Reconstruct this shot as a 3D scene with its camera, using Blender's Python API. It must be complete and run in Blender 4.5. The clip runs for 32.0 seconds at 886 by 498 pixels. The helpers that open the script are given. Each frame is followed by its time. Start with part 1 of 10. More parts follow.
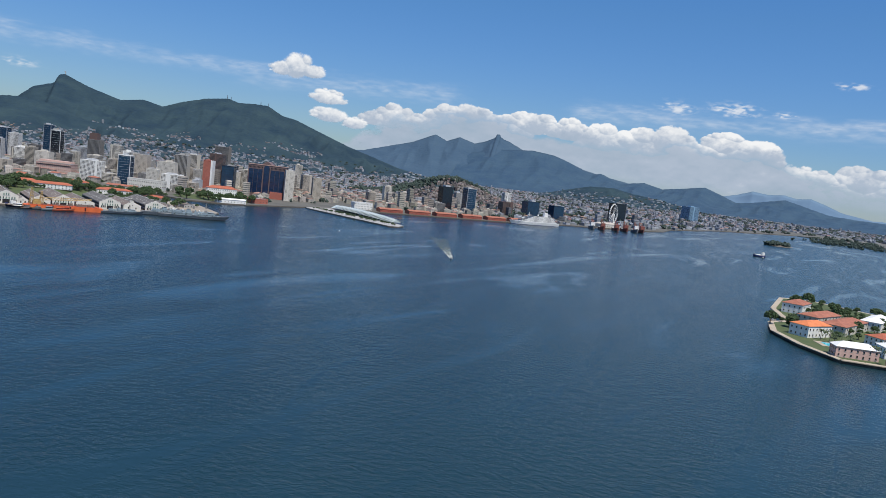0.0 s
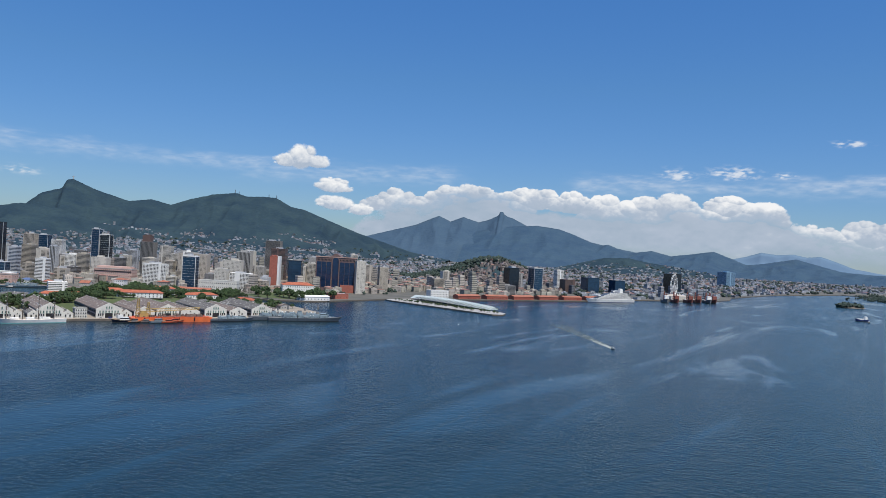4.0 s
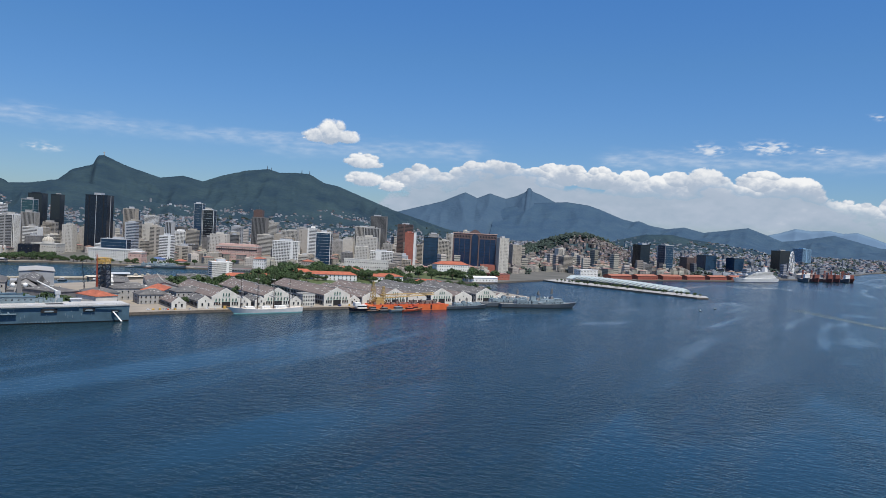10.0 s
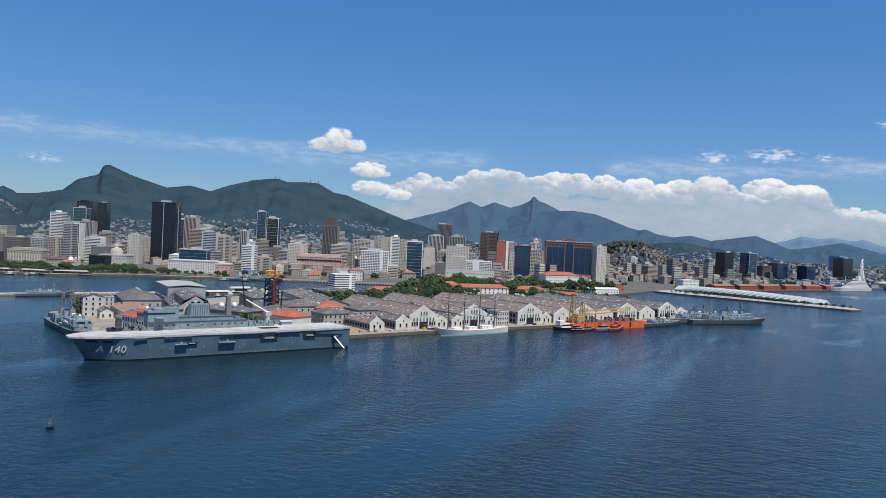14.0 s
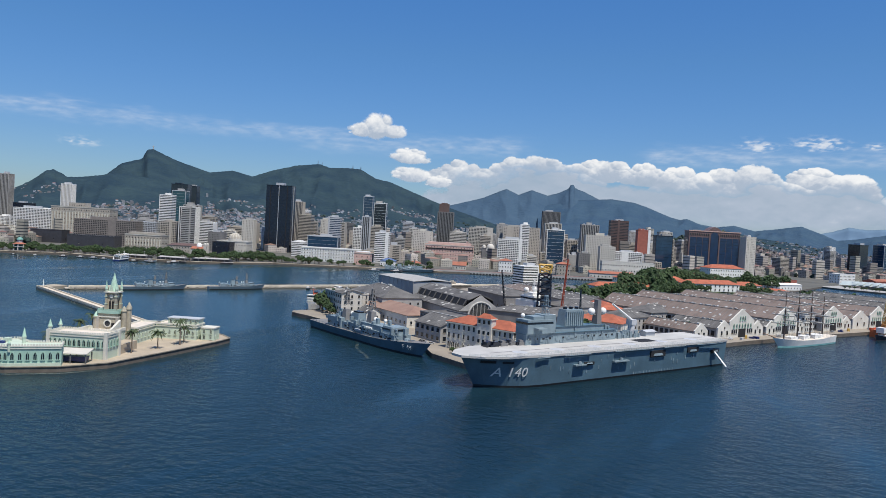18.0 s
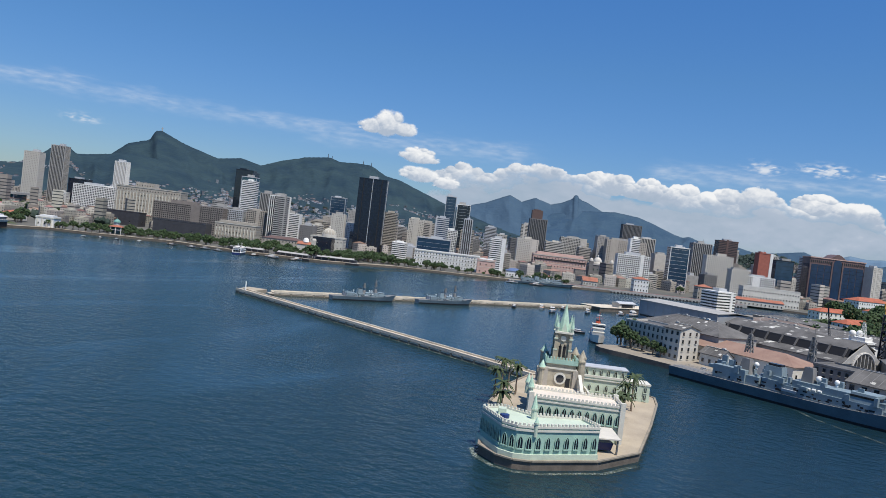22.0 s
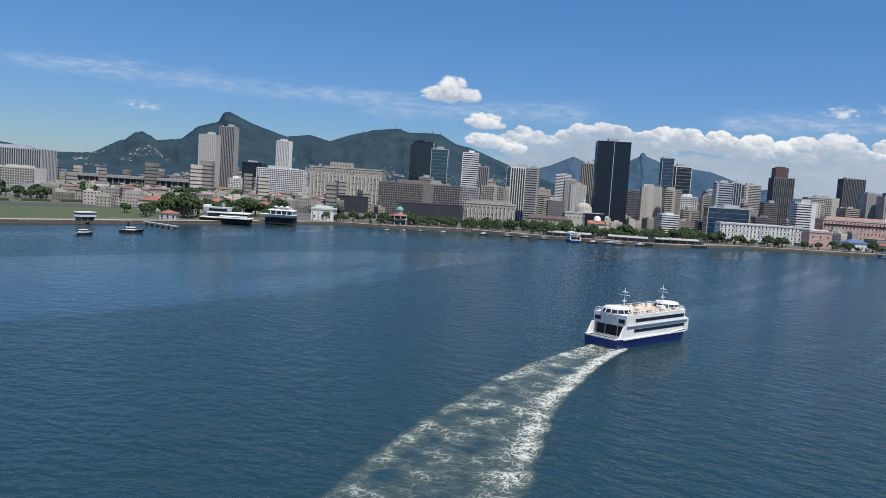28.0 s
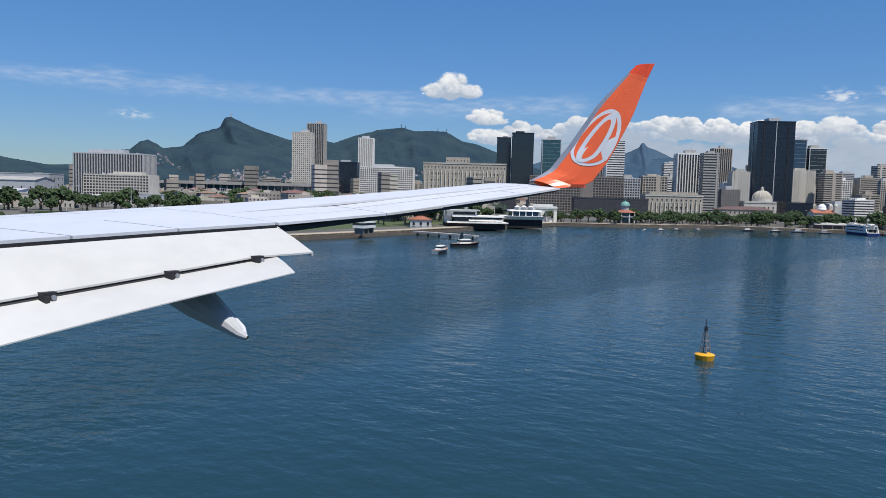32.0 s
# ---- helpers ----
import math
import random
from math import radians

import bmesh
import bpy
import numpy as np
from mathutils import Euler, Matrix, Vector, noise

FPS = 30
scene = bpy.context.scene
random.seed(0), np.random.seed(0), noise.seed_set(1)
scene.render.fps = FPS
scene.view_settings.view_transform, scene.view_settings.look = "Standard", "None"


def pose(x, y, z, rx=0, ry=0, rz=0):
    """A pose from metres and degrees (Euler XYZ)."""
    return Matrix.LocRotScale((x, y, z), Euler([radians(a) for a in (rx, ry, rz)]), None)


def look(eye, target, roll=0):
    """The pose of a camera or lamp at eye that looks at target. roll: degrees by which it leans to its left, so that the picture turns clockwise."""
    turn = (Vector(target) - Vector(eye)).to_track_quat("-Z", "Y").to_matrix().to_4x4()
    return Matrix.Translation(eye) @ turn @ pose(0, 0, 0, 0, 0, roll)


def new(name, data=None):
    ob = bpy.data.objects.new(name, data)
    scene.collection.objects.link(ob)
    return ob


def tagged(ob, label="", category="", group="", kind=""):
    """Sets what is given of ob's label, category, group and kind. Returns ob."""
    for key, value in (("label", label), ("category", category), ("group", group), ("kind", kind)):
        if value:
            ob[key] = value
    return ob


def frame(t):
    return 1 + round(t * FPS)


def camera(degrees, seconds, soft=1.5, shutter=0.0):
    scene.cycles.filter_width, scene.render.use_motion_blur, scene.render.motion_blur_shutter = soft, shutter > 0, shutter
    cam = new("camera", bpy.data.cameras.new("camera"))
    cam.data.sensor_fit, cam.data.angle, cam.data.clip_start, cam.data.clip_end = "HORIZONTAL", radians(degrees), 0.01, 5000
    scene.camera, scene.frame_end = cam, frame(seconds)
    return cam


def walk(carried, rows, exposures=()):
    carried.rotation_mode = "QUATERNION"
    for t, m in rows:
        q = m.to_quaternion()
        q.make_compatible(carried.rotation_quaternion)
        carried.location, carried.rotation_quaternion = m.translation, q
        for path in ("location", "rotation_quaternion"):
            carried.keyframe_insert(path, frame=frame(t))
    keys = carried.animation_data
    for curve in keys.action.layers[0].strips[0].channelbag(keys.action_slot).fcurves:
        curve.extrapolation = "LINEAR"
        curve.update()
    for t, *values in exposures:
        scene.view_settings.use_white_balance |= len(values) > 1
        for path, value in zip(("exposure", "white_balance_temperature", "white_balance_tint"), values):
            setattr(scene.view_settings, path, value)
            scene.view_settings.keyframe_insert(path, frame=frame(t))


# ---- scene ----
EXPOSURE = 0.36
S = 0.35  # the whole bay is built at this scale, so that its mountains lie within reach of the lens
cam = camera(61.41, 32.0, 0.75)
PATH = (  # seconds, place in metres, turn in degrees
    (0.0, 90.90, 549.02, 47.67, 84.08, -6.68, 119.71),
    (0.5, 91.20, 537.59, 47.16, 85.39, -7.38, 118.92),
    (1.0, 91.50, 526.15, 46.64, 86.59, -7.01, 118.07),
    (1.5, 91.80, 514.70, 46.12, 87.56, -4.35, 117.63),
    (2.0, 92.10, 503.25, 45.60, 88.24, -2.13, 118.06),
    (2.5, 92.41, 491.77, 45.08, 88.58, -1.87, 118.44),
    (3.0, 92.71, 480.27, 44.55, 88.58, -2.33, 118.31),
    (3.5, 93.02, 468.75, 44.01, 88.82, -3.12, 118.67),
    (4.0, 93.34, 457.20, 43.47, 90.28, -3.12, 119.12),
    (4.5, 93.66, 445.63, 42.92, 91.30, -2.98, 119.56),
    (6.5, 95.03, 399.37, 40.56, 91.00, -3.10, 119.05),
    (7.0, 95.39, 387.87, 39.92, 89.30, -2.35, 119.46),
    (7.5, 95.75, 376.42, 39.24, 87.80, -2.12, 119.96),
    (8.0, 96.11, 365.02, 38.55, 87.29, -2.29, 120.35),
    (8.5, 96.48, 353.66, 37.84, 87.48, -2.25, 120.40),
    (9.0, 96.84, 342.32, 37.12, 87.92, -2.46, 120.16),
    (9.5, 97.20, 331.00, 36.41, 88.10, -2.81, 119.94),
    (10.0, 97.57, 319.69, 35.70, 88.51, -2.98, 119.60),
    (10.5, 97.95, 308.37, 35.01, 89.36, -3.12, 119.14),
    (11.0, 98.33, 297.04, 34.33, 89.85, -3.26, 118.68),
    (11.5, 98.71, 285.69, 33.67, 89.97, -3.28, 118.43),
    (12.0, 99.10, 274.33, 33.03, 89.68, -3.11, 118.15),
    (12.5, 99.49, 262.94, 32.41, 89.41, -3.05, 118.21),
    (13.0, 99.87, 251.53, 31.82, 89.22, -2.84, 118.40),
    (13.5, 100.23, 240.10, 31.26, 89.23, -2.61, 118.55),
    (15.5, 101.57, 194.28, 29.16, 89.30, -3.60, 120.25),
    (16.0, 101.93, 182.76, 28.65, 89.04, -3.58, 120.26),
    (16.5, 102.32, 171.23, 28.13, 88.64, -3.60, 120.42),
    (17.0, 102.72, 159.67, 27.62, 88.48, -3.54, 120.63),
    (17.5, 103.12, 148.13, 27.11, 88.53, -3.29, 120.65),
    (18.0, 103.51, 136.64, 26.60, 88.25, -3.20, 120.59),
    (18.5, 103.88, 125.20, 26.08, 87.80, -3.33, 120.65),
    (19.0, 104.23, 113.82, 25.55, 87.22, -3.90, 120.45),
    (19.5, 104.55, 102.50, 25.00, 86.82, -4.55, 120.19),
    (20.0, 104.83, 91.19, 24.45, 86.92, -4.78, 120.14),
    (20.5, 105.08, 79.88, 23.89, 87.29, -4.92, 119.94),
    (21.0, 105.29, 68.59, 23.32, 87.61, -5.14, 119.70),
    (21.5, 105.47, 57.32, 22.73, 87.73, -6.05, 119.50),
    (22.0, 105.65, 46.02, 22.13, 88.46, -6.94, 119.61),
    (22.5, 105.83, 34.70, 21.51, 89.18, -7.27, 119.68),
    (23.0, 106.01, 23.36, 20.87, 88.94, -6.45, 119.39),
    (23.5, 106.20, 11.99, 20.20, 88.16, -5.16, 119.18),
    (24.0, 106.39, 0.57, 19.53, 87.56, -4.68, 119.74),
    (24.5, 106.59, -10.89, 18.85, 86.99, -5.21, 120.55),
    (25.0, 106.81, -22.42, 18.18, 87.34, -5.50, 121.25),
    (25.5, 107.03, -33.99, 17.53, 87.83, -5.35, 121.50),
    (27.5, 108.07, -80.61, 15.03, 85.93, -3.91, 122.88),
    (28.0, 108.34, -92.31, 14.41, 85.68, -3.74, 122.85),
    (28.5, 108.62, -104.02, 13.80, 85.43, -4.13, 122.46),
    (29.0, 108.93, -115.74, 13.18, 85.84, -4.56, 122.08),
    (29.5, 109.27, -127.49, 12.56, 86.94, -4.61, 121.68),
    (30.0, 109.65, -139.26, 11.94, 87.65, -5.09, 121.28),
    (30.5, 110.06, -151.02, 11.31, 87.69, -5.00, 120.79),
    (31.0, 110.44, -162.75, 10.68, 87.44, -3.00, 121.30),
    (31.5, 110.80, -174.46, 10.07, 86.63, -1.89, 121.81),
    (32.0, 111.14, -186.17, 9.46, 85.64, -1.47, 121.76),
)
walk(cam, [(row[0], pose(*row[1:])) for row in PATH], [(0.0, EXPOSURE), (32.0, EXPOSURE)])

# ---- light ----
SUN_AZ, SUN_EL = 27.0, 65.0
world = bpy.data.worlds.new("sky")
world.use_nodes = True
scene.world = world
_n = world.node_tree.nodes
_l = world.node_tree.links
_sky = _n.new("ShaderNodeTexSky")
_sky.sky_type = "NISHITA"
_sky.sun_disc = False
_sky.sun_elevation = radians(SUN_EL)
_sky.sun_rotation = radians(SUN_AZ)
_sky.altitude = 50
_sky.air_density = 1.0
_sky.dust_density = 0.15
_sky.ozone_density = 4.0
_bg = _n["Background"]
_bg.inputs[1].default_value = 0.063
_deep = _n.new("ShaderNodeHueSaturation")
_deep.inputs["Hue"].default_value = 0.506
_deep.inputs["Saturation"].default_value = 1.25
_tint = _n.new("ShaderNodeMix")
_tint.data_type, _tint.blend_type = "RGBA", "MULTIPLY"
_tint.inputs[0].default_value = 1.0
_tint.inputs[7].default_value = (0.875, 1.01, 1.09, 1)
_l.new(_sky.outputs[0], _deep.inputs["Color"])
_l.new(_deep.outputs[0], _tint.inputs[6])
# a power of the sky's own brightness evens it out from horizon to zenith
_bw, _div, _pow, _even = _n.new("ShaderNodeRGBToBW"), _n.new("ShaderNodeMath"), _n.new("ShaderNodeMath"), _n.new("ShaderNodeVectorMath")
_div.operation, _pow.operation, _even.operation = "DIVIDE", "POWER", "SCALE"
_div.inputs[1].default_value, _pow.inputs[1].default_value = 4.2, -0.38
_l.new(_tint.outputs[2], _bw.inputs[0])
_l.new(_bw.outputs[0], _div.inputs[0])
_l.new(_div.outputs[0], _pow.inputs[0])
_l.new(_tint.outputs[2], _even.inputs[0])
_l.new(_pow.outputs[0], _even.inputs["Scale"])
# towards the horizon a pale blue haze tint is multiplied into the colour
_dir, _xyz, _low, _pale = _n.new("ShaderNodeTexCoord"), _n.new("ShaderNodeSeparateXYZ"), _n.new("ShaderNodeMapRange"), _n.new("ShaderNodeMix")
_pale.data_type, _pale.blend_type = "RGBA", "MULTIPLY"
_low.inputs[1].default_value, _low.inputs[2].default_value, _low.inputs[3].default_value, _low.inputs[4].default_value = 0.0, 0.22, 1.0, 0.0
_pale.inputs[7].default_value = (0.86, 0.95, 1.24, 1)
_l.new(_dir.outputs["Generated"], _xyz.inputs[0])
_l.new(_xyz.outputs[2], _low.inputs[0])
_l.new(_low.outputs[0], _pale.inputs[0])
_l.new(_even.outputs[0], _pale.inputs[6])
_l.new(_pale.outputs[2], _bg.inputs[0])
sun = new("sun", bpy.data.lights.new("sun", "SUN"))
sun.data.energy = 4.2
sun.data.angle = radians(0.53)
sun.data.color = (1.0, 0.955, 0.88)
_a, _e = radians(SUN_AZ), radians(SUN_EL)
sun.matrix_world = look((math.sin(_a) * math.cos(_e) * 500, math.cos(_a) * math.cos(_e) * 500, math.sin(_e) * 500), (0, 0, 0))

# ---- materials ----
def mat(name, col, rough=0.7, metal=0.0, spec=0.5, var=0.25, scale=0.6, fine=6.0, bump=0.0, col2=None, rnd=0.0, island=0.0, bdist=0.05):
    """A surface with two scales of variation: broad stains and fine grain."""
    m = bpy.data.materials.new(name)
    m.use_nodes = True
    n, l = m.node_tree.nodes, m.node_tree.links
    b = n["Principled BSDF"]
    b.inputs["Roughness"].default_value = rough
    b.inputs["Metallic"].default_value = metal
    b.inputs["Specular IOR Level"].default_value = spec
    tc = n.new("ShaderNodeTexCoord")
    geo = n.new("ShaderNodeNewGeometry")
    n1, n2 = n.new("ShaderNodeTexNoise"), n.new("ShaderNodeTexNoise")
    n1.inputs["Scale"].default_value, n2.inputs["Scale"].default_value = scale, fine
    n1.inputs["Detail"].default_value, n2.inputs["Detail"].default_value = 5, 3
    for k in (n1, n2):
        l.new(geo.outputs["Position"], k.inputs["Vector"])
    add = n.new("ShaderNodeMath")
    add.operation = "MULTIPLY_ADD"
    l.new(n2.outputs[0], add.inputs[0])
    add.inputs[1].default_value = 0.45
    l.new(n1.outputs[0], add.inputs[2])
    ramp = n.new("ShaderNodeMapRange")
    ramp.inputs[1].default_value, ramp.inputs[2].default_value = 0.42, 1.02
    ramp.inputs[3].default_value, ramp.inputs[4].default_value = 0.0, 1.0
    l.new(add.outputs[0], ramp.inputs[0])
    mix = n.new("ShaderNodeMix")
    mix.data_type = "RGBA"
    c2 = col2 or tuple(min(1.0, c * (1 + var)) for c in col)
    c1 = col if col2 else tuple(c * (1 - var) for c in col)
    mix.inputs[6].default_value, mix.inputs[7].default_value = (*c1, 1), (*c2, 1)
    l.new(ramp.outputs[0], mix.inputs[0])
    out = mix.outputs[2]
    if rnd or island:
        hsv = n.new("ShaderNodeHueSaturation")
        src = n.new("ShaderNodeObjectInfo").outputs["Random"] if rnd else geo.outputs["Random Per Island"]
        k = rnd or island
        mr = n.new("ShaderNodeMapRange")
        mr.inputs[3].default_value, mr.inputs[4].default_value = 1 - k, 1 + k
        l.new(src, mr.inputs[0])
        l.new(mr.outputs[0], hsv.inputs["Value"])
        mh = n.new("ShaderNodeMapRange")
        mh.inputs[3].default_value, mh.inputs[4].default_value = 0.5 - k * 0.06, 0.5 + k * 0.06
        mm = n.new("ShaderNodeMath")
        mm.operation = "FRACT"
        m7 = n.new("ShaderNodeMath")
        m7.operation = "MULTIPLY"
        m7.inputs[1].default_value = 7.31
        l.new(src, m7.inputs[0])
        l.new(m7.outputs[0], mm.inputs[0])
        l.new(mm.outputs[0], mh.inputs[0])
        l.new(mh.outputs[0], hsv.inputs["Hue"])
        l.new(out, hsv.inputs["Color"])
        out = hsv.outputs[0]
    l.new(out, b.inputs["Base Color"])
    rr = n.new("ShaderNodeMapRange")
    rr.inputs[3].default_value, rr.inputs[4].default_value = max(0.02, rough - 0.08), min(1, rough + 0.08)
    l.new(n2.outputs[0], rr.inputs[0])
    l.new(rr.outputs[0], b.inputs["Roughness"])
    if bump:
        bp = n.new("ShaderNodeBump")
        bp.inputs["Strength"].default_value = bump
        bp.inputs["Distance"].default_value = bdist
        l.new(n2.outputs[0], bp.inputs["Height"])
        l.new(bp.outputs[0], b.inputs["Normal"])
    return m


UMBERG = mat("grey_brown_stone", (0.20, 0.175, 0.155), 0.75, var=0.2)
WHITE = mat("white_paint", (0.72, 0.71, 0.67), 0.6, var=0.12)
CREAM = mat("cream_render", (0.50, 0.47, 0.41), 0.75, var=0.15)
BEIGE = mat("beige_render", (0.40, 0.36, 0.305), 0.78, var=0.15)
SAND = mat("sand_stone", (0.355, 0.32, 0.265), 0.8, var=0.2)
PINK = mat("pink_render", (0.55, 0.36, 0.30), 0.75, var=0.14)
BROWN = mat("brown_cladding", (0.115, 0.072, 0.06), 0.6, var=0.2)
REDB = mat("red_brick", (0.34, 0.11, 0.075), 0.75, var=0.2)
CONC = mat("concrete", (0.33, 0.32, 0.30), 0.8, var=0.2)
DCONC = mat("dark_concrete", (0.17, 0.165, 0.16), 0.8, var=0.2)
GREYP = mat("grey_panel", (0.42, 0.43, 0.44), 0.55, var=0.12)
YELLOW = mat("yellow_paint", (0.50, 0.31, 0.075), 0.6, var=0.15)
TILE = mat("clay_roof", (0.30, 0.11, 0.065), 0.8, var=0.3, scale=0.5, bump=0.3)
OTILE = mat("orange_roof", (0.33, 0.095, 0.048), 0.8, var=0.35, bump=0.3)
SHED = mat("weathered_asbestos_roof", (0.105, 0.10, 0.094), 0.85, var=0.5, scale=0.35, bump=0.3)
SHEDB = mat("rusty_brown_roof", (0.165, 0.125, 0.105), 0.85, var=0.3, scale=0.4, bump=0.3)
SHEDR = mat("rust_red_roof_sheets", (0.20, 0.115, 0.085), 0.85, col2=(0.30, 0.20, 0.15), scale=0.35, fine=3, bump=0.3)
GLASSD = mat("dark_window_glass", (0.012, 0.016, 0.022), 0.12, spec=0.8, var=0.3, scale=0.3)
GLASSB = mat("blue_window_glass", (0.015, 0.04, 0.075), 0.1, spec=0.9, var=0.3, scale=0.3)
GLASST = mat("teal_window_glass", (0.015, 0.06, 0.075), 0.1, spec=0.9, var=0.3, scale=0.3)
GLASSW = mat("windows_with_blinds", (0.012, 0.015, 0.02), 0.25, col2=(0.10, 0.098, 0.092), scale=0.8, fine=2.2)
BLACK = mat("black_cladding", (0.010, 0.014, 0.024), 0.22, spec=0.6, var=0.3)
ASPH = mat("asphalt", (0.055, 0.055, 0.055), 0.9, var=0.3)
PAVE = mat("quay_stone", (0.36, 0.30, 0.22), 0.85, var=0.25, scale=0.25, bump=0.2)
STONE = mat("sea_wall_stone", (0.12, 0.10, 0.08), 0.9, var=0.35, scale=0.9, bump=0.5)
WSTONE = mat("weathered_tower_stone", (0.36, 0.32, 0.24), 0.85, var=0.3, scale=1.2, bump=0.4)
MINT = mat("mint_green_render", (0.30, 0.45, 0.37), 0.75, var=0.14, scale=0.8)
MINTS = mat("sun_bleached_mint_slate", (0.40, 0.56, 0.43), 0.75, var=0.2, scale=1.5)
MINTL = mat("pale_mint_trim", (0.46, 0.53, 0.42), 0.7, var=0.12)
TRIM = mat("white_stone_trim", (0.57, 0.55, 0.47), 0.7, var=0.12)
TERR = mat("terrace_screed", (0.60, 0.53, 0.44), 0.85, var=0.15)
NAVY = mat("grey_ship_paint", (0.078, 0.138, 0.178), 0.5, var=0.3, scale=0.3)
NAVYL = mat("light_ship_grey", (0.195, 0.25, 0.275), 0.5, var=0.22, scale=0.5)
DECK = mat("flight_deck", (0.41, 0.40, 0.375), 0.85, var=0.18, scale=0.25)
# Near-black that stands in for the shade inside doors, arches and bays.
DARK = mat("dark_opening", (0.012, 0.012, 0.014), 0.8)
STEEL = mat("steel", (0.22, 0.22, 0.22), 0.45, 0.6, var=0.2)
REDS = mat("red_hull_paint", (0.52, 0.085, 0.035), 0.5, var=0.2)
PORTR = mat("red_oxide_warehouse_paint", (0.30, 0.08, 0.05), 0.6, var=0.2)
PATCH = mat("pale_roof_sheets", (0.40, 0.385, 0.35), 0.8, var=0.3, scale=1.5, island=0.45)
ORANGE = mat("orange_paint", (0.60, 0.125, 0.035), 0.5, var=0.3, scale=0.3)
WOOD = mat("varnished_wood", (0.28, 0.15, 0.07), 0.5, var=0.2)
FERB = mat("ferry_blue", (0.011, 0.024, 0.115), 0.35, var=0.15)
LEAF = mat("foliage", (0.012, 0.030, 0.009), 0.85, col2=(0.047, 0.080, 0.021), scale=1.2, fine=9, bump=0.6, island=0.35)
BWALL = mat("pale_breakwater_stone", (0.56, 0.49, 0.385), 0.85, var=0.3, scale=0.5, bump=0.3)
YARD = mat("dusty_yard_paving", (0.20, 0.175, 0.14), 0.9, col2=(0.31, 0.265, 0.205), scale=0.15, fine=2.0)
# Foliage with distance haze painted in as a bluer base colour.
LEAFF = mat("haze_blue_far_foliage", (0.018, 0.034, 0.026), 0.9, col2=(0.040, 0.060, 0.045), scale=0.6, fine=4, island=0.3)
RUST = mat("rusty_red_ship_paint", (0.21, 0.065, 0.045), 0.6, var=0.4, scale=0.4)
DSTONE = mat("weathered_coping_stone", (0.23, 0.20, 0.155), 0.9, var=0.35, scale=0.9, bump=0.4)
PALM = mat("palm_frond", (0.018, 0.036, 0.011), 0.7, col2=(0.055, 0.078, 0.022), scale=2.0)
BARK = mat("bark", (0.17, 0.13, 0.095), 0.9, var=0.25)
GRASS = mat("grass", (0.04, 0.068, 0.02), 0.95, col2=(0.085, 0.10, 0.036), scale=0.3)


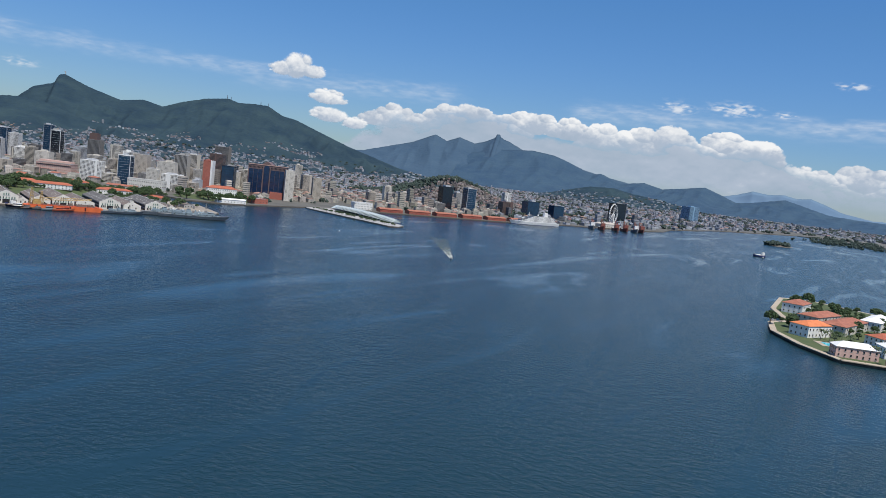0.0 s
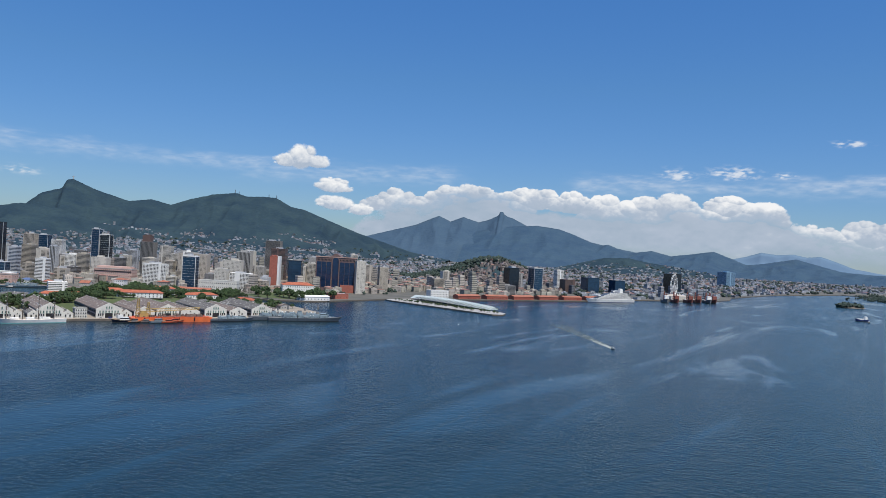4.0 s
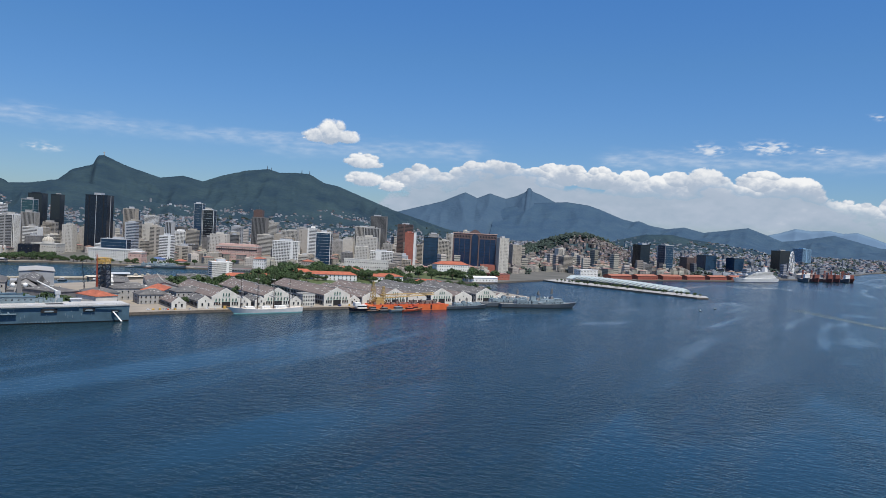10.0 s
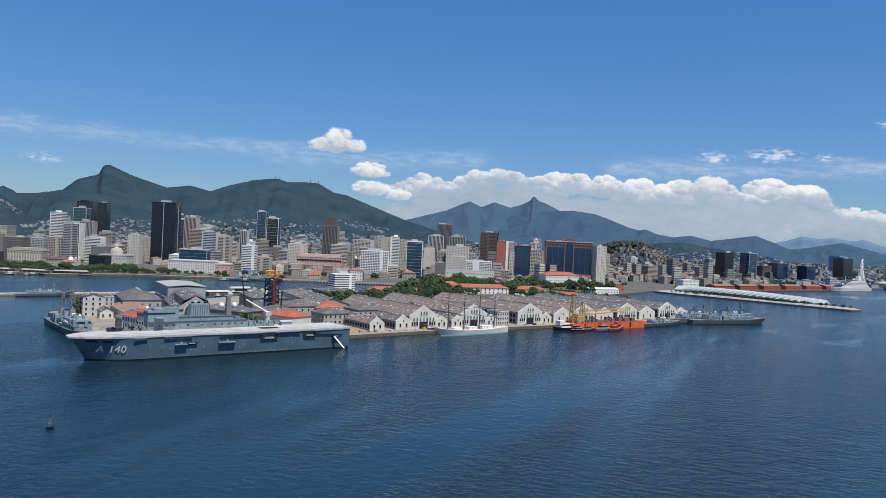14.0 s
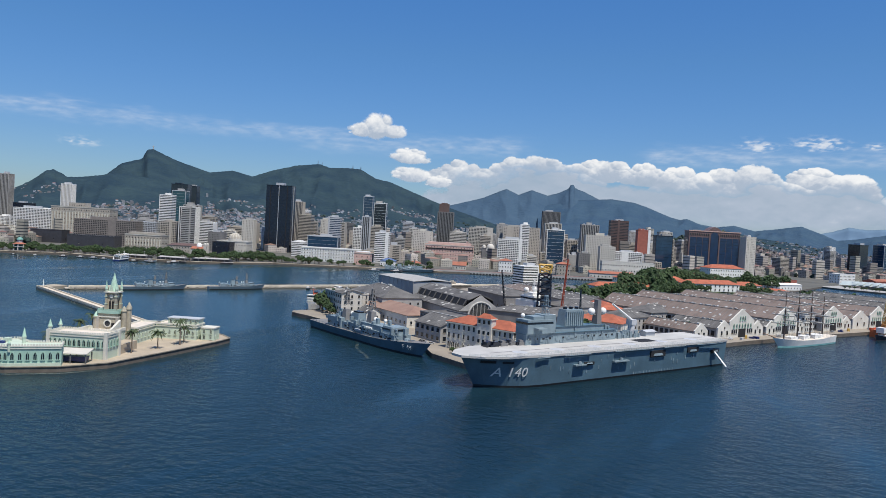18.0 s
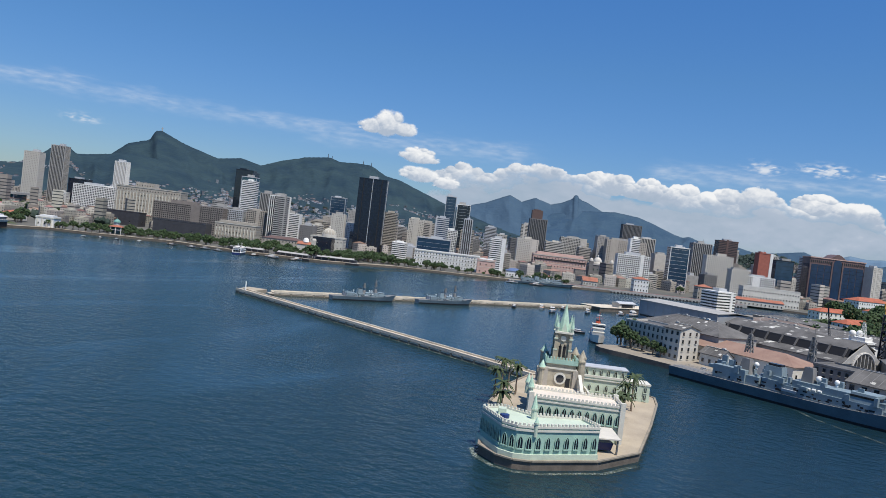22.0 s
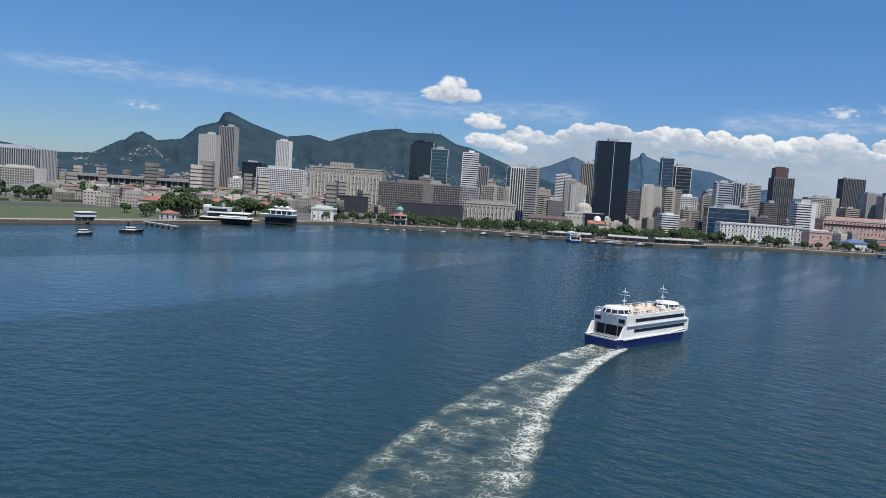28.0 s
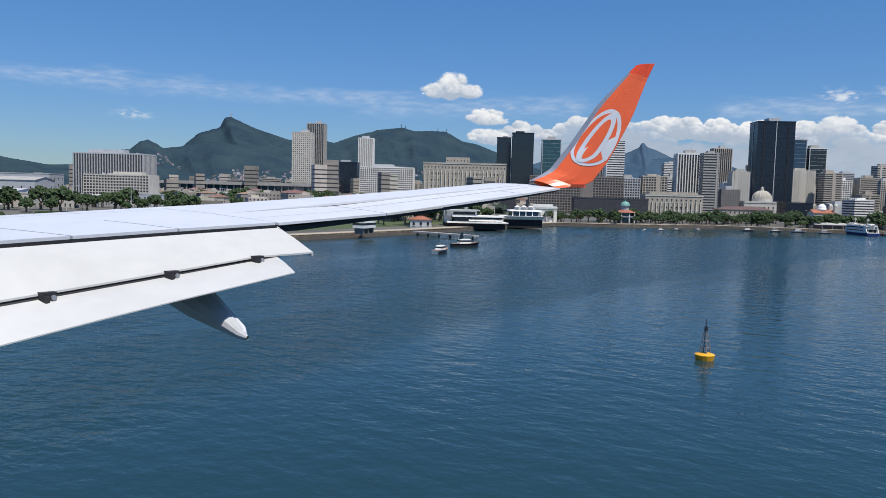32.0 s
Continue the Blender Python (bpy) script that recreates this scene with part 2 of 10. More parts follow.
# ---- mesh tools ----
class Geo:
    """Gathers verts and faces of one part."""

    def __init__(self):
        self.v, self.f, self.m, self.cur = [], [], [], 0

    def face(self, pts):
        k = len(self.v)
        self.v += [tuple(p) for p in pts]
        self.f.append(tuple(range(k, k + len(pts))))
        self.m.append(self.cur)

    def solid(self, pts, faces):
        k = len(self.v)
        self.v += [tuple(p) for p in pts]
        for q in faces:
            self.f.append(tuple(k + i for i in q))
            self.m.append(self.cur)
        return self

    def box(self, x, y, z, sx, sy, sz, yaw=0.0, top=1.0):
        """A box on its base centre; top narrows it upwards."""
        c, s = math.cos(radians(yaw)), math.sin(radians(yaw))
        p = []
        for zz, k in ((z, 1.0), (z + sz, top)):
            for a, b in ((-1, -1), (1, -1), (1, 1), (-1, 1)):
                u, w = a * sx / 2 * k, b * sy / 2 * k
                p.append((x + u * c - w * s, y + u * s + w * c, zz))
        return self.solid(p, ((3, 2, 1, 0), (4, 5, 6, 7), (0, 1, 5, 4), (1, 2, 6, 5), (2, 3, 7, 6), (3, 0, 4, 7)))

    def prism(self, poly, z0, z1, cap=True):
        n = len(poly)
        p = [(x, y, z0) for x, y in poly] + [(x, y, z1) for x, y in poly]
        fs = [(i, (i + 1) % n, n + (i + 1) % n, n + i) for i in range(n)]
        if cap:
            fs += [tuple(range(n, 2 * n)), tuple(range(n - 1, -1, -1))]
        return self.solid(p, fs)

    def cyl(self, x, y, z, r0, r1, h, n=10, rot=0.0):
        p = []
        for zz, r in ((z, r0), (z + h, r1)):
            for i in range(n):
                a = rot + 2 * math.pi * i / n
                p.append((x + r * math.cos(a), y + r * math.sin(a), zz))
        fs = [(i, (i + 1) % n, n + (i + 1) % n, n + i) for i in range(n)]
        fs += [tuple(range(n, 2 * n)), tuple(range(n - 1, -1, -1))]
        return self.solid(p, fs)

    def tube(self, a, b, r0, r1=None, n=6):
        a, b = Vector(a), Vector(b)
        r1 = r0 if r1 is None else r1
        q = (b - a).to_track_quat("Z", "Y")
        p = []
        for o, r in ((a, r0), (b, r1)):
            for i in range(n):
                t = 2 * math.pi * i / n
                p.append(o + q @ Vector((r * math.cos(t), r * math.sin(t), 0)))
        fs = [(i, (i + 1) % n, n + (i + 1) % n, n + i) for i in range(n)]
        fs += [tuple(range(n, 2 * n)), tuple(range(n - 1, -1, -1))]
        return self.solid(p, fs)

    def gable(self, x, y, z, sx, sy, h, yaw=0.0, over=0.0):
        """A pitched roof with its ridge along local x."""
        c, s = math.cos(radians(yaw)), math.sin(radians(yaw))
        L, W = sx / 2 + over, sy / 2 + over
        loc = [(-L, -W, 0), (L, -W, 0), (L, W, 0), (-L, W, 0), (-L, 0, h), (L, 0, h)]
        p = [(x + a * c - b * s, y + a * s + b * c, z + d) for a, b, d in loc]
        return self.solid(p, ((3, 2, 1, 0), (0, 1, 5, 4), (2, 3, 4, 5), (1, 2, 5), (3, 0, 4)))

    def hip(self, x, y, z, sx, sy, h, yaw=0.0, over=0.0, cut=None):
        c, s = math.cos(radians(yaw)), math.sin(radians(yaw))
        L, W = sx / 2 + over, sy / 2 + over
        k = L - (W if cut is None else cut)
        k = max(k, 0.02)
        loc = [(-L, -W, 0), (L, -W, 0), (L, W, 0), (-L, W, 0), (-k, 0, h), (k, 0, h)]
        p = [(x + a * c - b * s, y + a * s + b * c, z + d) for a, b, d in loc]
        return self.solid(p, ((3, 2, 1, 0), (0, 1, 5, 4), (2, 3, 4, 5), (1, 2, 5), (3, 0, 4)))

    def dome(self, x, y, z, r, h, n=12, m=5):
        p, fs = [], []
        for j in range(m):
            a = math.pi / 2 * j / m
            for i in range(n):
                t = 2 * math.pi * i / n
                p.append((x + r * math.cos(a) * math.cos(t), y + r * math.cos(a) * math.sin(t), z + h * math.sin(a)))
        p.append((x, y, z + h))
        for j in range(m - 1):
            for i in range(n):
                fs.append((j * n + i, j * n + (i + 1) % n, (j + 1) * n + (i + 1) % n, (j + 1) * n + i))
        for i in range(n):
            fs.append(((m - 1) * n + i, (m - 1) * n + (i + 1) % n, m * n))
        return self.solid(p, fs)

    def ball(self, x, y, z, r, n=8, m=6, sz=1.0):
        p, fs = [(x, y, z - r * sz)], []
        for j in range(1, m):
            a = -math.pi / 2 + math.pi * j / m
            for i in range(n):
                t = 2 * math.pi * i / n
                p.append((x + r * math.cos(a) * math.cos(t), y + r * math.cos(a) * math.sin(t), z + r * sz * math.sin(a)))
        p.append((x, y, z + r * sz))
        for i in range(n):
            fs.append((0, 1 + (i + 1) % n, 1 + i))
            fs.append((1 + (m - 2) * n + i, 1 + (m - 2) * n + (i + 1) % n, len(p) - 1))
        for j in range(m - 2):
            for i in range(n):
                fs.append((1 + j * n + i, 1 + j * n + (i + 1) % n, 1 + (j + 1) * n + (i + 1) % n, 1 + (j + 1) * n + i))
        return self.solid(p, fs)

    def mesh(self, name, mats, smooth=False):
        me = bpy.data.meshes.new(name)
        me.from_pydata(self.v, [], self.f)
        for k in mats if isinstance(mats, (list, tuple)) else [mats]:
            me.materials.append(k)
        me.polygons.foreach_set("material_index", self.m)
        if smooth:
            me.polygons.foreach_set("use_smooth", [True] * len(self.f))
        me.update()
        return me


def thing(name, label, category, x=0, y=0, z=0, yaw=0, group="", kind=""):
    ob = new(name)
    ob.empty_display_size = 0.5
    ob.matrix_basis = pose(x, y, z, 0, 0, yaw)
    return tagged(ob, label, category, group, kind)


def part(name, geo, mats, parent, label="", smooth=False, at=None):
    """Links a Geo (or a finished mesh) as one mesh object under a thing or a part."""
    me = geo.mesh(name, mats, smooth) if isinstance(geo, Geo) else geo
    ob = new(name, me)
    ob.parent = parent
    if at:
        ob.matrix_basis = at if isinstance(at, Matrix) else Matrix.Translation(at)
    return tagged(ob, label) if label else ob


def mono(name, geo, mats, label, category, group="", kind="", smooth=False, m=None):
    """A thing that is one mesh."""
    me = geo.mesh(name, mats, smooth) if isinstance(geo, Geo) else geo
    ob = new(name, me)
    if m:
        ob.matrix_basis = m
    return tagged(ob, label, category, group, kind)

# ---- the setting ----
GZ = 1.0  # the quays lie this high above the water
O = Vector((100.0, 180.0, 0.0))


def water_material():
    m = bpy.data.materials.new("bay_water")
    m.use_nodes = True
    n, l = m.node_tree.nodes, m.node_tree.links
    b = n["Principled BSDF"]
    b.inputs["Roughness"].default_value = 0.16
    b.inputs["IOR"].default_value = 1.333
    geo = n.new("ShaderNodeNewGeometry")
    mp = n.new("ShaderNodeMapping")
    mp.inputs["Scale"].default_value = (1.0, 0.62, 1.0)
    mp.inputs["Rotation"].default_value = (0, 0, radians(25))
    l.new(geo.outputs["Position"], mp.inputs["Vector"])
    hs = []
    for sc, det, amp in ((0.8, 4, 1.25), (0.2, 3, 1.0), (2.2, 3, 0.55)):
        t = n.new("ShaderNodeTexNoise")
        t.inputs["Scale"].default_value, t.inputs["Detail"].default_value = sc, det
        l.new(mp.outputs[0], t.inputs["Vector"])
        k = n.new("ShaderNodeMath")
        k.operation = "MULTIPLY"
        k.inputs[1].default_value = amp
        l.new(t.outputs[0], k.inputs[0])
        hs.append(k)
    s1, s2 = n.new("ShaderNodeMath"), n.new("ShaderNodeMath")
    l.new(hs[0].outputs[0], s1.inputs[0])
    l.new(hs[1].outputs[0], s1.inputs[1])
    l.new(s1.outputs[0], s2.inputs[0])
    l.new(hs[2].outputs[0], s2.inputs[1])
    bp = n.new("ShaderNodeBump")
    # the basin between the two breakwaters lies calmer than the open bay
    calm = None
    for nx, ny, off in ((-0.957, 0.290, -6.1), (0.387, 0.922, 93.4), (0.0, -1.0, 14.0)):
        dp = n.new("ShaderNodeVectorMath")
        dp.operation = "DOT_PRODUCT"
        dp.inputs[1].default_value = (nx, ny, 0)
        l.new(geo.outputs["Position"], dp.inputs[0])
        side = n.new("ShaderNodeMapRange")
        side.inputs[1].default_value, side.inputs[2].default_value = -off, 5.0 - off
        l.new(dp.outputs["Value"], side.inputs[0])
        if calm is None:
            calm = side
        else:
            k = n.new("ShaderNodeMath")
            k.operation = "MULTIPLY"
            l.new(calm.outputs[0], k.inputs[0])
            l.new(side.outputs[0], k.inputs[1])
            calm = k
    # broad slicks and darker lanes where the wind roughens the bay
    w = n.new("ShaderNodeTexNoise")
    w.inputs["Scale"].default_value, w.inputs["Detail"].default_value, w.inputs["Distortion"].default_value = 0.009, 7, 2.0
    mp2 = n.new("ShaderNodeMapping")
    mp2.inputs["Scale"].default_value = (0.5, 2.2, 1.0)
    mp2.inputs["Rotation"].default_value = (0, 0, radians(-35))
    l.new(geo.outputs["Position"], mp2.inputs["Vector"])
    l.new(mp2.outputs[0], w.inputs["Vector"])
    # thin drift lines, where the surface film lies smooth
    f = n.new("ShaderNodeTexNoise")
    f.inputs["Scale"].default_value, f.inputs["Detail"].default_value, f.inputs["Distortion"].default_value = 0.012, 4, 1.4
    l.new(mp2.outputs[0], f.inputs["Vector"])
    away, thin = n.new("ShaderNodeMath"), n.new("ShaderNodeMapRange")
    away.operation = "SUBTRACT"
    away.inputs[1].default_value = 0.52
    l.new(f.outputs[0], away.inputs[0])
    both = n.new("ShaderNodeMath")
    both.operation = "ABSOLUTE"
    l.new(away.outputs[0], both.inputs[0])
    thin.inputs[1].default_value, thin.inputs[2].default_value, thin.inputs[3].default_value, thin.inputs[4].default_value = 0.0, 0.022, 0.8, 0.0
    l.new(both.outputs[0], thin.inputs[0])
    slick = n.new("ShaderNodeMapRange")
    slick.inputs[1].default_value, slick.inputs[2].default_value = 0.50, 0.62
    l.new(w.outputs[0], slick.inputs[0])
    film = n.new("ShaderNodeMath")
    film.operation = "MAXIMUM"
    l.new(slick.outputs[0], film.inputs[0])
    l.new(thin.outputs[0], film.inputs[1])
    smooth = n.new("ShaderNodeMath")
    smooth.operation = "MAXIMUM"
    l.new(film.outputs[0], smooth.inputs[0])
    l.new(calm.outputs[0], smooth.inputs[1])
    st = n.new("ShaderNodeMapRange")
    st.inputs[3].default_value, st.inputs[4].default_value = 0.80, 0.20
    l.new(smooth.outputs[0], st.inputs[0])
    l.new(st.outputs[0], bp.inputs["Strength"])
    bp.inputs["Distance"].default_value = 0.32
    l.new(s2.outputs[0], bp.inputs["Height"])
    l.new(bp.outputs[0], b.inputs["Normal"])
    cr = n.new("ShaderNodeMix")
    cr.data_type = "RGBA"
    cr.inputs[6].default_value, cr.inputs[7].default_value = (0.0055, 0.0195, 0.029, 1), (0.009, 0.028, 0.040, 1)
    rm = n.new("ShaderNodeMapRange")
    rm.inputs[1].default_value, rm.inputs[2].default_value = 0.44, 0.62
    l.new(w.outputs[0], rm.inputs[0])
    l.new(rm.outputs[0], cr.inputs[0])
    # lighter, greener base colour by the town and the inner bay's mouth
    sep = n.new("ShaderNodeSeparateXYZ")
    l.new(geo.outputs["Position"], sep.inputs[0])
    near, inner, most, paler = n.new("ShaderNodeMapRange"), n.new("ShaderNodeMapRange"), n.new("ShaderNodeMath"), n.new("ShaderNodeMix")
    near.inputs[1].default_value, near.inputs[2].default_value = 90.0, -90.0
    inner.inputs[1].default_value, inner.inputs[2].default_value, inner.inputs[4].default_value = 300.0, 520.0, 0.7
    most.operation, paler.data_type = "MAXIMUM", "RGBA"
    paler.inputs[7].default_value = (0.013, 0.037, 0.043, 1)
    l.new(sep.outputs[1], near.inputs[0])
    l.new(sep.outputs[1], inner.inputs[0])
    l.new(near.outputs[0], most.inputs[0])
    l.new(inner.outputs[0], most.inputs[1])
    l.new(most.outputs[0], paler.inputs[0])
    l.new(cr.outputs[2], paler.inputs[6])
    l.new(paler.outputs[2], b.inputs["Base Color"])
    rr = n.new("ShaderNodeMapRange")
    rr.inputs[1].default_value, rr.inputs[2].default_value = 0.55, 0.72
    rr.inputs[3].default_value, rr.inputs[4].default_value = 0.20, 0.07
    l.new(w.outputs[0], rr.inputs[0])
    l.new(rr.outputs[0], b.inputs["Roughness"])
    return m


WATER = water_material()
g = Geo()
g.face([(-6500, -6500, 0), (4500, -6500, 0), (4500, 6500, 0), (-6500, 6500, 0)])
mono("water", g, WATER, "deep blue rippled water of a wide bay", "water", kind="structure")

URBAN = mat("city_ground", (0.06, 0.062, 0.05), 0.95, col2=(0.135, 0.125, 0.105), scale=0.05, fine=0.6)
coast = [(1200, -420), (120, -330), (60, -285), (14, -280), (-20, -278), (-102, -277), (-112, -261), (-139, -238), (-144, -212),
         (-151, -195), (-167, -168), (-205, -154), (-222, -130), (-245, -104), (-260, -77), (-289, -52), (-326, -23), (-338, 30),
         (-335, 70), (-360, 95), (-425, 102), (-449, 104), (-480, 112), (-520, 134), (-656, 203), (-770, 236), (-905, 300),
         (-960, 310), (-1050, 300), (-1300, 330), (-1640, 430), (-1560, 640), (-1350, 900), (-1500, 1700), (-2200, 3200),
         (-4700, 3200), (-4900, -4800), (1200, -4800)]
cobras = [(-58.5, -0.9), (-56, -2.6), (-53.4, -2.8), (-51.2, -1.2), (-50, 2), (-49, 6), (-44.5, 17.5), (-31, 54), (-24.5, 60), (-18.5, 72.5), (-33, 83.5), (-80, 98.0), (-107, 108.0), (-147, 125.5), (-190, 146), (-252, 176),
          (-285, 160), (-312, 110), (-308, 60), (-290, 28), (-240, 4), (-208, -14), (-150, -14), (-100, -8), (-72, 0), (-62, 2)]


def land(name, poly, label, z=GZ, mats=(URBAN, STONE)):
    bm = bmesh.new()
    top = [bm.verts.new((x, y, z)) for x, y in poly]
    es = [bm.edges.new((top[i], top[(i + 1) % len(top)])) for i in range(len(top))]
    bmesh.ops.triangle_fill(bm, edges=es, use_beauty=True)
    for f in bm.faces:
        if f.normal.z < 0:
            f.normal_flip()
    low = [bm.verts.new((x, y, -1.0)) for x, y in poly]
    for i in range(len(poly)):
        j = (i + 1) % len(poly)
        bm.faces.new((top[i], top[j], low[j], low[i])).material_index = 1
    bmesh.ops.recalc_face_normals(bm, faces=bm.faces[:])
    me = bpy.data.meshes.new(name)
    bm.to_mesh(me)
    bm.free()
    for k in mats:
        me.materials.append(k)
    return tagged(new(name, me), label, "ground", kind="structure")


land("ground", coast, "paved city ground behind a stone sea wall")
land("ground_island", cobras, "paved naval dockyard island with stone quays", mats=(YARD, STONE))

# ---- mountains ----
# Aerial haze is mixed into these slope colours, bluer and paler with distance.
FOREST = mat("haze_blue_forest_slope", (0.012, 0.029, 0.047), 0.95, col2=(0.034, 0.060, 0.066), scale=0.009, fine=0.07, spec=0.15, bump=0.8, bdist=6.0)
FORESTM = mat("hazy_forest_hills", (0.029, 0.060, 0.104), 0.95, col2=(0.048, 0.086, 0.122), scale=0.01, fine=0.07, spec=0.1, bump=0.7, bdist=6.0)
FORESTF = mat("haze_blue_far_forest", (0.040, 0.074, 0.116), 0.95, col2=(0.054, 0.092, 0.132), scale=0.008, fine=0.05, spec=0.1, bump=0.6, bdist=8.0)
ROCK = mat("haze_blue_granite", (0.018, 0.035, 0.050), 0.9, col2=(0.036, 0.053, 0.064), scale=0.02, fine=0.2)


RIDGES = []


def slope_z(x, y):
    """The height of the slopes at a place."""
    a, r = math.degrees(math.atan2(x - O.x, y - O.y)) % 360, math.hypot(x - O.x, y - O.y)
    best = GZ
    for dist, front, a0, a1, n, m, zs in RIDGES:
        if a0 <= a <= a1 and dist - front < r < dist:
            best = max(best, zs[min(m, int((r - dist + front) / front * m)), int((a - a0) / (a1 - a0) * (n - 1))])
    return best


def ridge(name, label, dist, prof, front, back=500.0, rough=14.0, n=260, m=34, seed=0.0, mats=(FOREST, ROCK), foot=0.0, rocky=0.0):
    """A wooded range: its crest runs through (azimuth, height) at dist from O and falls to front and back."""
    az = np.array([p[0] for p in prof])
    hh = np.array([p[1] for p in prof], float)
    a = np.linspace(az[0], az[-1], n)
    h = np.interp(a, az, hh)
    vs, fs, fm = [], [], []
    rows = [-(1 - i / m) for i in range(m)] + [0.0] + [(i + 1) / 8 for i in range(8)]
    for k in rows:
        for ai, hi in zip(a, h):
            far = dist + (k * front if k < 0 else k * back)
            x, y = O.x + far * math.sin(radians(ai)), O.y + far * math.cos(radians(ai))
            s = 1 - abs(k)
            fall = s ** 1.55 if k < 0 else s
            z = foot + (hi - foot) * fall
            if k != 0:
                q = Vector((x / 150 + seed, y / 150, seed))
                w = min(1.0, abs(k) * 5) * s
                z += rough * w * (noise.fractal(q, 1.0, 2.0, 5) * 1.3 - abs(noise.noise(Vector((ai * 0.8, seed, k * 2.4)))) * 3.4 + 0.7)
            else:
                z += noise.fractal(Vector((ai * 7, seed, 0)), 0.8, 2.0, 4) * 1.6
            vs.append((x, y, z))
    for j in range(len(rows) - 1):
        for i in range(n - 1):
            q = (j * n + i, j * n + i + 1, (j + 1) * n + i + 1, (j + 1) * n + i)
            fs.append(q)
            zc = sum(vs[t][2] for t in q) / 4
            dz = abs(vs[q[3]][2] - vs[q[0]][2])
            fm.append(1 if rocky and dz > rocky and noise.noise(Vector((vs[q[0]][0] / 60, vs[q[0]][1] / 60, zc / 40))) > 0.1 else 0)
    RIDGES.append((dist, front, a[0], a[-1], n, m, np.array([v[2] for v in vs]).reshape(len(rows), n)))
    me = bpy.data.meshes.new(name)
    me.from_pydata(vs, [], fs)
    for k in mats:
        me.materials.append(k)
    me.polygons.foreach_set("material_index", fm)
    me.polygons.foreach_set("use_smooth", [True] * len(fs))
    return tagged(new(name, me), label, "mountain", kind="structure")


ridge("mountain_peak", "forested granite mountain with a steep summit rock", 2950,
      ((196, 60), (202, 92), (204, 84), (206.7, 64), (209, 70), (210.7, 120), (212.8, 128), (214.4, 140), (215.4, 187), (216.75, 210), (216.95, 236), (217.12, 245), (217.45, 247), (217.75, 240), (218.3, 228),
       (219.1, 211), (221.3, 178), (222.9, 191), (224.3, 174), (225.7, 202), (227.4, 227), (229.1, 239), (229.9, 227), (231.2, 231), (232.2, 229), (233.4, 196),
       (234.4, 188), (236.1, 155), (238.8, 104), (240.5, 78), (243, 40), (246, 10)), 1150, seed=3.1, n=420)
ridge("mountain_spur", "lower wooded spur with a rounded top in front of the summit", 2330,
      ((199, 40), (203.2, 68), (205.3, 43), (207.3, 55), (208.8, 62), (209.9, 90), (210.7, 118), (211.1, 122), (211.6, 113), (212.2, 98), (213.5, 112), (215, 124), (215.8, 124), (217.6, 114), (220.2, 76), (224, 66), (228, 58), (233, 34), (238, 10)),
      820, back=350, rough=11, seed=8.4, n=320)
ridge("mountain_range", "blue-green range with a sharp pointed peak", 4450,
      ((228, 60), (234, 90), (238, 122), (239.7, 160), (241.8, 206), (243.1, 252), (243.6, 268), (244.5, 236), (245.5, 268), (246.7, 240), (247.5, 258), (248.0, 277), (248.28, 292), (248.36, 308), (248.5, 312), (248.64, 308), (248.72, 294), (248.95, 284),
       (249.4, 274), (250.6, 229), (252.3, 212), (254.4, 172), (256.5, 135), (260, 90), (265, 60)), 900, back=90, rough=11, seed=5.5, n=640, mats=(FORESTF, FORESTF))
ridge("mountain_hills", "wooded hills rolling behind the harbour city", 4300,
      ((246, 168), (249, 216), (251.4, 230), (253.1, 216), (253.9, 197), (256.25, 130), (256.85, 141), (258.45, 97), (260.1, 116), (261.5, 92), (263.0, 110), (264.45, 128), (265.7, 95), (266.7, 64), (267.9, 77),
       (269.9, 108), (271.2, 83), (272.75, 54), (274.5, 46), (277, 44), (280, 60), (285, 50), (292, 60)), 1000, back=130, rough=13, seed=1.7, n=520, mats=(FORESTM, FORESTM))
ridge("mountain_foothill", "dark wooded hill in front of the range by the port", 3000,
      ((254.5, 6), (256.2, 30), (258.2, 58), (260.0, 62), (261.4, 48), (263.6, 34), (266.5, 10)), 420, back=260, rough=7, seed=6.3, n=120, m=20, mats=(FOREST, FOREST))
# The farthest range gets most of its pale blue from painted haze.
HAZE = mat("haze_pale_far_range", (0.10, 0.16, 0.235), 1.0, col2=(0.125, 0.19, 0.265), scale=0.004, fine=0.02, spec=0.0)
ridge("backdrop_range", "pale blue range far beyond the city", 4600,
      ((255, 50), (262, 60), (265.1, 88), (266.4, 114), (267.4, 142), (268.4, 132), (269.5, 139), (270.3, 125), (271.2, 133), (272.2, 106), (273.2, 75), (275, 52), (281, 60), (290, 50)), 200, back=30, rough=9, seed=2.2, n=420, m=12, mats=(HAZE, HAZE))


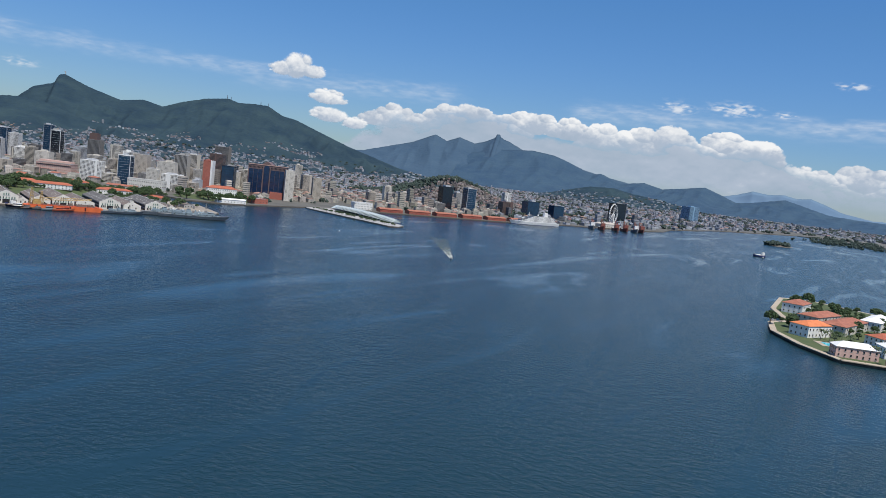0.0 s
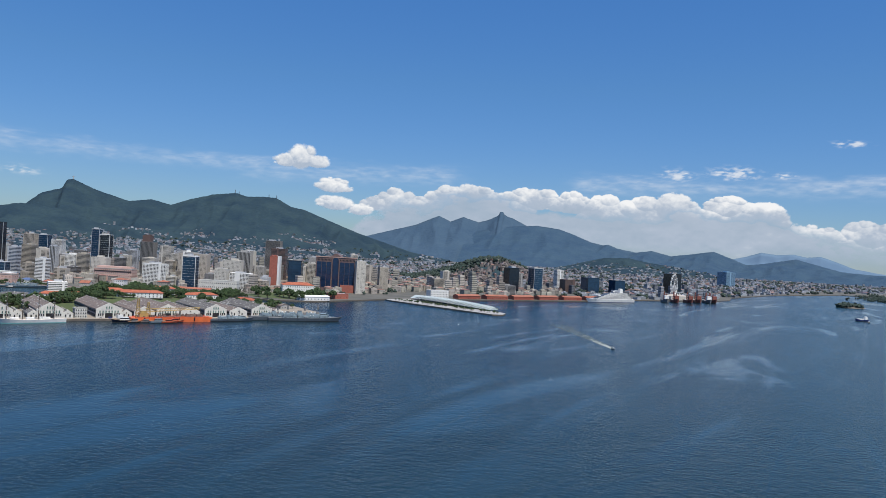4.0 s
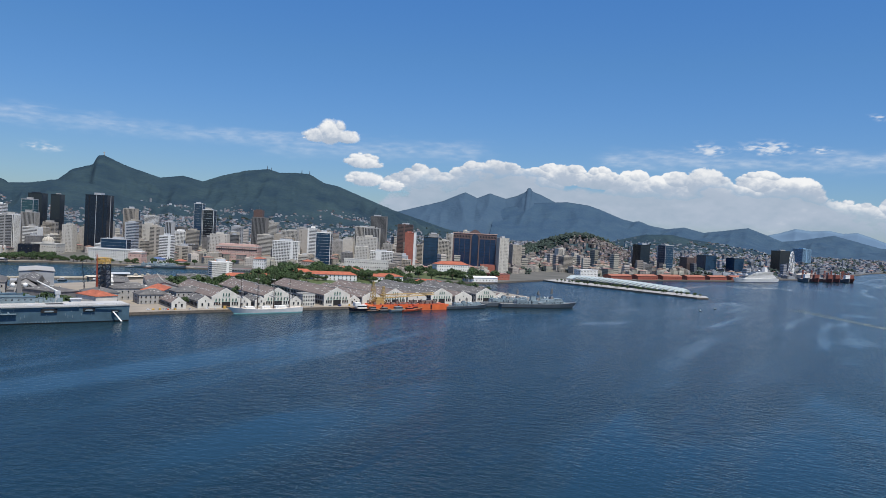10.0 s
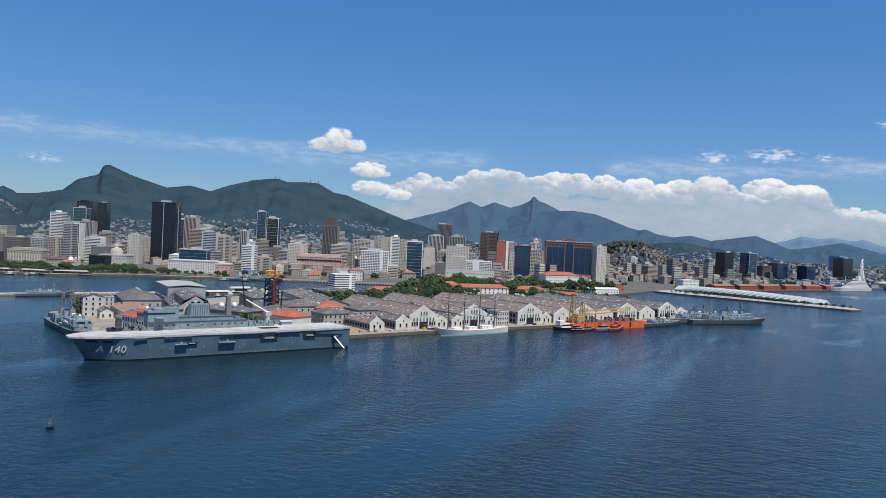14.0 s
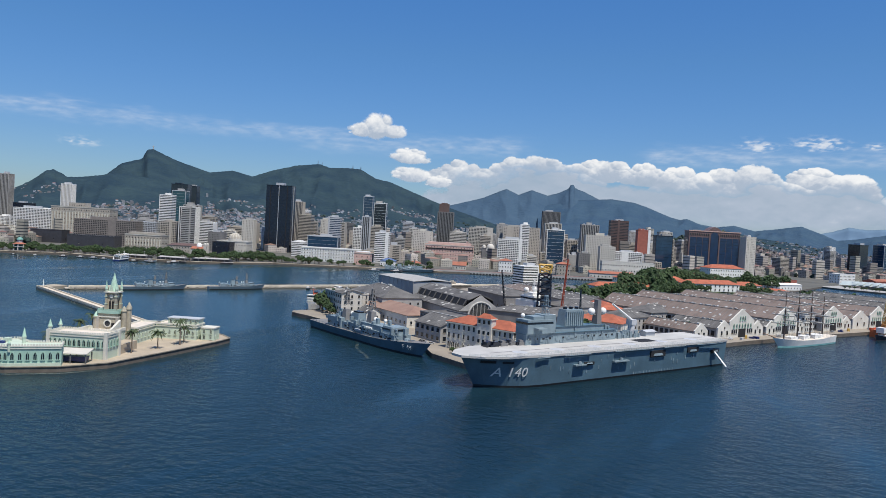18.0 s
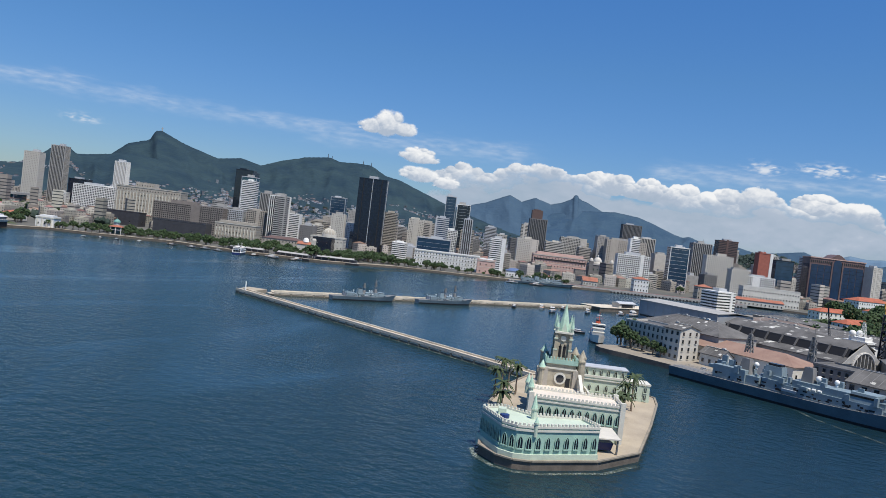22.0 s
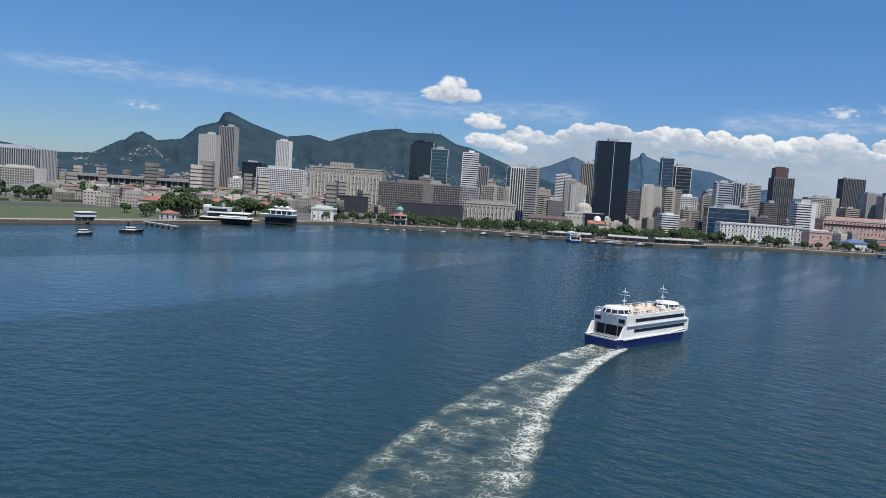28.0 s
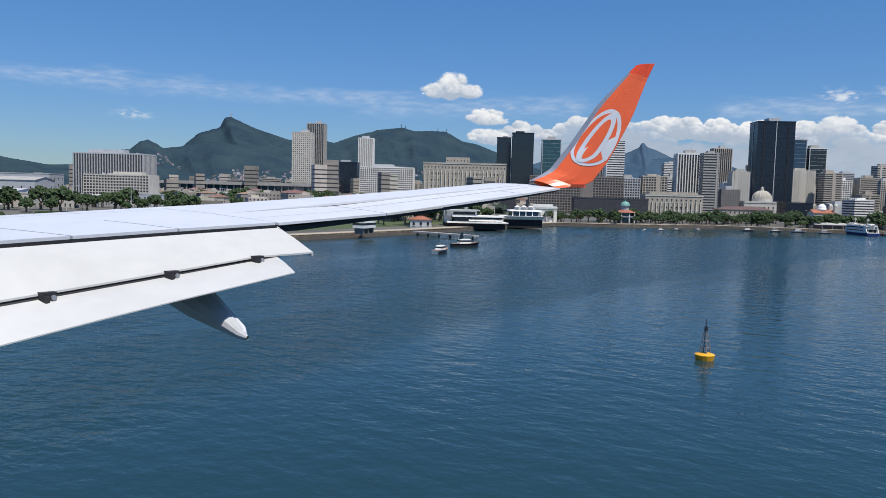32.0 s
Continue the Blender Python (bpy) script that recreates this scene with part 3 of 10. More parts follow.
# ---- clouds: a far backdrop that follows the sky ----
def cloud_material(name, low, high):
    m = bpy.data.materials.new(name)
    m.use_nodes = True
    n, l = m.node_tree.nodes, m.node_tree.links
    for k in list(n):
        n.remove(k)
    out = n.new("ShaderNodeOutputMaterial")
    mixs, tr, em = n.new("ShaderNodeMixShader"), n.new("ShaderNodeBsdfTransparent"), n.new("ShaderNodeEmission")
    at, av = n.new("ShaderNodeAttribute"), n.new("ShaderNodeAttribute")
    at.attribute_name, av.attribute_name = "cover", "lit"
    rng = n.new("ShaderNodeMapRange")
    rng.inputs[1].default_value, rng.inputs[2].default_value = low, high
    rng.interpolation_type = "SMOOTHSTEP"
    l.new(at.outputs["Fac"], rng.inputs[0])
    l.new(rng.outputs[0], mixs.inputs[0])
    l.new(tr.outputs[0], mixs.inputs[1])
    l.new(em.outputs[0], mixs.inputs[2])
    ramp = n.new("ShaderNodeValToRGB")
    el = ramp.color_ramp.elements
    el[0].position, el[0].color = 0.0, (0.36, 0.46, 0.58, 1)
    el[1].position, el[1].color = 0.92, (0.97, 0.98, 0.99, 1)
    e = el.new(0.45)
    e.color = (0.47, 0.55, 0.67, 1)
    l.new(av.outputs["Fac"], ramp.inputs[0])
    l.new(ramp.outputs[0], em.inputs[0])
    em.inputs[1].default_value = CLOUD_GLOW
    l.new(mixs.outputs[0], out.inputs[0])
    m.cycles.emission_sampling = "NONE"
    return m


CLOUD_GLOW = 0.72


def fbm(u, v, seed, octaves=6):
    """Layered value noise on arrays."""
    rs = np.random.RandomState(seed)
    total, amp, tot = np.zeros_like(u), 1.0, 0.0
    for _ in range(octaves):
        grid = rs.rand(256, 256)
        i, j = np.floor(u).astype(int), np.floor(v).astype(int)
        fu, fv = u - i, v - j
        fu, fv = fu * fu * (3 - 2 * fu), fv * fv * (3 - 2 * fv)
        a, b = grid[i % 256, j % 256], grid[(i + 1) % 256, j % 256]
        c, d = grid[i % 256, (j + 1) % 256], grid[(i + 1) % 256, (j + 1) % 256]
        total += amp * ((a * (1 - fu) + b * fu) * (1 - fv) + (c * (1 - fu) + d * fu) * fv)
        tot += amp
        amp *= 0.55
        u, v = u * 2.03 + 17.1, v * 2.03 + 5.7
    return total / tot


def cloud_sheet(name, label, dist, az, el, nu, nv, field, low, high):
    """A curved sheet of sky; field(az, el) gives cover and light."""
    A, E = np.meshgrid(np.linspace(*az, nu), np.linspace(*el, nv))
    cover, lit = field(A, E)
    ra, re = np.radians(A), np.radians(E)
    X, Y, Z = O.x + dist * np.cos(re) * np.sin(ra), O.y + dist * np.cos(re) * np.cos(ra), 30 + dist * np.sin(re)
    co = np.stack([X, Y, Z], -1).reshape(-1, 3)
    idx = np.arange(nu * nv).reshape(nv, nu)
    fs = np.stack([idx[:-1, :-1], idx[:-1, 1:], idx[1:, 1:], idx[1:, :-1]], -1).reshape(-1, 4)
    me = bpy.data.meshes.new(name)
    me.from_pydata(co.tolist(), [], fs.tolist())
    for key, val in (("cover", cover), ("lit", lit)):
        at = me.attributes.new(key, "FLOAT", "POINT")
        at.data.foreach_set("value", val.reshape(-1).astype(np.float32))
    me.materials.append(cloud_material(name, low, high))
    ob = tagged(new(name, me), label, "cloud", kind="structure")
    ob.visible_shadow = False
    return ob


def billow(puffs, seed, small=7):
    """Rounded heads, each with smaller heads budding on its upper rim: azimuth, middle, half width, height, depth."""
    rs = np.random.RandomState(seed)
    out = []
    for a0, e0, rw, rh in puffs:
        out.append((a0, e0, rw, rh, 0.0))
        for _ in range(small):
            t, k = rs.uniform(-0.15, 1.15) * np.pi, rs.uniform(0.22, 0.5)
            out.append((a0 + np.cos(t) * rw * 0.78, e0 + np.sin(t) * rh * 0.72, rw * k, min(rw, rh) * k, 0.12 * rs.rand()))
            if rs.rand() < 0.6:
                q, j = t + rs.uniform(-0.5, 0.5), k * 0.45
                out.append((a0 + np.cos(q) * rw * 0.98, e0 + np.sin(q) * rh * 0.92, rw * j, min(rw, rh) * j, 0.2))
    return out


def bumps(A, E, puffs, seed, scale=1.0, small=7):
    """Cauliflower heads with noise on their rims: cover and light."""
    w1 = fbm(A * 1.3 * scale, E * 1.7 * scale, seed) - 0.5
    w2 = fbm(A * 4.5 * scale, E * 5.0 * scale, seed + 1) - 0.5
    cover, lit = np.full_like(A, -1.0), np.zeros_like(A)
    az, el = A[0], E[:, 0]
    for a0, e0, rw, rh, lift in billow(puffs, seed, small):
        i0, i1 = np.searchsorted(az, (a0 - 1.5 * rw, a0 + 1.5 * rw))
        j0, j1 = np.searchsorted(el, (e0 - 1.5 * rh, e0 + 1.5 * rh))
        if i1 <= i0 or j1 <= j0:
            continue
        box = (slice(j0, j1), slice(i0, i1))
        da, de = (A[box] - a0) / rw, (E[box] - e0) / rh
        up = np.where(de > 0, de, de * 1.5)
        d = (1 - np.sqrt(da * da + up * up)) * min(1.0, rw) + w1[box] * 0.26 + w2[box] * 0.16
        l = np.clip(0.62 + 0.38 * de + 0.10 * da + lift + w1[box] * 0.5 + w2[box] * 0.35, 0, 1)
        near = np.clip(0.5 + (d - cover[box]) / 0.14, 0, 1)
        lit[box] = lit[box] * (1 - near) + l * near
        cover[box] = np.maximum(cover[box], d)
    return cover, lit


def bank(A, E):
    """Cumulus heads in a row over a grey layer that thins towards the horizon."""
    crest_a = (228, 236, 237.8, 240.3, 242, 245.5, 248.2, 250.8, 253, 255.9, 257.5, 259.1, 261.8, 264.1, 266.3, 268.4, 269.8, 271.5, 276, 283, 290)
    crest_e = (2.0, 3.0, 4.0, 5.6, 5.5, 6.6, 6.2, 5.7, 5.4, 5.6, 5.6, 5.3, 5.7, 5.3, 5.6, 5.5, 4.6, 4.0, 3.7, 3.9, 3.0)
    rs = np.random.RandomState(5)
    puffs = []
    a = 238.5
    while a < 292:
        w = rs.uniform(0.9, 2.3)
        top = np.interp(a, crest_a, crest_e) + rs.uniform(-1.3, 0.15)
        h = w * rs.uniform(0.55, 0.85)
        puffs.append((a, top - h, w, h))
        a += w * rs.uniform(0.65, 1.3)
    cp, lp = bumps(A, E, puffs, 11, 1.0)
    heads = np.clip((cp + 0.02) / 0.12, 0, 1)
    n3 = fbm(A * 0.35, E * 0.8, 14) - 0.5
    n1 = fbm(A * 0.8, E * 1.5, 15) - 0.5
    top = np.interp(A, crest_a, crest_e) - 1.5 + n1 * 1.6 + n3 * 1.4
    veil = np.clip((top - E) / 0.7, 0, 1) * np.clip((A - 229) / 9, 0, 1) * np.clip((E + 0.6) / 2.4, 0.5, 1) * np.clip(0.93 + n3 * 0.4, 0.5, 1)
    low = np.clip((top + 0.7 - E) / 1.9, 0, 1)
    shade = low * low * (3 - 2 * low)
    grey = np.clip(0.24 + n3 * 0.5 + n1 * 0.5, 0.03, 0.62)
    glow = np.clip(lp * (0.86 + n3 * 0.9), 0, 1)
    lit = np.where(heads > 0.02, glow * (1 - shade) + grey * shade, grey)
    return 0.3 + 0.42 * np.maximum(heads * (1 - 0.6 * shade), veil), lit


def streaks(A, E):
    n1 = fbm(A * 0.35, E * 2.4, 21)
    n2 = fbm(A * 1.3 + E * 1.2, E * 5.0 - A * 0.3, 22)
    n4 = fbm(A * 2.6 + E * 3.0, E * 7.0 - A * 0.8, 23)
    c = np.zeros_like(A)
    for a0, a1, e0, e1, wd, k in ((203, 238, 6.5, 6.1, 0.75, 0.38), (252, 292, 5.9, 6.1, 0.9, 0.42), (226, 247, 5.6, 6.2, 0.9, 0.34)):
        mid = e0 + (A - a0) / (a1 - a0) * (e1 - e0) + (n1 - 0.5) * 0.9
        along = np.clip((A - a0) / 3, 0, 1) * np.clip((a1 - A) / 3, 0, 1)
        c = np.maximum(c, along * k * np.exp(-((E - mid) / wd) ** 2))
    for a0, e0, ra, re, k in ((265.3, 6.9, 1.9, 0.5, 1.5), (261.4, 6.8, 1.3, 0.5, 1.3), (268.6, 6.8, 0.9, 0.25, 1.0), (272.6, 8.9, 1.1, 0.22, 1.3), (213, 4.4, 1.3, 0.35, 0.8)):
        tilt = E - e0 + (A - a0) * 0.05
        c = np.maximum(c, k * np.clip(n4 * 2.6 - 0.75, 0, 1) * np.exp(-((A - a0) / ra) ** 2 - (tilt / re) ** 2))
    c = c * (0.35 + 1.0 * n2) * (0.5 + n1)
    return np.clip(c, 0, 0.8), np.clip(0.72 + 0.3 * n2, 0, 1)


cloud_sheet("cloud_bank", "long bank of white cumulus over the range", 4650, (224, 296), (-0.2, 9.5), 1500, 300, bank, 0.30, 0.72)
cloud_sheet("cloud_streaks", "thin white streaks of high cloud", 4680, (196, 296), (2.5, 12.5), 900, 220, streaks, 0.03, 1.25)
cloud_sheet("cumulus_puffs", "small separate white cumulus clouds", 3460, (226, 244), (2.2, 10.0), 520, 230,
            lambda A, E: bumps(A, E, ((233.3, 6.95, 1.25, 1.25), (232.3, 6.75, 1.0, 0.75), (234.6, 6.75, 1.1, 0.7), (236.0, 4.95, 1.4, 0.75), (236.3, 3.6, 1.5, 0.75), (238.2, 3.2, 1.1, 0.6)), 31, 1.0, 5), 0.0, 0.26)

# ---- the city ----
FLOOR = 3.4 * S


def tower(x, y, w, d, h, yaw, style, wall, glass, label, name="office_tower", plant=True, z=GZ, ends=None, bay=None, group="", fine=True):
    """A building of storeys: a glazed core with proud floor bands, piers or fins, and plant on its roof."""
    t = thing(name, label, "building", x, y, z, yaw, group)
    n = max(2, round(h / FLOOR))
    fh = h / n
    if glass is GLASSD and style != "curtain":
        glass = GLASSW
    g = Geo().box(0, 0, 0, w - 0.26, d - 0.26, h - 0.15)
    part("glazing", g, glass, t)
    bay = bay or 1.25
    if style in ("ribbon", "grid", "punched"):
        k = {"ribbon": 0.5, "grid": 0.34, "punched": 0.55}[style]
        band = Geo().box(0, 0, 0, w, d, fh * k).mesh("floor_band", wall)
        if fine:
            for i in range(n):
                part("floor_band", band, wall, t, at=(0, 0, i * fh))
        else:
            g = Geo()
            for i in range(n):
                g.box(0, 0, i * fh, w, d, fh * k)
            tagged(part("facade", g, wall, t), kind="stuff")
    if style in ("grid", "punched", "fins"):
        pw = {"grid": 0.26, "punched": 0.58, "fins": 0.32}[style] * bay
        for sy in (-1, 1):
            g = Geo()
            m = max(2, round(w / bay))
            for i in range(m + 1):
                g.box(-w / 2 + pw / 2 + (w - pw) * i / m, sy * (d / 2 - 0.12), 0, pw, 0.3 if style != "fins" else 0.55, h)
            tagged(part("facade", g, wall, t), kind="stuff")
        for sx in (-1, 1):
            g = Geo()
            m = max(2, round(d / bay))
            for i in range(m + 1):
                g.box(sx * (w / 2 - 0.12), -d / 2 + pw / 2 + (d - pw) * i / m, 0, 0.3 if style != "fins" else 0.55, pw, h)
            tagged(part("facade", g, wall, t), kind="stuff")
    if style in ("ribbon", "grid", "punched"):
        pick = random.Random(int(x * 11 + y * 5))
        for sy in (-1, 1):
            if pick.random() < 0.6:
                bw = w * pick.uniform(0.10, 0.24)
                part("stair_bay", Geo().box(pick.uniform(-0.5, 0.5) * (w - bw), sy * (d / 2 - 0.1), 0, bw, 0.42, h + pick.uniform(0.1, 1.0)), wall, t)
        if not ends and pick.random() < 0.45:
            ends = {pick.choice("ew"): wall}
    if style == "curtain":
        band = Geo().box(0, 0, 0, w - 0.16, d - 0.16, 0.07).mesh("mullion", wall)
        for i in range(0, n, 2):
            part("mullion", band, wall, t, at=(0, 0, i * fh))
        g = Geo()
        for sx in (-1, 1):
            for sy in (-1, 1):
                g.box(sx * (w / 2 - 0.3), sy * (d / 2 - 0.3), 0, 0.35, 0.35, h)
        tagged(part("frame", g, wall, t), kind="stuff")
    for side in ends or ():
        g = Geo()
        if side in "ew":
            g.box((1 if side == "e" else -1) * (w / 2 + 0.02), 0, 0, 0.4, d + 0.1, h + 0.1)
        else:
            g.box(0, (1 if side == "n" else -1) * (d / 2 + 0.02), 0, w + 0.1, 0.4, h + 0.1)
        part("end_wall", g, ends[side], t)
    g = Geo().box(0, 0, h - 0.2, w + 0.06, d + 0.06, 0.55)
    part("parapet", g, wall, t)
    if plant:
        rnd = random.Random(int(x * 7 + y * 13))
        g = Geo().box(rnd.uniform(-0.15, 0.15) * w, 0, h + 0.3, w * rnd.uniform(0.3, 0.5), d * rnd.uniform(0.35, 0.6), rnd.uniform(0.9, 1.9))
        part("plant_room", g, rnd.choice((CONC, GREYP, wall)), t)
        g = Geo()
        for _ in range(rnd.randint(2, 4)):
            g.box(rnd.uniform(-0.4, 0.4) * w, rnd.uniform(-0.35, 0.35) * d, h + 0.3, rnd.uniform(0.5, 1.1), rnd.uniform(0.5, 1.1), rnd.uniform(0.3, 0.8))
        tagged(part("roof_plant", g, GREYP, t), kind="stuff")
        if h > 28:
            g = Geo().tube((w * 0.1, 0, h + 0.3), (w * 0.1, 0, h + 0.3 + rnd.uniform(2, 3.5)), 0.07, 0.04)
            part("antenna", g, STEEL, t)
    return t


YD = 118.0  # the grid of the old town
# dark and glass towers
t = tower(-309, -247, 19, 12, 48.5, YD, "curtain", BLACK, BLACK, "tall black glass office tower with pale vertical strips")
for s in (-1, 1):
    part("light_strip", Geo().box(0, s * 6, 0, 0.35, 0.3, 48.5), GREYP, t, "pale vertical light strip")
    part("light_strip", Geo().box(s * 9.5, 0, 0, 0.3, 0.35, 48.5), GREYP, t)
    for k in (-6.1, 6.1):
        # Dark strips on the face stand in for a shaded step.
        part("shade_strip", Geo().box(k, s * 6, 0, 0.5, 0.1, 48.5), DARK, t)
tower(-418, -247, 8.5, 8, 47.4, YD, "curtain", GREYP, GLASSB, "slim dark blue glass tower among others")
tower(-422, -237, 11, 9, 42, YD, "curtain", WHITE, GLASSD, "dark glass tower under a pale crown")
tower(-328, -182, 5.6, 6, 29.2, YD, "fins", GREYP, GLASSD, "narrow dark tower with pale edges")
tower(-290, -180, 8.2, 7, 27.5, YD, "ribbon", GREYP, GLASSB, "grey-blue office tower with window bands")
tower(-354, -237, 12, 8, 25.4, YD, "punched", CREAM, GLASSD, "cream tower with yellowish window bays")
tower(-348, -222, 9.2, 8, 23.8, YD, "ribbon", BEIGE, GLASSD, "sand-coloured office tower with window bands")
tower(-271, -173, 20, 8, 14.8, YD, "curtain", GREYP, GLASSB, "low block of reflecting blue glass")
tower(-292, -142, 9, 8, 19.2, YD, "ribbon", WHITE, GLASSD, "white apartment tower with banded balconies")
tower(-445, -151, 20, 9, 26, YD, "grid", CREAM, GLASSD, "broad cream office slab with a grid front")
tower(-373, -56, 12, 9, 27.2, YD, "curtain", WHITE, GLASSB, "blue glass tower with white cross bands")
tower(-438, -55, 13, 9, 32.6, YD, "fins", CONC, GLASSD, "grey tower with fine vertical ribs")
tower(-474, -44, 14, 10, 37.3, YD, "ribbon", BROWN, GLASSD, "dark brown office tower with window bands")
tower(-451, -3, 12.5, 9, 27.4, YD, "curtain", BLACK, GLASSB, "dark blue glass office block")
tower(-479, 51, 8.6, 8, 30, 140, "punched", CREAM, GLASSD, "pale yellow tower with rows of small windows")
tower(-540, 36, 9, 8, 24, 140, "punched", SAND, GLASSD, "plain sand-coloured tower with small windows")
tower(-404, -451, 11, 9, 51, YD, "curtain", BLACK, GLASSD, "black tower standing behind its neighbour")
tower(-358, -413, 15, 10, 50, YD, "curtain", BLACK, GLASSD, "black office tower with aerials")
tower(-329, -379, 12, 9, 43, YD, "curtain", GREYP, GLASST, "teal glass office tower with pale edges")
tower(-264, -315, 9, 8, 37, YD, "ribbon", WHITE, GLASSD, "white tower with dark window bands")
tower(-300, -330, 12, 8, 31, YD, "fins", CONC, GLASSD, "grey ribbed office tower")
tower(-249.4, -274.3, 11.5, 8, 29, YD, "fins", WHITE, GLASSD, "white tower with vertical ribs")
tower(-237.7, -262, 7, 7, 28.5, YD, "ribbon", CONC, GLASSD, "grey tower with open side galleries")
tower(-369, -284, 11, 8, 39, YD, "fins", BEIGE, GLASSD, "beige tower with brown fins")
tower(-276, -287, 12.5, 8, 18.9, YD, "ribbon", WHITE, GLASSD, "white office slab with strong floor bands")
tower(-242, -443, 31, 9, 21.7, YD, "grid", WHITE, GLASSD, "long white office block with a lattice front")
tower(-257, -485, 14, 10, 25.3, YD, "curtain", BLACK, BLACK, "black cube of an office block")
tower(-222, -490, 11.5, 8, 41, YD, "punched", CREAM, GLASSD, "cream tower with a staggered panel front")
tower(-252, -506, 11, 8, 49.2, YD, "fins", CONC, GLASSD, "grey tower with tall vertical fins")
tower(-315, -515, 10.5, 7, 45, YD, "fins", WHITE, CONC, "white tower with a blank face")
tower(-104, -498, 33, 13, 22, YD, "fins", GREYP, GLASSD, "broad office block with dark vertical slots")
tower(-84, -465, 28, 9, 12, YD, "grid", CREAM, GLASSD, "concrete lattice building before a larger block")
tower(-678, 117, 14, 11, 29.5, 152, "curtain", BLACK, GLASSD, "dark glass twin tower by the port")
tower(-703, 136, 13, 11, 30.4, 152, "curtain", GREYP, GLASSB, "blue glass twin tower by the port")
tower(-1046, 216, 24, 14, 29.3, 152, "curtain", BLACK, GLASSD, "dark glass hotel behind the big wheel")
tower(-352, -149, 14, 9, 21, YD, "punched", CREAM, GLASSD, "ornate cream block with a stepped top")
tower(-420, -103, 28, 10, 28, YD, "punched", BEIGE, GLASSD, "cluster of beige office blocks")
tower(-355, -79, 20, 8, 19, YD, "grid", WHITE, GLASSD, "white office block with a grid front")
tower(-402, -92, 6.5, 7, 30, YD, "ribbon", WHITE, GLASSD, "thin white tower with dark window bands")
tower(-405, -37, 17, 8, 25, YD, "punched", CREAM, GLASSD, "cream twin office blocks")
tower(-577, -144, 17, 11, 45.3, YD, "fins", DCONC, GLASSD, "dark tower split by a white core")
tower(-388, -10, 18, 8, 15, YD, "grid", WHITE, GLASSD, "white government office block")
tower(-375, -20, 10, 8, 18, YD, "punched", CREAM, GLASSD, "cream block beside a bright yellow stair tower")
tower(-262, -335, 15, 10, 18, YD, "ribbon", CONC, GLASSD, "grey ministry block with window bands")
tower(-238, -300, 12, 9, 17, YD, "grid", GREYP, GLASSD, "grey office block with square windows")
tower(-219, -318, 43, 12, 17, YD, "grid", UMBERG, GLASSD, "long grey-brown ministry block with rows of windows")
tower(-430, -330, 12, 9, 33, YD, "ribbon", WHITE, GLASSD, "white tower banded with dark windows")
tower(-445, -380, 14, 10, 38, YD, "curtain", GREYP, GLASSB, "blue-grey glass tower with a flat top")
tower(-470, -200, 12, 9, 33, YD, "ribbon", CREAM, GLASSD, "cream tower banded with dark windows")
tower(-500, -110, 14, 10, 33, YD, "fins", CREAM, GLASSD, "cream tower with vertical ribs")

# the brown spired tower
t = tower(-424, -173, 13, 10, 37, YD, "fins", DCONC, GLASSD, "grey-brown tower with a stepped reddish top", plant=False)
part("crown", Geo().box(-1.5, 0, 37.3, 8, 8, 6.5).box(-1.5, 0, 43.8, 5, 5, 0.7), BROWN, t, "reddish brown top block")
part("antenna", Geo().tube((-1.5, 0, 44.5), (-1.5, 0, 48), 0.1, 0.04), STEEL, t)
# red and white pair
t = tower(-434, -14, 7.5, 8, 30.6, YD, "curtain", REDB, REDB, "office tower with a red brick flank and a white face")
part("end_wall", Geo().box(4.6, 0, 0, 1.8, 8.1, 31), WHITE, t, "white flank")


GLASSN = mat("navy_window_glass", (0.010, 0.026, 0.065), 0.12, spec=0.8, var=0.3, scale=0.3)


UMBER = mat("rosy_brown_stone_cladding", (0.155, 0.10, 0.09), 0.55, var=0.2)


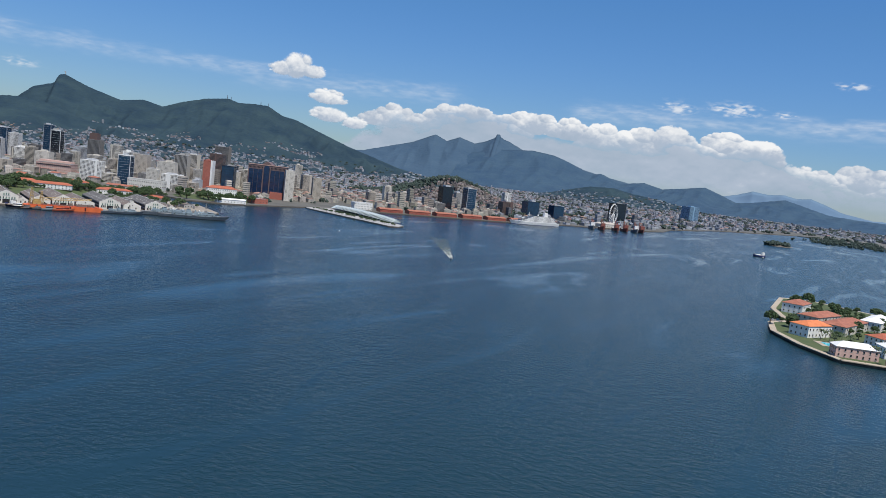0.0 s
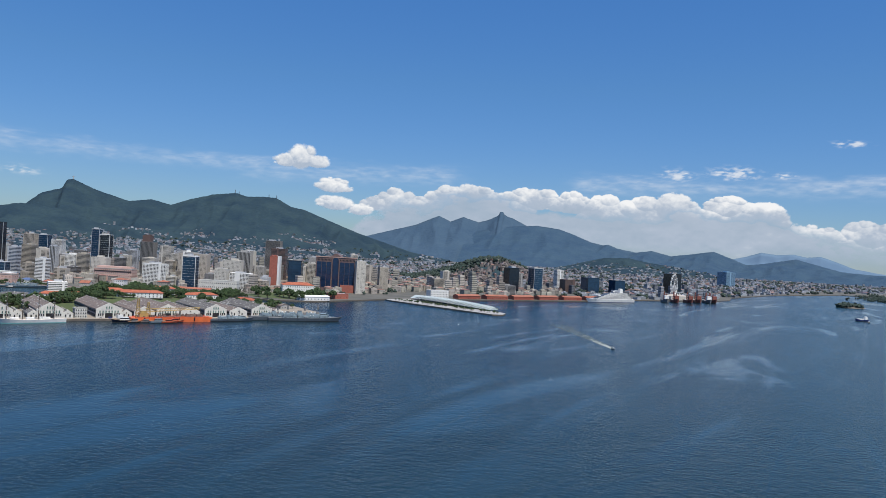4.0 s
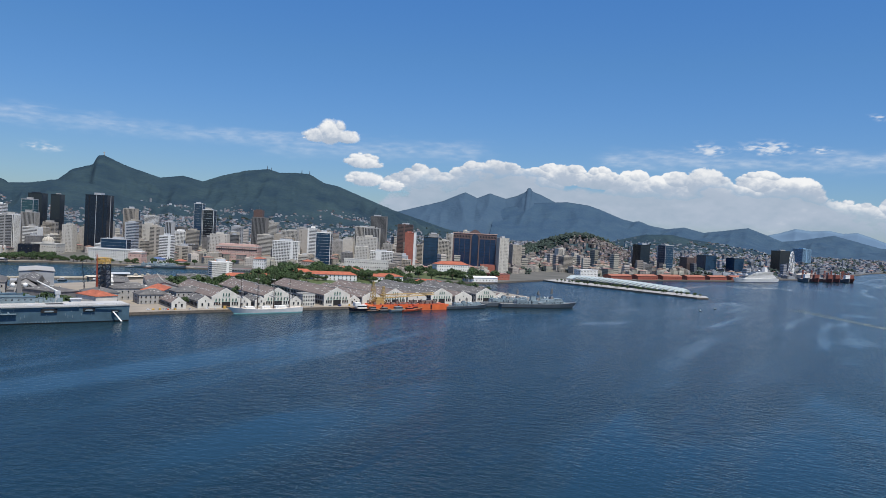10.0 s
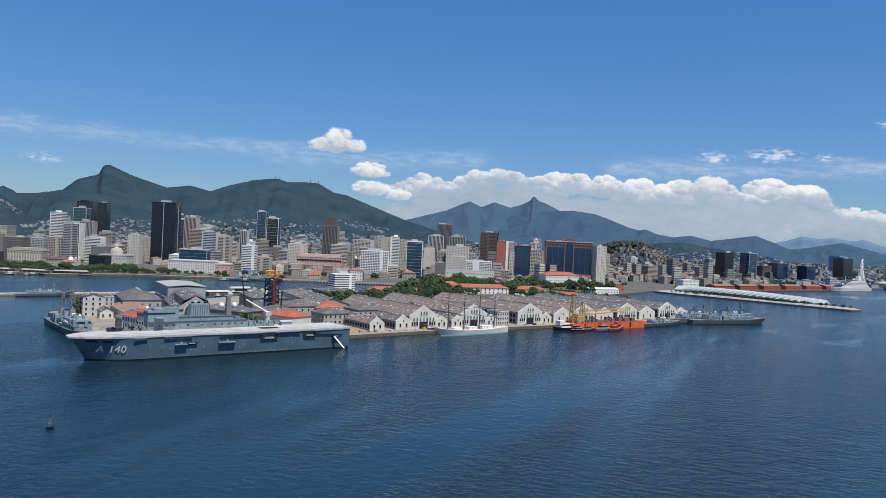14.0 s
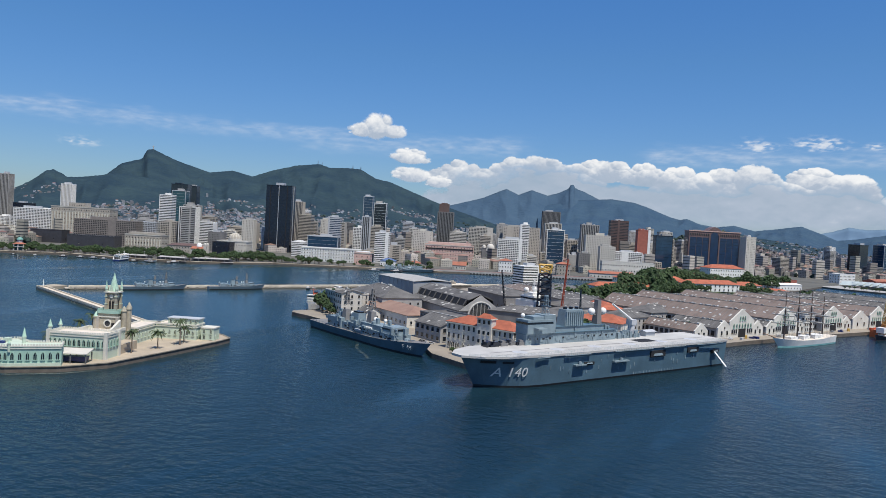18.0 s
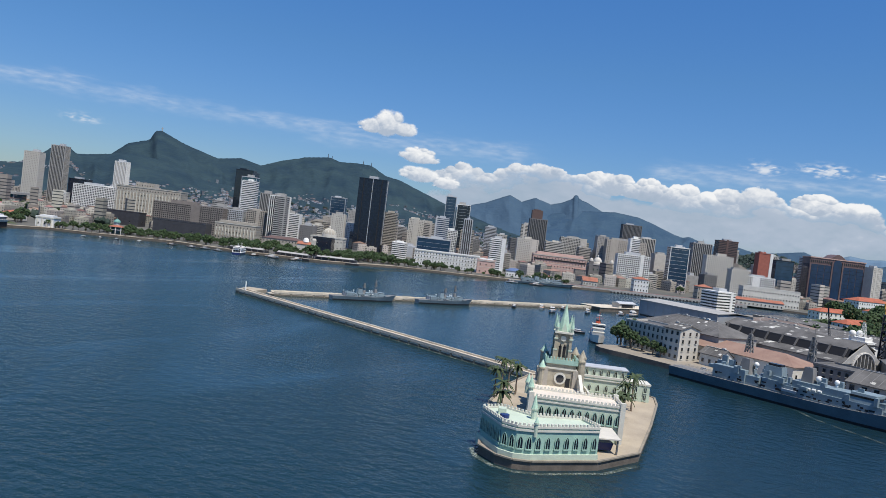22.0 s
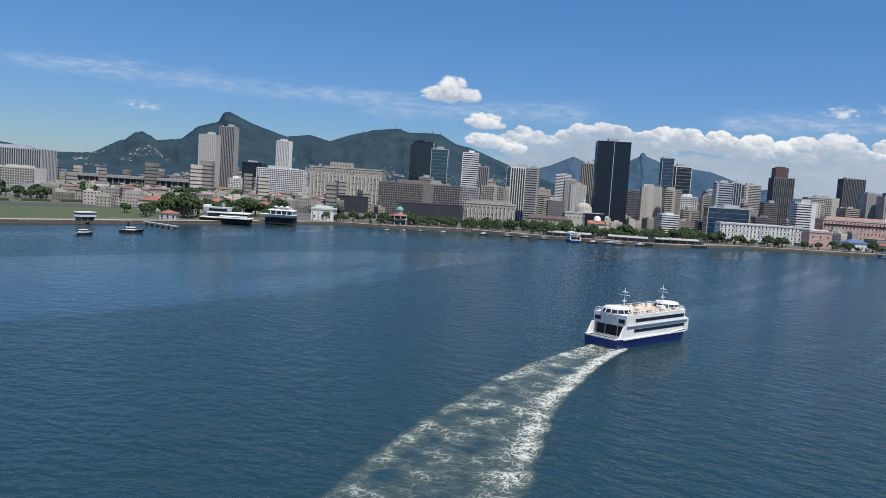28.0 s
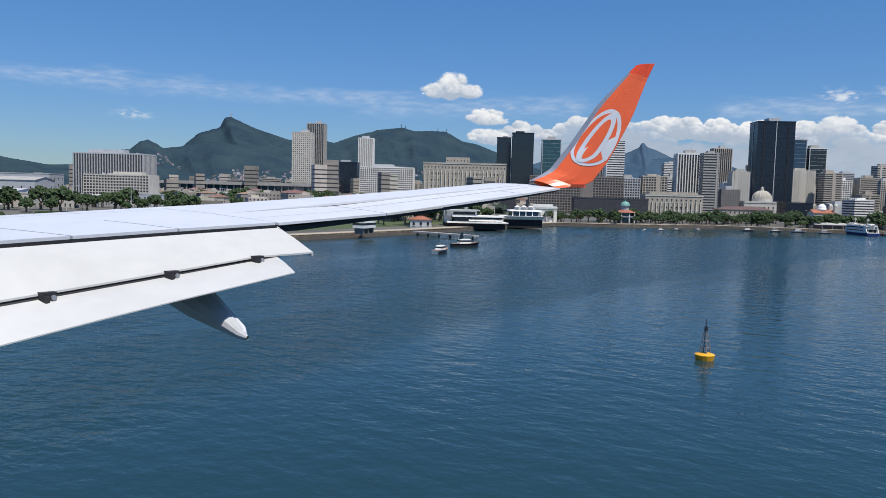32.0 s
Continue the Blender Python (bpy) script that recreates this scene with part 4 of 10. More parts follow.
def portal_tower(x, y, yaw):
    """The big rosy brown block with navy glass fields either side of an arched middle bay."""
    t = thing("office_block", "broad rosy brown office block with navy glass and arched crest", "building", x, y, GZ, yaw)
    w, d, h = 37, 12, 33
    part("wall", Geo().box(0, 0, 0, w, d, h), UMBER, t)
    for sx in (-1, 1):
        for i in range(3):
            u = sx * (6.2 + i * 4.6)
            field = part("glass_bay", Geo().box(u, -d / 2 - 0.02, 4.5, 4.3, 0.3, 23.6), GLASSN, t, "tall navy glass bay")
            for k in range(9):
                part("transom", Geo().box(u, -d / 2 - 0.17, 6.6 + k * 2.4, 4.3, 0.06, 0.12), BLACK, field)
        part("glass_bay", Geo().box(sx * (w / 2 + 0.02), 0, 5, 0.3, 8.6, 23), GLASSN, t)
        part("pier", Geo().box(sx * 3.5, -d / 2 - 0.25, 0, 0.9, 0.6, 31), UMBER, t)
    g = Geo()
    for i in range(28):
        if abs(-w / 2 + 0.8 + i * 1.31) > 4:
            g.box(-w / 2 + 0.8 + i * 1.31, -d / 2 - 0.1, 29.4, 0.6, 0.3, 1.5)
    tagged(part("attic_window", g, GLASSD, t), kind="stuff")
    part("cornice", Geo().box(0, 0, 32.4, w + 0.7, d + 0.7, 0.6), PINK, t, "pale pink cornice")
    crest = [(-5.2, 33), (5.2, 33), (3.4, 34.4), (1.6, 35.6), (0, 36.1), (-1.6, 35.6), (-3.4, 34.4)]
    k = [(u, -d / 2 - 0.3, z) for u, z in crest] + [(u, d / 2, z) for u, z in crest]
    n = len(crest)
    g = Geo().solid(k, [tuple(range(n)), tuple(range(2 * n - 1, n - 1, -1))] + [((i + 1) % n, i, n + i, n + (i + 1) % n) for i in range(n)])
    part("arched_crest", g, UMBER, t)
    arch = [(-2.7, 3), (2.7, 3)] + [(2.7 * math.cos(math.pi * i / 10), 29.5 + 2.7 * math.sin(math.pi * i / 10)) for i in range(11)]
    n = len(arch)
    k = [(u, -d / 2 - 0.3, z) for u, z in arch] + [(u, -d / 2 + 0.2, z) for u, z in arch]
    g = Geo().solid(k, [tuple(range(n)), tuple(range(2 * n - 1, n - 1, -1))] + [((i + 1) % n, i, n + i, n + (i + 1) % n) for i in range(n)])
    part("glass_bay", g, GLASSN, t, "arched middle bay of navy glass")
    part("podium", Geo().box(12, -d / 2 - 1.2, 0, 13, 2.2, 7), REDB, t, "red stone podium")
    g = Geo()
    for u in (-8, -5, 3, 9):
        g.tube((u, 1, h), (u, 1, h + 3.2), 0.08, 0.04)
    part("antenna", g, STEEL, t)


portal_tower(-474, 27, YD)

# ---- palms and trees ----
def palm_meshes(h, seed):
    rnd = random.Random(seed)
    g = Geo()
    px, py = 0.0, 0.0
    k = 6
    for i in range(k):
        nx, ny = px + rnd.uniform(-0.05, 0.05) * h * 0.4, py + rnd.uniform(-0.05, 0.05) * h * 0.4
        g.tube((px, py, h * i / k), (nx, ny, h * (i + 1) / k), 0.11 - 0.01 * i, 0.10 - 0.01 * i, 6)
        px, py = nx, ny
    trunk = g.mesh("trunk", BARK)
    g = Geo()
    for i in range(17):
        a = 2 * math.pi * i / 17 + rnd.uniform(-0.15, 0.15)
        rise, L = rnd.uniform(-0.15, 0.85), rnd.uniform(0.95, 1.3)
        prev = None
        for j in range(6):
            s = j / 5
            r, z = L * s, h + rise * s * 1.2 - 1.15 * s * s * (0.6 + 0.4 * rnd.random())
            w = 0.17 * (1 - s) + 0.05
            c = Vector((px + r * math.cos(a), py + r * math.sin(a), z))
            sd = Vector((-math.sin(a), math.cos(a), 0)) * w
            cur = (c - sd + Vector((0, 0, -0.08)), c, c + sd + Vector((0, 0, -0.08)))
            if prev:
                g.face((prev[0], cur[0], cur[1], prev[1]))
                g.face((prev[1], cur[1], cur[2], prev[2]))
            prev = cur
    return trunk, g.mesh("crown", PALM)


PALMS = [palm_meshes(3.1, 1), palm_meshes(2.5, 2), palm_meshes(3.8, 3)]


def palm(x, y, z=GZ, k=0, turn=0.0, group="palms on the palace island"):
    t = thing("palm_tree", "tall coconut palm with a bare trunk and drooping fronds", "palm", x, y, z, turn, group)
    t.scale = (1.25, 1.25, 1.25)
    part("trunk", PALMS[k][0], BARK, t)
    part("crown", PALMS[k][1], PALM, t)
    return t


def crown_geo(r, seed, n=70, squash=0.75):
    """A crown of many small leaf clumps with gaps and an uneven outline."""
    rnd = random.Random(seed)
    g = Geo()
    for i in range(n):
        a, e = rnd.uniform(0, 2 * math.pi), math.asin(rnd.uniform(-0.45, 1))
        d = r * rnd.uniform(0.62, 1.0)
        c = Vector((d * math.cos(e) * math.cos(a), d * math.cos(e) * math.sin(a), d * math.sin(e) * squash))
        s = r * rnd.uniform(0.16, 0.3)
        q = Euler((rnd.uniform(0, 6), rnd.uniform(0, 6), rnd.uniform(0, 6))).to_matrix()
        p = [c + q @ Vector(v) * s * rnd.uniform(0.8, 1.2) for v in ((1, 0, 0), (-1, 0, 0), (0, 1, 0), (0, -1, 0), (0, 0, 0.7), (0, 0, -0.7))]
        g.solid(p, ((0, 2, 4), (2, 1, 4), (1, 3, 4), (3, 0, 4), (2, 0, 5), (1, 2, 5), (3, 1, 5), (0, 3, 5)))
    return g


TREES = []
for k in range(4):
    r = (1.5, 1.9, 2.4, 1.2)[k]
    g = Geo()
    g.tube((0, 0, 0), (0.05 * r, 0, r * 0.7), 0.13 * r, 0.09 * r)
    for i in range(4):
        a = i * 1.6 + k
        g.tube((0.05 * r, 0, r * 0.6), (math.cos(a) * r * 0.5, math.sin(a) * r * 0.5, r * 1.25), 0.06 * r, 0.03 * r, 5)
    me = crown_geo(r, 50 + k, 110).mesh("crown", LEAF)
    me.transform(Matrix.Translation((0, 0, r * 1.35)))
    TREES.append((g.mesh("trunk", BARK), me))


def tree(x, y, z=GZ, k=0, s=1.0, turn=0.0, group="", label="broad leafy tree with a dense green crown"):
    t = thing("tree", label, "tree", x, y, z, turn, group)
    t.scale = (s, s, s)
    part("trunk", TREES[k][0], BARK, t)
    part("crown", TREES[k][1], LEAF, t)
    return t


def grove(name, label, spots):
    """A wood of broad trees too many to count: x, y, z, kind, size."""
    g = Geo()
    for i, (x, y, z, k, sc) in enumerate(spots):
        m = pose(x, y, z, 0, 0, i * 77.0)
        for c, me in enumerate(TREES[k]):
            g.cur = c
            b = len(g.v)
            g.v += [tuple(m @ (v.co * sc)) for v in me.vertices]
            for p in me.polygons:
                g.f.append(tuple(b + q for q in p.vertices))
                g.m.append(c)
    return mono(name, g, [BARK, LEAF], label, "woods", kind="stuff")


# ---- the green palace on its island ----
isle = [(37.4, 14.4), (39.0, 17.0), (39.1, 18.9), (38.2, 20.5), (32.4, 25.3), (25.4, 27.6), (11, 25.3), (-2.4, 22.8), (-7.5, 21.2), (-9.4, 17.0), (-10.5, 8.5), (-5.0, 2.2), (8, 3.4), (19, 6.6), (31, 11.6)]
land("ground_islet", isle, "paved islet ringed by a low stone sea wall", 0.9, (PAVE, STONE))
g = Geo()
for i in range(len(isle)):
    a, b = Vector(isle[i]), Vector(isle[(i + 1) % len(isle)])
    m, L = (a + b) / 2, (b - a).length
    g.box(m.x, m.y, 0.88, L, 0.3, 0.14, math.degrees(math.atan2(b.y - a.y, b.x - a.x)))
mono("sea_wall_coping", g, DSTONE, "weathered stone coping round the palace islet", "sea wall", kind="structure")


def arch_mesh(name, w, h, pane, frame_mat):
    """A pointed window: dark pane, proud surround and sill."""
    pts = [(-w / 2, 0), (w / 2, 0), (w / 2, h * 0.62), (w * 0.3, h * 0.85), (0, h), (-w * 0.3, h * 0.85), (-w / 2, h * 0.62)]
    g = Geo()
    g.face([(x, -0.06, z) for x, z in pts])
    g.cur = 1
    k = 1.28
    for i in range(1, 7):
        a, b = pts[i], pts[(i + 1) % 7]
        A, B = (a[0] * k, a[1] * 1.06), (b[0] * k, b[1] * 1.06)
        g.solid([(a[0], -0.05, a[1]), (b[0], -0.05, b[1]), (B[0], -0.05, B[1]), (A[0], -0.05, A[1]), (a[0], -0.13, a[1]), (b[0], -0.13, b[1]), (B[0], -0.13, B[1]), (A[0], -0.13, A[1])],
                ((4, 5, 6, 7), (0, 1, 5, 4), (2, 3, 7, 6)))
    g.box(0, -0.1, -0.12, w * 1.5, 0.16, 0.12)
    g.box(0, -0.09, 0, 0.05, 0.05, h * 0.9)
    return g.mesh(name, [pane, frame_mat])


ARCH = arch_mesh("window", 0.46, 1.2, GLASSD, MINT)
ARCHS = arch_mesh("window", 0.38, 0.95, GLASSD, MINTL)


def row_on_wall(parent, me, p0, p1, z, n, name="window", inset=0.5, far=None):
    """n alike pieces along the wall from p0 to p1; the outside is on the right hand."""
    a, b = Vector(p0), Vector(p1)
    yaw = math.degrees(math.atan2(b.y - a.y, b.x - a.x))
    for i in range(n):
        c = a.lerp(b, (i + inset) / (n - 1 + 2 * inset))
        if far is None:
            part(name, me, None, parent, at=pose(c.x, c.y, z, 0, 0, yaw))
        else:
            m = pose(c.x, c.y, z, 0, 0, yaw)
            for p in me.polygons:
                far.cur = p.material_index
                far.face([m @ me.vertices[i].co for i in p.vertices])


def crenels(g, poly, z, h=0.24, w=0.21, step=0.4, closed=True, t=0.18):
    for i in range(len(poly) if closed else len(poly) - 1):
        a, b = Vector(poly[i]), Vector(poly[(i + 1) % len(poly)])
        L = (b - a).length
        yaw = math.degrees(math.atan2(b.y - a.y, b.x - a.x))
        n = max(1, int(L / step))
        for k in range(n):
            c = a.lerp(b, (k + 0.5) / n)
            g.box(c.x, c.y, z, w, t, h, yaw)


def parapet(poly, z, h=0.35, t=0.22):
    g = Geo()
    for i in range(len(poly)):
        a, b = Vector(poly[i]), Vector(poly[(i + 1) % len(poly)])
        m, L = (a + b) / 2, (b - a).length
        g.box(m.x, m.y, z, L, t, h, math.degrees(math.atan2(b.y - a.y, b.x - a.x)))
    return g


def inset(poly, d):
    c = Vector((sum(p[0] for p in poly) / len(poly), sum(p[1] for p in poly) / len(poly)))
    return [tuple(Vector(p) + (c - Vector(p)).normalized() * d) for p in poly]


def pinnacle(parent, x, y, z, r=0.32, h=1.9, shaft=1.2):
    p = part("turret", Geo().cyl(x, y, z, r, r * 0.92, shaft, 8).cyl(x, y, z + shaft, r * 1.25, r * 1.25, 0.16, 8), MINTL, parent)
    part("turret_spire", Geo().cyl(x, y, z + shaft + 0.16, r * 1.1, 0.02, h - shaft + 0.5, 8), MINTS, p, "mint green pointed cap")


def palace():
    t = thing("palace", "mint green neo-gothic palace with crenellated wings and a spired tower", "palace", 14.8, 13.8, 0.9, 26.7)
    # front pavilion
    pav = [(17.8, -9.6), (22.6, -7.6), (23.5, -6.2), (23.3, -4.5), (20.2, 2.3), (17.3, 0.9), (18.6, -4.2), (16.3, -7.4)]
    w = part("pavilion", Geo().prism(pav, 0, 3.1), MINT, t, "mint green front pavilion")
    part("plinth", Geo().prism([(x * 1.012, y * 1.03) for x, y in pav], -0.6, 0.55), MINTL, w)
    part("cornice", Geo().prism([(x * 1.006, y * 1.015) for x, y in pav], 2.75, 2.95), TRIM, w)
    part("parapet", parapet(pav, 3.1, 0.2), TRIM, w)
    g = Geo()
    crenels(g, pav, 3.3)
    tagged(part("battlement", g, TRIM, w), kind="stuff")
    part("terrace", Geo().prism(inset(pav, 0.25), 3.1, 3.13), MINTL, w)
    row_on_wall(w, ARCH, pav[3], pav[4], 1.05, 7)
    row_on_wall(w, ARCH, pav[1], pav[2], 1.05, 2)
    row_on_wall(w, ARCH, pav[2], pav[3], 1.05, 2)
    row_on_wall(w, ARCH, pav[0], pav[1], 1.05, 6)
    pinnacle(t, 23.35, -4.4, 2.3, 0.2, 1.3, 1.25)
    pinnacle(t, 19.6, -4.4, 3.1, 0.3, 1.9, 1.0)
    part("roof_tank", Geo().cyl(20.6, -7.4, 3.13, 0.5, 0.5, 0.35, 10), FERB, t, "small blue roof tank")
    part("roof_hatch", Geo().box(19.0, -7.6, 3.13, 1.0, 0.8, 0.6), MINTL, t)
    # long wing and its terrace back to the tower
    lw = [(8.8, -4.3), (13.2, -4.3), (13.2, 5.8), (8.8, 5.8)]
    w = part("long_wing", Geo().prism(lw, 0, 4.0), MINTL, t, "pale green long wing")
    part("cornice", Geo().box(11, 0.75, 3.6, 4.6, 10.3, 0.18), TRIM, w)
    part("parapet", parapet(lw, 4.0, 0.2), TRIM, w)
    g = Geo()
    crenels(g, lw, 4.2, 0.25, 0.22, 0.42)
    tagged(part("battlement", g, TRIM, w), kind="stuff")
    part("terrace", Geo().prism(inset(lw, 0.25), 4.0, 4.03), TERR, w)
    row_on_wall(w, ARCH, lw[1], lw[2], 2.0, 12)
    row_on_wall(w, ARCH, lw[2], lw[3], 2.0, 4)
    for x, y in ((13.2, -4.3), (13.2, 5.8), (8.8, 5.8)):
        part("buttress", Geo().box(x, y, 0, 0.55, 0.55, 4.6), TRIM, t)
    pinnacle(t, 12.6, -4.4, 3.6, 0.32, 2.0, 1.3)
    pinnacle(t, 9.4, -4.5, 3.6, 0.28, 1.7, 1.2)
    w = part("middle_block", Geo().prism([(1.5, -3.6), (8.8, -3.6), (8.8, 3.2), (1.5, 3.2)], 0, 3.3), MINTL, t)
    part("terrace", Geo().prism([(1.8, -3.3), (8.7, -3.3), (8.7, 3.0), (1.8, 3.0)], 3.3, 3.34), TERR, w, "sunlit pale roof terrace")
    part("parapet", parapet([(1.5, -3.6), (8.8, -3.6), (8.8, 3.2), (1.5, 3.2)], 3.3, 0.5), TRIM, w)
    part("stair_wall", Geo().solid([(2.0, 2.2, 3.3), (6.5, 2.2, 3.3), (2.0, 2.2, 5.2), (2.0, 2.6, 3.3), (6.5, 2.6, 3.3), (2.0, 2.6, 5.2)], ((0, 1, 2), (5, 4, 3), (0, 3, 4, 1), (1, 4, 5, 2), (2, 5, 3, 0))), TRIM, w)
    part("court_wall", Geo().prism([(1.6, 3.2), (8.8, 3.2), (8.8, 5.6), (1.6, 5.6)], 0, 1.6), PAVE, t)
    # tower
    tw = part("tower", Geo().box(0, 0, 0, 3.7, 3.7, 6.4), WSTONE, t, "square stone tower with a rose window")
    part("cornice", Geo().box(0, 0, 5.5, 4.0, 4.0, 0.2), TRIM, tw)
    g = Geo()
    sq = [(-1.95, -1.95), (1.95, -1.95), (1.95, 1.95), (-1.95, 1.95)]
    crenels(g, sq, 6.75, 0.3, 0.2, 0.38)
    tagged(part("battlement", g, MINT, tw), kind="stuff")
    part("parapet", parapet(sq, 6.2, 0.55), MINT, tw)
    for a, b in ((-1, -1), (1, -1), (1, 1), (-1, 1)):
        part("buttress", Geo().box(a * 1.85, b * 1.85, 0, 0.7, 0.7, 5.6, top=0.8), SAND, tw)
    part("rose_window", Geo().tube((1.8, 0, 4.4), (1.98, 0, 4.4), 0.75, 0.75, 16), TRIM, tw)
    part("rose_window", Geo().tube((1.9, 0, 4.4), (2.02, 0, 4.4), 0.5, 0.5, 16), GLASSD, tw, "dark round glass")
    part("door", Geo().box(1.86, 1.0, 3.3, 0.12, 0.55, 1.2), DARK, tw)
    part("side_block", Geo().box(-2.2, 0.0, 0, 1.6, 3.2, 5.0), SAND, t)
    part("side_block", Geo().box(-0.5, 2.2, 0, 1.7, 1.1, 6.2), SAND, t)
    part("side_block", Geo().box(-0.4, -2.2, 0, 1.6, 1.1, 5.2), SAND, t)
    for x, y, h in ((1.75, -2.3, 5.4), (-1.9, 2.1, 7.0), (-2.1, -1.9, 6.9), (0.9, 2.55, 6.6), (-0.3, 2.85, 6.9)):
        p = part("stair_turret", Geo().cyl(x, y, 0, 0.5, 0.46, h, 10).cyl(x, y, h, 0.56, 0.56, 0.18, 10), WSTONE, t, "weathered round stone turret")
        part("cap", Geo().cyl(x, y, h + 0.18, 0.48, 0.05, 0.9, 10), MINTS if y < 0 else WSTONE, p)
    lan = part("lantern", Geo().box(0, 0, 6.4, 1.5, 1.5, 3.6), WSTONE, t, "open belfry of weathered brown stone")
    for a, b in ((-1, -1), (1, -1), (1, 1), (-1, 1)):
        part("buttress", Geo().box(a * 0.95, b * 0.95, 6.4, 0.42, 0.42, 1.5).box(a * 0.92, b * 0.92, 7.9, 0.34, 0.34, 2.2), WSTONE, lan)
        part("band", Geo().box(a * 0.95, b * 0.95, 9.2, 0.5, 0.5, 0.16).box(a * 0.95, b * 0.95, 7.8, 0.5, 0.5, 0.14), MINTL, lan)
        pinnacle(t, a * 0.95, b * 0.95, 10.2, 0.22, 1.4, 0.35)
    for a, b in ((1, 0), (0, 1), (-1, 0), (0, -1)):
        for q in (-0.27, 0.27):
            part("belfry_opening", Geo().box(a * 0.74 + b * q, b * 0.74 + a * q, 6.9, 0.1 if a else 0.34, 0.1 if b else 0.34, 1.4).cyl(a * 0.74 + b * q, b * 0.74 + a * q, 8.3, 0.16, 0.02, 0.35, 6), DARK, lan)
        part("clock", Geo().tube((a * 0.8, b * 0.8, 9.3), (a * 0.9, b * 0.9, 9.3), 0.36, 0.36, 14), TRIM, lan)
    part("cornice", Geo().box(0, 0, 9.95, 2.4, 2.4, 0.22), TRIM, lan)
    sp = part("spire", Geo().cyl(0, 0, 10.15, 0.85, 0.04, 3.5, 8, 0.39), MINTS, t, "pale mint green octagonal spire")
    part("finial", Geo().tube((0, 0, 13.6), (0, 0, 14.9), 0.05, 0.02), STEEL, sp)
    for a, b in ((1, 0), (0, 1), (-1, 0), (0, -1)):
        part("gablet", Geo().solid([(a * 0.85 - b * 0.4, b * 0.85 - a * 0.4, 10.15), (a * 0.85 + b * 0.4, b * 0.85 + a * 0.4, 10.15), (a * 0.85, b * 0.85, 11.3), (a * 0.1, b * 0.1, 10.6)], ((0, 1, 2), (1, 3, 2), (3, 0, 2))), MINTL, sp)
    # rear wings round the court
    for nm, poly, side in (("side_wing", [(-13.5, -1.0), (-3.4, -1.0), (-3.4, 3.0), (-13.5, 3.0)], (2, 3)), ("rear_wing", [(-15.8, 3.0), (-11.4, 3.0), (-11.4, 11.4), (-15.8, 11.4)], (1, 2))):
        w = part(nm, Geo().prism(poly, 0, 2.8), MINTL, t)
        part("parapet", parapet(poly, 2.8, 0.3), TRIM, w)
        part("cornice", parapet(poly, 2.45, 0.14, 0.3), TRIM, w)
        part("terrace", Geo().prism(inset(poly, 0.2), 2.8, 2.83), TERR, w)
        row_on_wall(w, ARCHS, poly[side[0]], poly[side[1]], 0.9, 7)
        if nm == "rear_wing":
            row_on_wall(w, ARCHS, poly[2], poly[3], 0.9, 3)
    w = part("roof_storey", Geo().box(-14.0, 8.2, 2.83, 2.6, 6.4, 1.15), MINTL, t)
    part("roof_slab", Geo().box(-14.0, 8.2, 3.98, 3.0, 6.8, 0.15), GREYP, w)
    row_on_wall(w, ARCHS, (-12.7, 5.1), (-12.7, 11.3), 2.95, 6)
    return t


palace()
# kiosk at the quay's end
t = thing("kiosk", "small square pale green two-storey kiosk", "building", -3.6, 19.6, 0.9, 26.7)
part("wall", Geo().box(0, 0, 0, 2.9, 2.7, 2.5), MINTL, t)
part("cornice", Geo().box(0, 0, 2.35, 3.1, 2.9, 0.25), TRIM, t)
row_on_wall(t, ARCHS, (1.45, -1.35), (1.45, 1.35), 0.25, 2)
row_on_wall(t, ARCHS, (1.45, -1.35), (1.45, 1.35), 1.35, 2)
row_on_wall(t, ARCHS, (1.45, 1.35), (-1.45, 1.35), 0.25, 2)
# boat shed by the pavilion
t = thing("boat_shed", "open boat shed with a white roof and a blue boat", "shed", 28.6, 23.2, 0.9, 126)
t.scale = (1.15, 1.2, 1.0)
part("roof", Geo().solid([(-2.3, -1.3, 1.55), (2.3, -1.3, 1.55), (2.3, 1.3, 1.95), (-2.3, 1.3, 1.95), (-2.3, -1.3, 1.68), (2.3, -1.3, 1.68), (2.3, 1.3, 2.08), (-2.3, 1.3, 2.08)], ((3, 2, 1, 0), (4, 5, 6, 7), (0, 1, 5, 4), (1, 2, 6, 5), (2, 3, 7, 6), (3, 0, 4, 7))), CREAM, t)
for a in (-2.1, 0, 2.1):
    for b in (-1.1, 1.1):
        part("post", Geo().box(a, b, 0, 0.14, 0.14, 1.6), STEEL, t)
part("boat", Geo().box(0, 0.1, 0.2, 3.6, 1.1, 0.8, top=1.1), FERB, t)
for i, (x, y, k) in enumerate(((17.0, 22.4, 0), (10.8, 21.6, 1), (5.3, 21.2, 2), (3.0, 19.5, 1), (16.2, 5.9, 0), (13.2, 5.4, 2), (8.6, 4.4, 0), (19.6, 8.6, 1), (11.4, 6.8, 0), (25.2, 10.9, 1))):
    palm(x, y, 0.9, k, i * 47.0)
for x, y in ((-2.0, 4.6), (-3.4, 6.0)):
    t = thing("gate_post", "slim white gate post with a pointed blue-grey cap", "post", x, y, 0.9)
    part("shaft", Geo().cyl(0, 0, 0, 0.22, 0.18, 1.6, 8), TRIM, t)
    part("cap", Geo().cyl(0, 0, 1.6, 0.26, 0.02, 0.9, 8), MINT, t)


# ---- the breakwaters: a deck on stone piers ----
DARKST = mat("dark_face_stone", (0.095, 0.082, 0.062), 0.85, col2=(0.17, 0.145, 0.11), scale=0.9, fine=5, bump=0.5)


